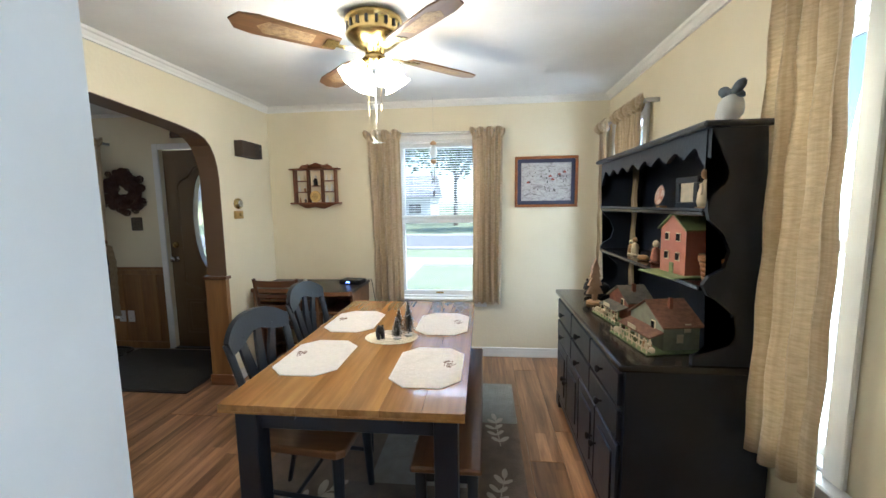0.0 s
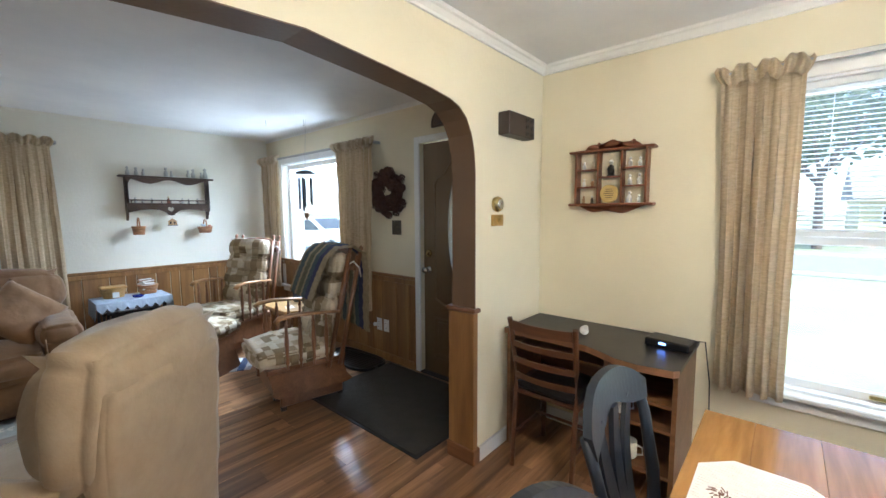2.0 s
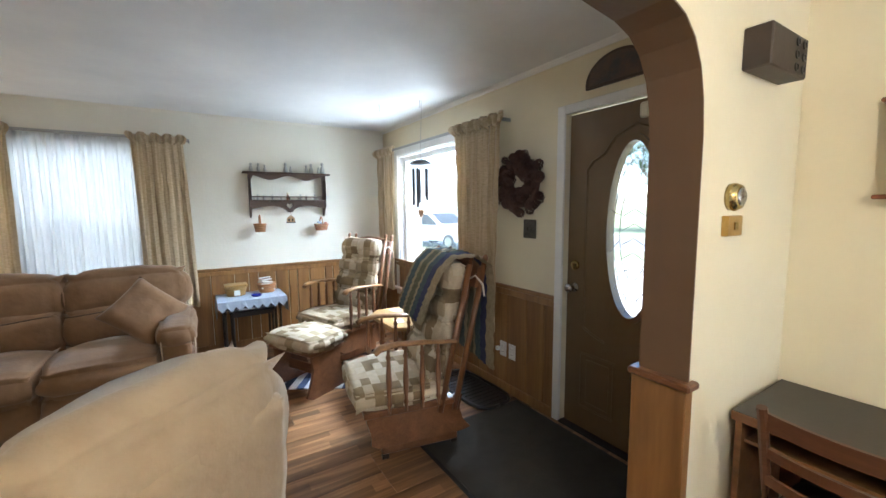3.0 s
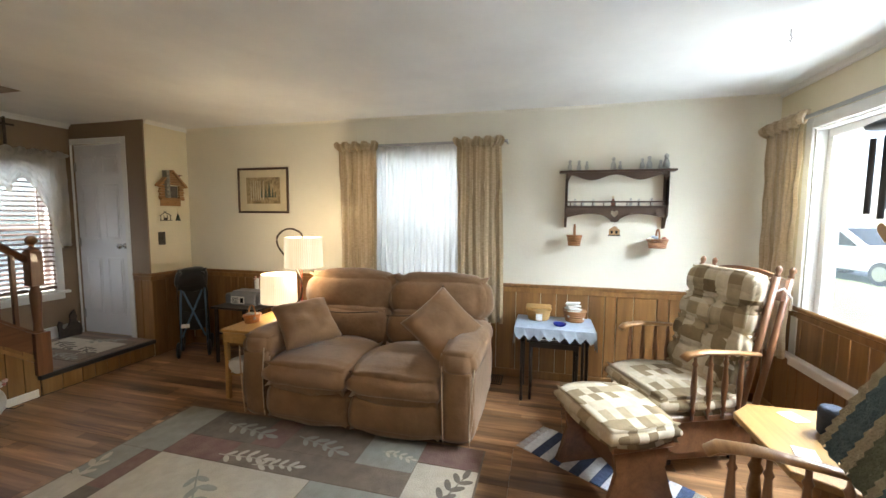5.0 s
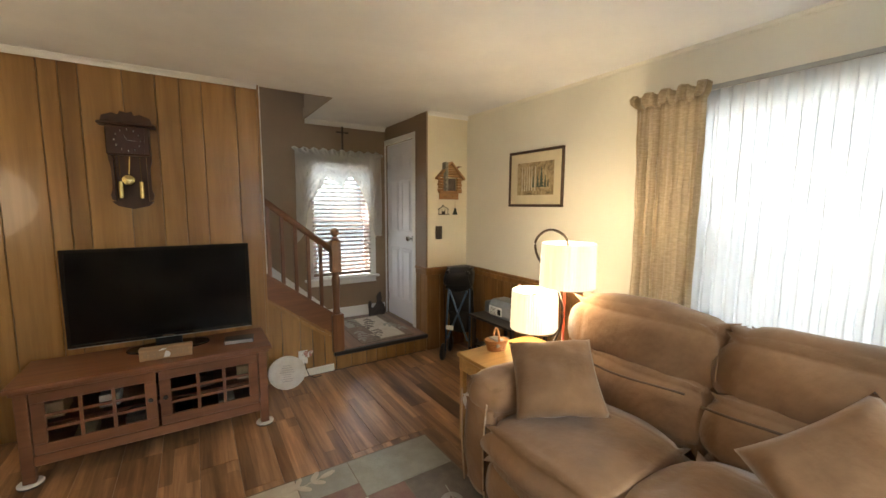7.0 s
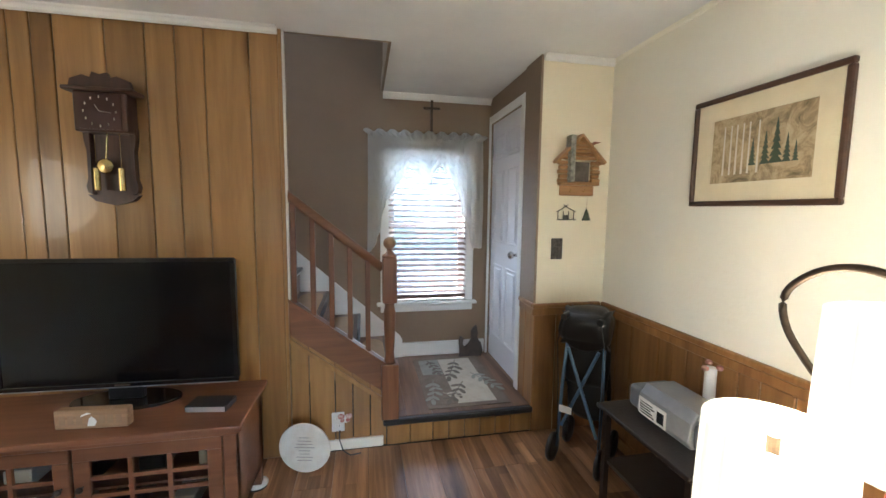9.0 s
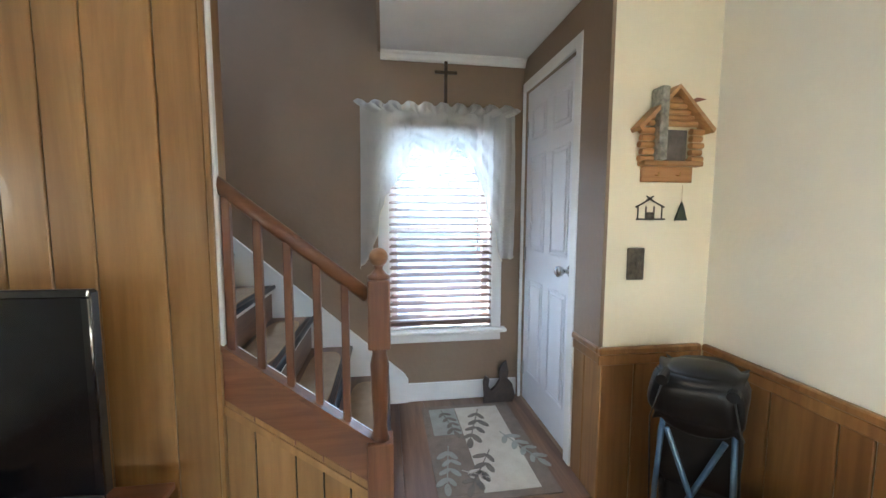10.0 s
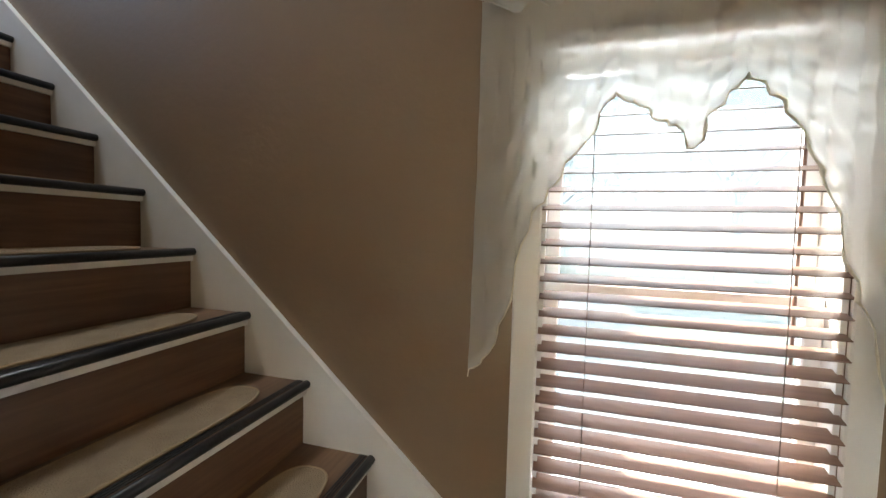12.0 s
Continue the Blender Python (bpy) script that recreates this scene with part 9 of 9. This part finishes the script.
for x in (-0.06, 0.045):
    part("hook", path_tube(bmesh.new(), [(x, -0.01, -0.11), (x, -0.03, -0.115), (x, -0.033, -0.10)], 0.0025, 6), BRASS, t)
for o in t.children:
    for v in o.data.vertices:
        v.co.x *= 0.88
        v.co.z *= 0.95
t = thing("metal_cabin_ornament", -5.54, SY - 0.0, 1.395, 180, "small dark twig cabin ornament pinned on the wall", "ornament")
t.matrix_basis = pose(-5.54, SY + 0.004, 1.395, 0, 0, 180)
bm = bmesh.new()
path_tube(bm, [(-0.06, 0, -0.04), (0.065, 0, -0.04)], 0.004, 6)
for x in (-0.055, -0.02, 0.015, 0.05):
    path_tube(bm, [(x, 0, -0.04), (x, 0, 0.012)], 0.003, 6)
path_tube(bm, [(-0.065, 0, 0.008), (-0.005, 0, 0.04), (0.06, 0, 0.008)], 0.0035, 6)
path_tube(bm, [(-0.02, 0, 0.052), (0.01, 0, 0.035)], 0.003, 6)
path_tube(bm, [(0.01, 0, 0.052), (-0.02, 0, 0.035)], 0.003, 6)
box(bm, -0.02, 0.015, -0.003, 0.003, -0.04, -0.012)
part("twigs", bm, RUSTIC, t)
t = thing("tree_ornament", -5.675, SY + 0.006, 1.385, 180, "small dark green tree ornament on a string", "ornament")
part("tree", prism(bmesh.new(), [(-0.028, -0.035), (0.028, -0.035), (0.014, -0.012), (0.02, -0.012), (0.010, 0.008), (0.014, 0.008), (0, 0.04), (-0.014, 0.008), (-0.010, 0.008), (-0.02, -0.012), (-0.014, -0.012)], -0.004, 0.004, "xz"), surf("dark_green_metal", (0.04, 0.055, 0.03), (0.02, 0.03, 0.018), scale=40), t)
part("string", tube(bmesh.new(), (0, 0, 0.04), (0, 0, 0.105), 0.001, seg=4), TANW, t)

# living room rug
rug("area_rug", -3.72, 0.42, 0.001, [
    (-0.88, -0.38, -1.05, -0.75, 0), (-0.88, -0.585, -0.745, -0.30, 4), (-0.88, -0.585, -0.295, -0.10, 3), (-0.88, -0.585, -0.095, 0.41, 1), (-0.58, -0.385, -0.745, -0.35, 3), (-0.58, -0.385, -0.345, 0.755, 1),
    (-0.88, -0.575, 0.415, 0.755, 0), (-0.88, -0.68, 0.76, 1.11, 3), (-0.675, -0.10, 0.76, 1.11, 2), (-0.095, 0.88, 0.76, 1.11, 1),
    (-0.38, 0.60, -0.74, 0.25, 2), (-0.38, 0.60, 0.255, 0.755, 0), (-0.375, -0.10, -1.05, -0.86, 0), (-0.375, -0.05, -0.855, -0.745, 3), (-0.095, 0.60, -1.05, -0.86, 2), (-0.045, 0.60, -0.855, -0.745, 4), (0.605, 0.88, -1.05, -0.2, 3), (0.605, 0.88, -0.195, 0.755, 0)],
    [(-0.45, -0.35, 95, 0.30, 2), (-0.42, -0.10, 100, 0.26, 2), (-0.74, -0.55, 80, 0.36, 0), (-0.72, 0.0, 75, 0.34, 0), (-0.25, -0.35, 40, 0.42, 0), (0.05, -0.95, 190, 0.34, 2), (-0.35, 0.95, 160, 0.34, 4), (0.05, -0.1, 110, 0.4, 0), (-0.72, 0.55, 80, 0.2, 2)],
    "large patchwork rug with leaves in cream, sage, wine and brown", (-0.89, 0.89, -1.06, 1.12, 0, 0.0065))

# ---- stairs and landing ----
CARPET = surf("tan_tread_carpet", (0.38, 0.28, 0.18), (0.32, 0.23, 0.145), scale=14, rough=1.0, bump=1.0, bscale=260)
NOSE = surf("black_ribbed_nosing", (0.012, 0.012, 0.014), rough=0.4)
TREADW = wood("stair_laminate", (0.22, 0.12, 0.065), (0.09, 0.045, 0.025), "y", rough=0.4, rand=9, tone=0.12)
SKX0 = -4.64
NT = 13
rise, run = 0.195, 0.22
SY0, SY1 = ST_Y + 0.022, SY - 0.075
for k in range(NT):
    x0 = -4.498 + run * k
    z0 = LZ - 0.002 + rise * k
    z1 = z0 + rise
    t = thing("stair_step", x0, (SY0 + SY1) / 2, z0, 0, "laminate stair step with black nosing and an oval tan tread pad", "stair step", "steps of the staircase")
    hw = (SY1 - SY0) / 2
    part("riser", boxes((0.018, 0.03, -hw, hw, 0.0, rise - 0.02)), TREADW, t)
    part("tread", boxes((0.012, run + 0.018, -hw, hw, rise - 0.02, rise)), TREADW, t)
    part("nosing", path_tube(bmesh.new(), [(0.006, -hw, rise - 0.008), (0.006, hw, rise - 0.008)], 0.013, 10), NOSE, t, smooth=True)
    part("nosing_strip", boxes(*[(0.02 + 0.008 * i, 0.025 + 0.008 * i, -hw, hw, rise, rise + 0.002) for i in range(3)]), NOSE, t)
    part("white_edge", boxes((0.006, 0.018, -hw, hw, rise - 0.038, rise - 0.02)), WHITE, t)
    pts = []
    for i in range(40):
        a = 2 * math.pi * i / 40
        c, s_ = math.cos(a), math.sin(a)
        pts.append((0.125 + 0.08 * math.copysign(abs(c) ** 0.75, c), 0.34 * math.copysign(abs(s_) ** 0.35, s_)))
    part("tread_pad", prism(bmesh.new(), pts, rise + 0.0005, rise + 0.008, "xy"), CARPET, t)
    bm = bmesh.new()
    path_tube(bm, [(x, y, rise + 0.006) for x, y in pts + [pts[0]]], 0.004, 6)
    part("pad_binding", bm, surf("tan_binding", (0.42, 0.3, 0.18), rough=0.9) if "tan_binding" not in bpy.data.materials else bpy.data.materials["tan_binding"], t)
sl = rise / run
# white skirt board along the stair wall
lo = [(-4.62, LZ), (-4.49, LZ), (-4.49 + run * NT, LZ + rise * NT)]
up = [(-4.62, LZ + 0.17), (-4.60, LZ + 0.175), (-4.49 + run * NT, LZ + 0.175 + 0.11 * sl + rise * NT + 0.16)]
bm = strip(bmesh.new(), [(-4.625, LZ + 0.15), (-4.60, LZ + 0.19), (-4.49, LZ + 0.29), (-4.498 + run * NT, LZ + 0.295 + rise * NT)], [(-4.625, LZ), (-4.60, LZ), (-4.49, LZ), (-4.498 + run * NT, LZ + rise * NT - 0.1)], ST_Y, ST_Y + 0.022)
structure("trim_skirt_board", bm, WHITE)
# open stringer and balustrade facing the room
Ya, Yb = SY - 0.055, SY - 0.02
x_a, x_b = -4.435, -3.905
st_top = lambda x: 0.485 + (x + 4.435) * 0.755
st_bot = lambda x: 0.285 + (x + 4.435) * 0.755
structure("trim_stringer", strip(bmesh.new(), [(x_a, st_top(x_a)), (x_b, st_top(x_b))], [(x_a, st_bot(x_a)), (x_b, st_bot(x_b))], Ya, Yb), RAILWOOD)
structure("trim_stringer_cap", strip(bmesh.new(), [(x_a, st_top(x_a) + 0.022), (x_b, st_top(x_b) + 0.022)], [(x_a, st_top(x_a)), (x_b, st_top(x_b))], Ya - 0.012, Yb + 0.014), RAILWOOD)
structure("trim_stringer_white", strip(bmesh.new(), [(x_a, st_top(x_a) + 0.02), (x_b, st_top(x_b) + 0.02)], [(x_a, st_top(x_a) - 0.16), (x_b, st_top(x_b) - 0.16)], Ya - 0.024, Ya - 0.013), WHITE)
structure("trim_under_stringer", strip(bmesh.new(), [(x_a, st_bot(x_a)), (x_b, st_bot(x_b))], [(x_a, st_bot(x_a) - 0.03), (x_b, st_bot(x_b) - 0.03)], Yb - 0.002, Yb + 0.012), PANEL)
t = thing("stair_railing", -4.46, SY - 0.035, LZ, 0, "stained wooden stair railing with a ball-topped newel post", "railing")
nw = lambda z: z - LZ
bm = boxes((-0.05, 0.05, -0.05, 0.05, 0.0, nw(0.50)), bev=0.004)
part("newel_base", bm, RAILWOOD_Z, t)
part("newel_turning", lathe(bmesh.new(), [(0.036, nw(0.50)), (0.03, nw(0.52)), (0.026, nw(0.56)), (0.033, nw(0.7)), (0.036, nw(0.80)), (0.027, nw(0.845)), (0.03, nw(0.865))], 20), RAILWOOD_Z, t, smooth=True)
part("newel_block", boxes((-0.042, 0.042, -0.042, 0.042, nw(0.865), nw(1.13)), bev=0.008, seg=2), RAILWOOD_Z, t)
part("newel_cap", lathe(bmesh.new(), [(0.043, nw(1.13)), (0.043, nw(1.142)), (0.03, nw(1.15)), (0.016, nw(1.165)), (0.016, nw(1.175)), (0.022, nw(1.18))], 20), RAILWOOD_Z, t, smooth=True)
bm = bmesh.new()
bmesh.ops.create_uvsphere(bm, u_segments=24, v_segments=16, radius=0.036, matrix=Matrix.Translation((0, 0, nw(1.212))))
part("newel_ball", bm, OAK, t, smooth=True)
r0, r1 = Vector((0.04, 0, nw(1.065))), Vector((0.575, 0, nw(1.065 + 0.535 * 0.80)))
bm = bmesh.new()
path_tube(bm, [r0, r1], 0.027, 14, flat=1.0)
for v in bm.verts:
    v.co.y *= 0.75
part("handrail", bm, RAILWOOD, t, smooth=True)
rt_ = lambda x: nw(1.065) + (x - 0.04) * 0.80
for i in range(5):
    x = 0.125 + i * 0.1
    part("baluster", boxes((x - 0.014, x + 0.014, -0.014, 0.014, nw(st_top(x - 4.46) + 0.018), rt_(x) - 0.02), bev=0.003), RAILWOOD_Z, t)
part("wall_post", boxes((0.548, 0.572, -0.02, 0.02, nw(st_top(-3.90)), rt_(0.56)), bev=0.003), RAILWOOD_Z, t)
# landing
structure("landing_nosing", boxes((-5.36, -4.42, SY - 0.02, SY + 0.018, LZ - 0.038, LZ + 0.001), bev=0.007), NOSE)
t = thing("landing_rug", -4.96, -2.36, LZ + 0.001, 0, "brown and cream leaf-patterned mat on the landing", "rug")
part("pile", boxes((-0.28, 0.26, -0.42, 0.40, 0, 0.006)), RUG2, t)
for k, sp in ((2, (-0.20, 0.06, -0.38, 0.36)), (0, (0.065, 0.22, -0.38, -0.10)), (1, (0.065, 0.22, -0.095, 0.36))):
    part("colour_block", boxes((*sp, 0.006, 0.008)), RUGM[k], t)
for k, (x, y, r, q, m_) in enumerate(((-0.06, -0.30, 70, 0.34, 4), (-0.16, -0.05, 115, 0.30, 0), (-0.02, 0.10, 60, 0.30, 4), (0.14, -0.33, 100, 0.26, 4), (0.17, 0.05, 80, 0.30, 0), (0.10, 0.22, 150, 0.22, 2))):
    part("woven_leaves", leaf_spray(bmesh.new(), x, y, r, q, 0.007, 0.0095, 4 + k), RUGM[m_], t)
t = thing("metal_squirrel", -5.20, -2.80, LZ, 0, "dark cut-out animal door stop on the landing", "door stop")
t.matrix_basis = pose(-5.20, -2.80, LZ, 0, 0, 180)
pts = [(-0.10, 0), (0.09, 0), (0.105, 0.05), (0.085, 0.12), (0.05, 0.16), (0.06, 0.20), (0.045, 0.27), (0.02, 0.25), (0.0, 0.22), (0.005, 0.15), (-0.02, 0.11), (-0.05, 0.08), (-0.075, 0.11), (-0.065, 0.16), (-0.09, 0.18), (-0.105, 0.14), (-0.095, 0.06)]
part("silhouette", prism(bmesh.new(), pts, -0.012, 0.012, "xz", bev=0.002), surf("rust_brown_metal", (0.07, 0.05, 0.04), (0.04, 0.03, 0.025), scale=30, rough=0.7, bump=0.5), t)
t = thing("wall_cross", -4.86, ST_Y, 2.165, 180, "thin bronze wall cross above the stair window", "cross")
part("upright", boxes((-0.010, 0.010, -0.014, 0, -0.14, 0.12), bev=0.002), BRONZE, t)
part("crossbar", boxes((-0.068, 0.068, -0.016, -0.002, 0.045, 0.063), bev=0.002), BRONZE, t)
# ceiling hooks in the living room
for x, y in ((-4.66, 2.96), (-4.36, 3.2)):
    t = thing("ceiling_hook", x, y, CZ, 0, "small metal ceiling hook", "hook", "ceiling hooks")
    t["label"] = "small dark metal hook in the white ceiling"
    part("hook", path_tube(bmesh.new(), [(0, 0, 0), (0, 0, -0.03), (0.012, 0, -0.045), (0.0, 0, -0.058), (-0.010, 0, -0.05)], 0.002, 6), RUSTIC, t)
structure("trim_door_landing_side", boxes((-5.362, -5.345, -2.12, SY - 0.001, WH, CZ - 0.001)), BROWNWALL)

# ---- outdoors ----
GRASS = surf("lawn_grass", (0.20, 0.23, 0.13), (0.15, 0.18, 0.095), scale=1.5, rough=0.95, bump=1.0, bscale=30)
ASPH = surf("asphalt_road", (0.17, 0.17, 0.165), (0.13, 0.13, 0.127), scale=3, rough=0.9, bump=0.6, bscale=60)
CONC = surf("pale_concrete", (0.42, 0.41, 0.385), (0.35, 0.34, 0.32), scale=2, rough=0.85, bump=0.4)
SIDING = surf("white_siding", (0.72, 0.73, 0.74), (0.66, 0.67, 0.69), scale=2, rough=0.6)
GZ = -0.55
structure("ground", boxes((-400, 400, -400, 400, GZ - 0.3, GZ)), GRASS)
structure("road", boxes((-120, 120, 17, 24, GZ + 0.0, GZ + 0.02)), ASPH)
structure("pavement", boxes((-120, 120, 12.5, 14.0, GZ, GZ + 0.03)), CONC)
structure("driveway", boxes((-8.2, -4.6, 5.2, 17, GZ, GZ + 0.035)), CONC)
structure("front_walk", boxes((-3.2, -1.9, 3.7, 12.5, GZ, GZ + 0.04)), CONC)
structure("kerb", boxes((-120, 120, 16.85, 17.0, GZ, GZ + 0.12), (-120, 120, 24.0, 24.15, GZ, GZ + 0.12), bev=0.02), CONC)


def house(x, y, w, d, h, wall_m, roof_m, label, rot=0):
    t = thing("house", x, y, GZ, rot, label, "house", "houses across the street")
    part("wall", boxes((-w / 2, w / 2, -d / 2, d / 2, 0, h)), wall_m, t)
    bm = bmesh.new()
    prism(bm, [(-d / 2 - 0.5, h), (d / 2 + 0.5, h), (0, h + d * 0.32)], -w / 2 - 0.4, w / 2 + 0.4, "yz")
    part("roof", bm, roof_m, t)
    for i in range(4):
        xx = -w / 2 + w * (i + 0.5) / 4
        if i == 1:
            part("door", boxes((xx - 0.45, xx + 0.45, -d / 2 - 0.05, -d / 2, 0, 2.1)), DARKGLASS, t)
        else:
            wi = part("window", boxes((xx - 0.7, xx + 0.7, -d / 2 - 0.06, -d / 2, 0.9, 2.1)), WHITE, t)
            part("pane", boxes((xx - 0.62, xx - 0.03, -d / 2 - 0.08, -d / 2 - 0.05, 0.98, 2.02), (xx + 0.03, xx + 0.62, -d / 2 - 0.08, -d / 2 - 0.05, 0.98, 2.02)), DARKGLASS, wi)
    return t


ROOFG = surf("grey_roof_shingle", (0.20, 0.20, 0.21), (0.15, 0.15, 0.16), scale=6, rough=0.9, bump=0.5)
YELL = surf("pale_yellow_siding", (0.50, 0.46, 0.28), (0.45, 0.41, 0.25), scale=3, rough=0.7)
house(-40, 44, 15, 8, 2.7, YELL, ROOFG, "pale yellow single-storey house with a grey roof")
house(-12, 45, 13, 8, 2.7, SIDING, ROOFG, "white single-storey house with a grey roof")
house(10, 44, 14, 8, 2.7, YELL, ROOFG, "pale yellow single-storey house across the street")
LEAF = surf("tree_leaf", (0.12, 0.16, 0.075), (0.07, 0.10, 0.045), scale=2, rough=0.7, tone=0.15, trans=0.5)
BARK = surf("tree_bark", (0.12, 0.09, 0.065), (0.07, 0.05, 0.035), scale=10, stretch=(1, 1, 0.2), rough=0.9, bump=0.8)


def tree(x, y, h, r, seed):
    t = thing("tree", x, y, GZ, seed * 40, "green leafy broad tree on the lawn", "tree", "street trees")
    rnd = random.Random(seed)
    bm = bmesh.new()
    tube(bm, (0, 0, 0), (0.1, 0, h * 0.45), 0.22, 0.13, 10)
    ends = []
    for i in range(7):
        a = i * 0.9 + rnd.uniform(-0.2, 0.2)
        e = Vector((r * 0.6 * math.cos(a), r * 0.6 * math.sin(a), h * rnd.uniform(0.62, 0.88)))
        tube(bm, (0.08, 0, h * (0.34 + 0.015 * i)), e, 0.09, 0.03, 7)
        ends.append(e)
    part("trunk", bm, BARK, t)
    bm = bmesh.new()
    ends.append(Vector((0, 0, h * 0.95)))
    for e in ends:
        for i in range(230):
            p = e + Vector((rnd.gauss(0, r * 0.24), rnd.gauss(0, r * 0.24), rnd.gauss(0, h * 0.09)))
            s = rnd.uniform(0.14, 0.30)
            u = Vector((rnd.uniform(-1, 1), rnd.uniform(-1, 1), rnd.uniform(-1, 1))).normalized() * s
            w_ = u.orthogonal().normalized() * s * 0.6
            bm.faces.new([bm.verts.new(q) for q in (p - u, p + w_, p + u, p - w_)])
    part("crown", bm, LEAF, t)
    return t


for i, (x, y, h, r) in enumerate(((-27, 33, 9, 3.6), (-17, 29, 8, 3.2), (-7, 31, 10, 4.0), (0.5, 28, 9, 3.8), (6, 32, 9, 3.6), (-36, 30, 10, 4), (-2.5, 36, 11, 4.2), (-10, -16, 8, 3.5), (-4.5, -19, 7, 5), (4, -22, 9, 4))):
    tree(x, y, h, r, i + 1)
# parked car
t = thing("parked_car", -18.2, 12.0, GZ, 12, "white parked sport utility car with dark windows", "car")
CARW = surf("white_car_paint", (0.75, 0.76, 0.77), (0.72, 0.73, 0.74), scale=2, rough=0.2, coat=0.6, bump=0.0)
prof = [(-2.3, 0.35), (-2.35, 0.8), (-2.2, 1.0), (-1.95, 1.62), (-1.5, 1.72), (0.1, 1.70), (0.95, 1.12), (2.1, 0.98), (2.35, 0.75), (2.3, 0.35)]
part("body", prism(bmesh.new(), prof, -0.9, 0.9, "xz", bev=0.06), CARW, t)
for s in (-1, 1):
    part("window", prism(bmesh.new(), [(-1.85, 1.12), (-1.7, 1.55), (-1.4, 1.62), (-0.75, 1.62), (-0.75, 1.12)], s * 0.905 - 0.01, s * 0.905 + 0.01, "xz"), DARKGLASS, t)
    part("window", prism(bmesh.new(), [(-0.68, 1.12), (-0.68, 1.62), (0.05, 1.60), (0.68, 1.15), (0.68, 1.12)], s * 0.905 - 0.01, s * 0.905 + 0.01, "xz"), DARKGLASS, t)
    for x in (-1.45, 1.45):
        w_ = part("wheel", tube(bmesh.new(), (x, s * 0.72, 0.35), (x, s * 0.93, 0.35), 0.35, seg=28), BLACK, t)
        part("rim", tube(bmesh.new(), (x, s * 0.93, 0.35), (x, s * 0.95, 0.35), 0.22, seg=20), CHROME, w_)
    part("headlight", boxes((2.18, 2.34, s * 0.66 - 0.17, s * 0.66 + 0.17, 0.76, 0.92), bev=0.03), CHROME, t)
part("windscreen", strip(bmesh.new(), [(0.16, 1.675), (0.9, 1.16)], [(0.13, 1.66), (0.87, 1.145)], -0.78, 0.78), DARKGLASS, t)
part("grille", boxes((2.31, 2.36, -0.4, 0.4, 0.55, 0.85), bev=0.01), BLACK, t)
# the neighbouring house close by on the west, with real clapboards
t = thing("neighbour_house", -10.5, 0.5, GZ, 0, "white clapboard neighbouring house close to the window", "house")
bm = bmesh.new()
for i in range(22):
    z = i * 0.15
    box(bm, 1.98, 2.01, -5, 5, z, z + 0.148)
part("clapboards", bm, SIDING, t)
part("wall", boxes((-2, 1.98, -5, 5, 0, 3.3)), SIDING, t)
wi = part("window", boxes((2.01, 2.05, -1.3, -0.4, 1.3, 2.6), bev=0.01), WHITE, t)
part("pane", boxes((2.05, 2.055, -1.22, -0.48, 1.38, 2.52)), DARKGLASS, wi)
part("roof", prism(bmesh.new(), [(-2.5, 3.3), (2.5, 3.3), (0, 5.0)], -5.3, 5.3, "xz"), ROOFG, t)
# back garden seen from the landing: a fence and two bins
t = thing("garden_fence", -5, -13, GZ, 0, "pale wooden garden fence", "fence")
t["label"] = "pale wooden board fence behind the garden"
for i in range(70):
    x = -10 + i * 0.29
    part("board", boxes((x, x + 0.27, -0.01, 0.01, 0, 1.6)), CREAMP, t)
part("rail", boxes((-10, 10.3, 0.01, 0.05, 0.4, 0.5), (-10, 10.3, 0.01, 0.05, 1.2, 1.3)), CREAMP, t)
t = thing("grill_cover", -4.85, -5.4, GZ, 0, "grey covered barbecue on the patio", "barbecue")
t["label"] = "grey covered barbecue on the garden patio"
cushion("cover", GREYROD, t, (-0.4, 0.4, -0.3, 0.3, 0.0, 1.35), 0.15, 0.02, 4)
structure("patio", boxes((-7, -2.5, -7.5, -3.1, GZ, GZ + 0.05)), CONC)

# ---- floor planks, last ----
def planks(own_name, label, x0, x1, y0, y1, z, seed, w=0.186, l=1.2, mat=None):
    own = new(own_name)
    tagged(own, label, kind="structure")
    rnd = random.Random(seed)
    cache = {}
    nx = int(math.ceil((x1 - x0) / w))
    for i in range(nx):
        xa, xb = x0 + i * w, min(x0 + (i + 1) * w, x1)
        y = y0 - rnd.choice((0.0, 0.3, 0.6, 0.9)) * (l / 1.2)
        while y < y1:
            ya, yb = max(y, y0), min(y + l, y1)
            if yb - ya > 0.02:
                key = (round(xb - xa, 3), round(yb - ya, 3))
                if key not in cache:
                    cache[key] = part("plank", boxes((0.0006, xb - xa - 0.0006, 0.0006, yb - ya - 0.0006, -0.012, 0), bev=0.0012), mat or FLOORW, own).data
                    o = [c for c in own.children if c.data is cache[key]][0]
                else:
                    o = new("plank", cache[key])
                    o.parent = own
                o.matrix_basis = pose(xa, ya, z)
            y += l
    return own


planks("floor", "brown wood-look laminate plank floor", WX, EX, SY, NY, 0.0, 4)
planks("floor_landing", "brown laminate planks of the low landing", -5.36, -4.42, ST_Y, SY - 0.02, LZ, 6, w=0.16, mat=TREADW)
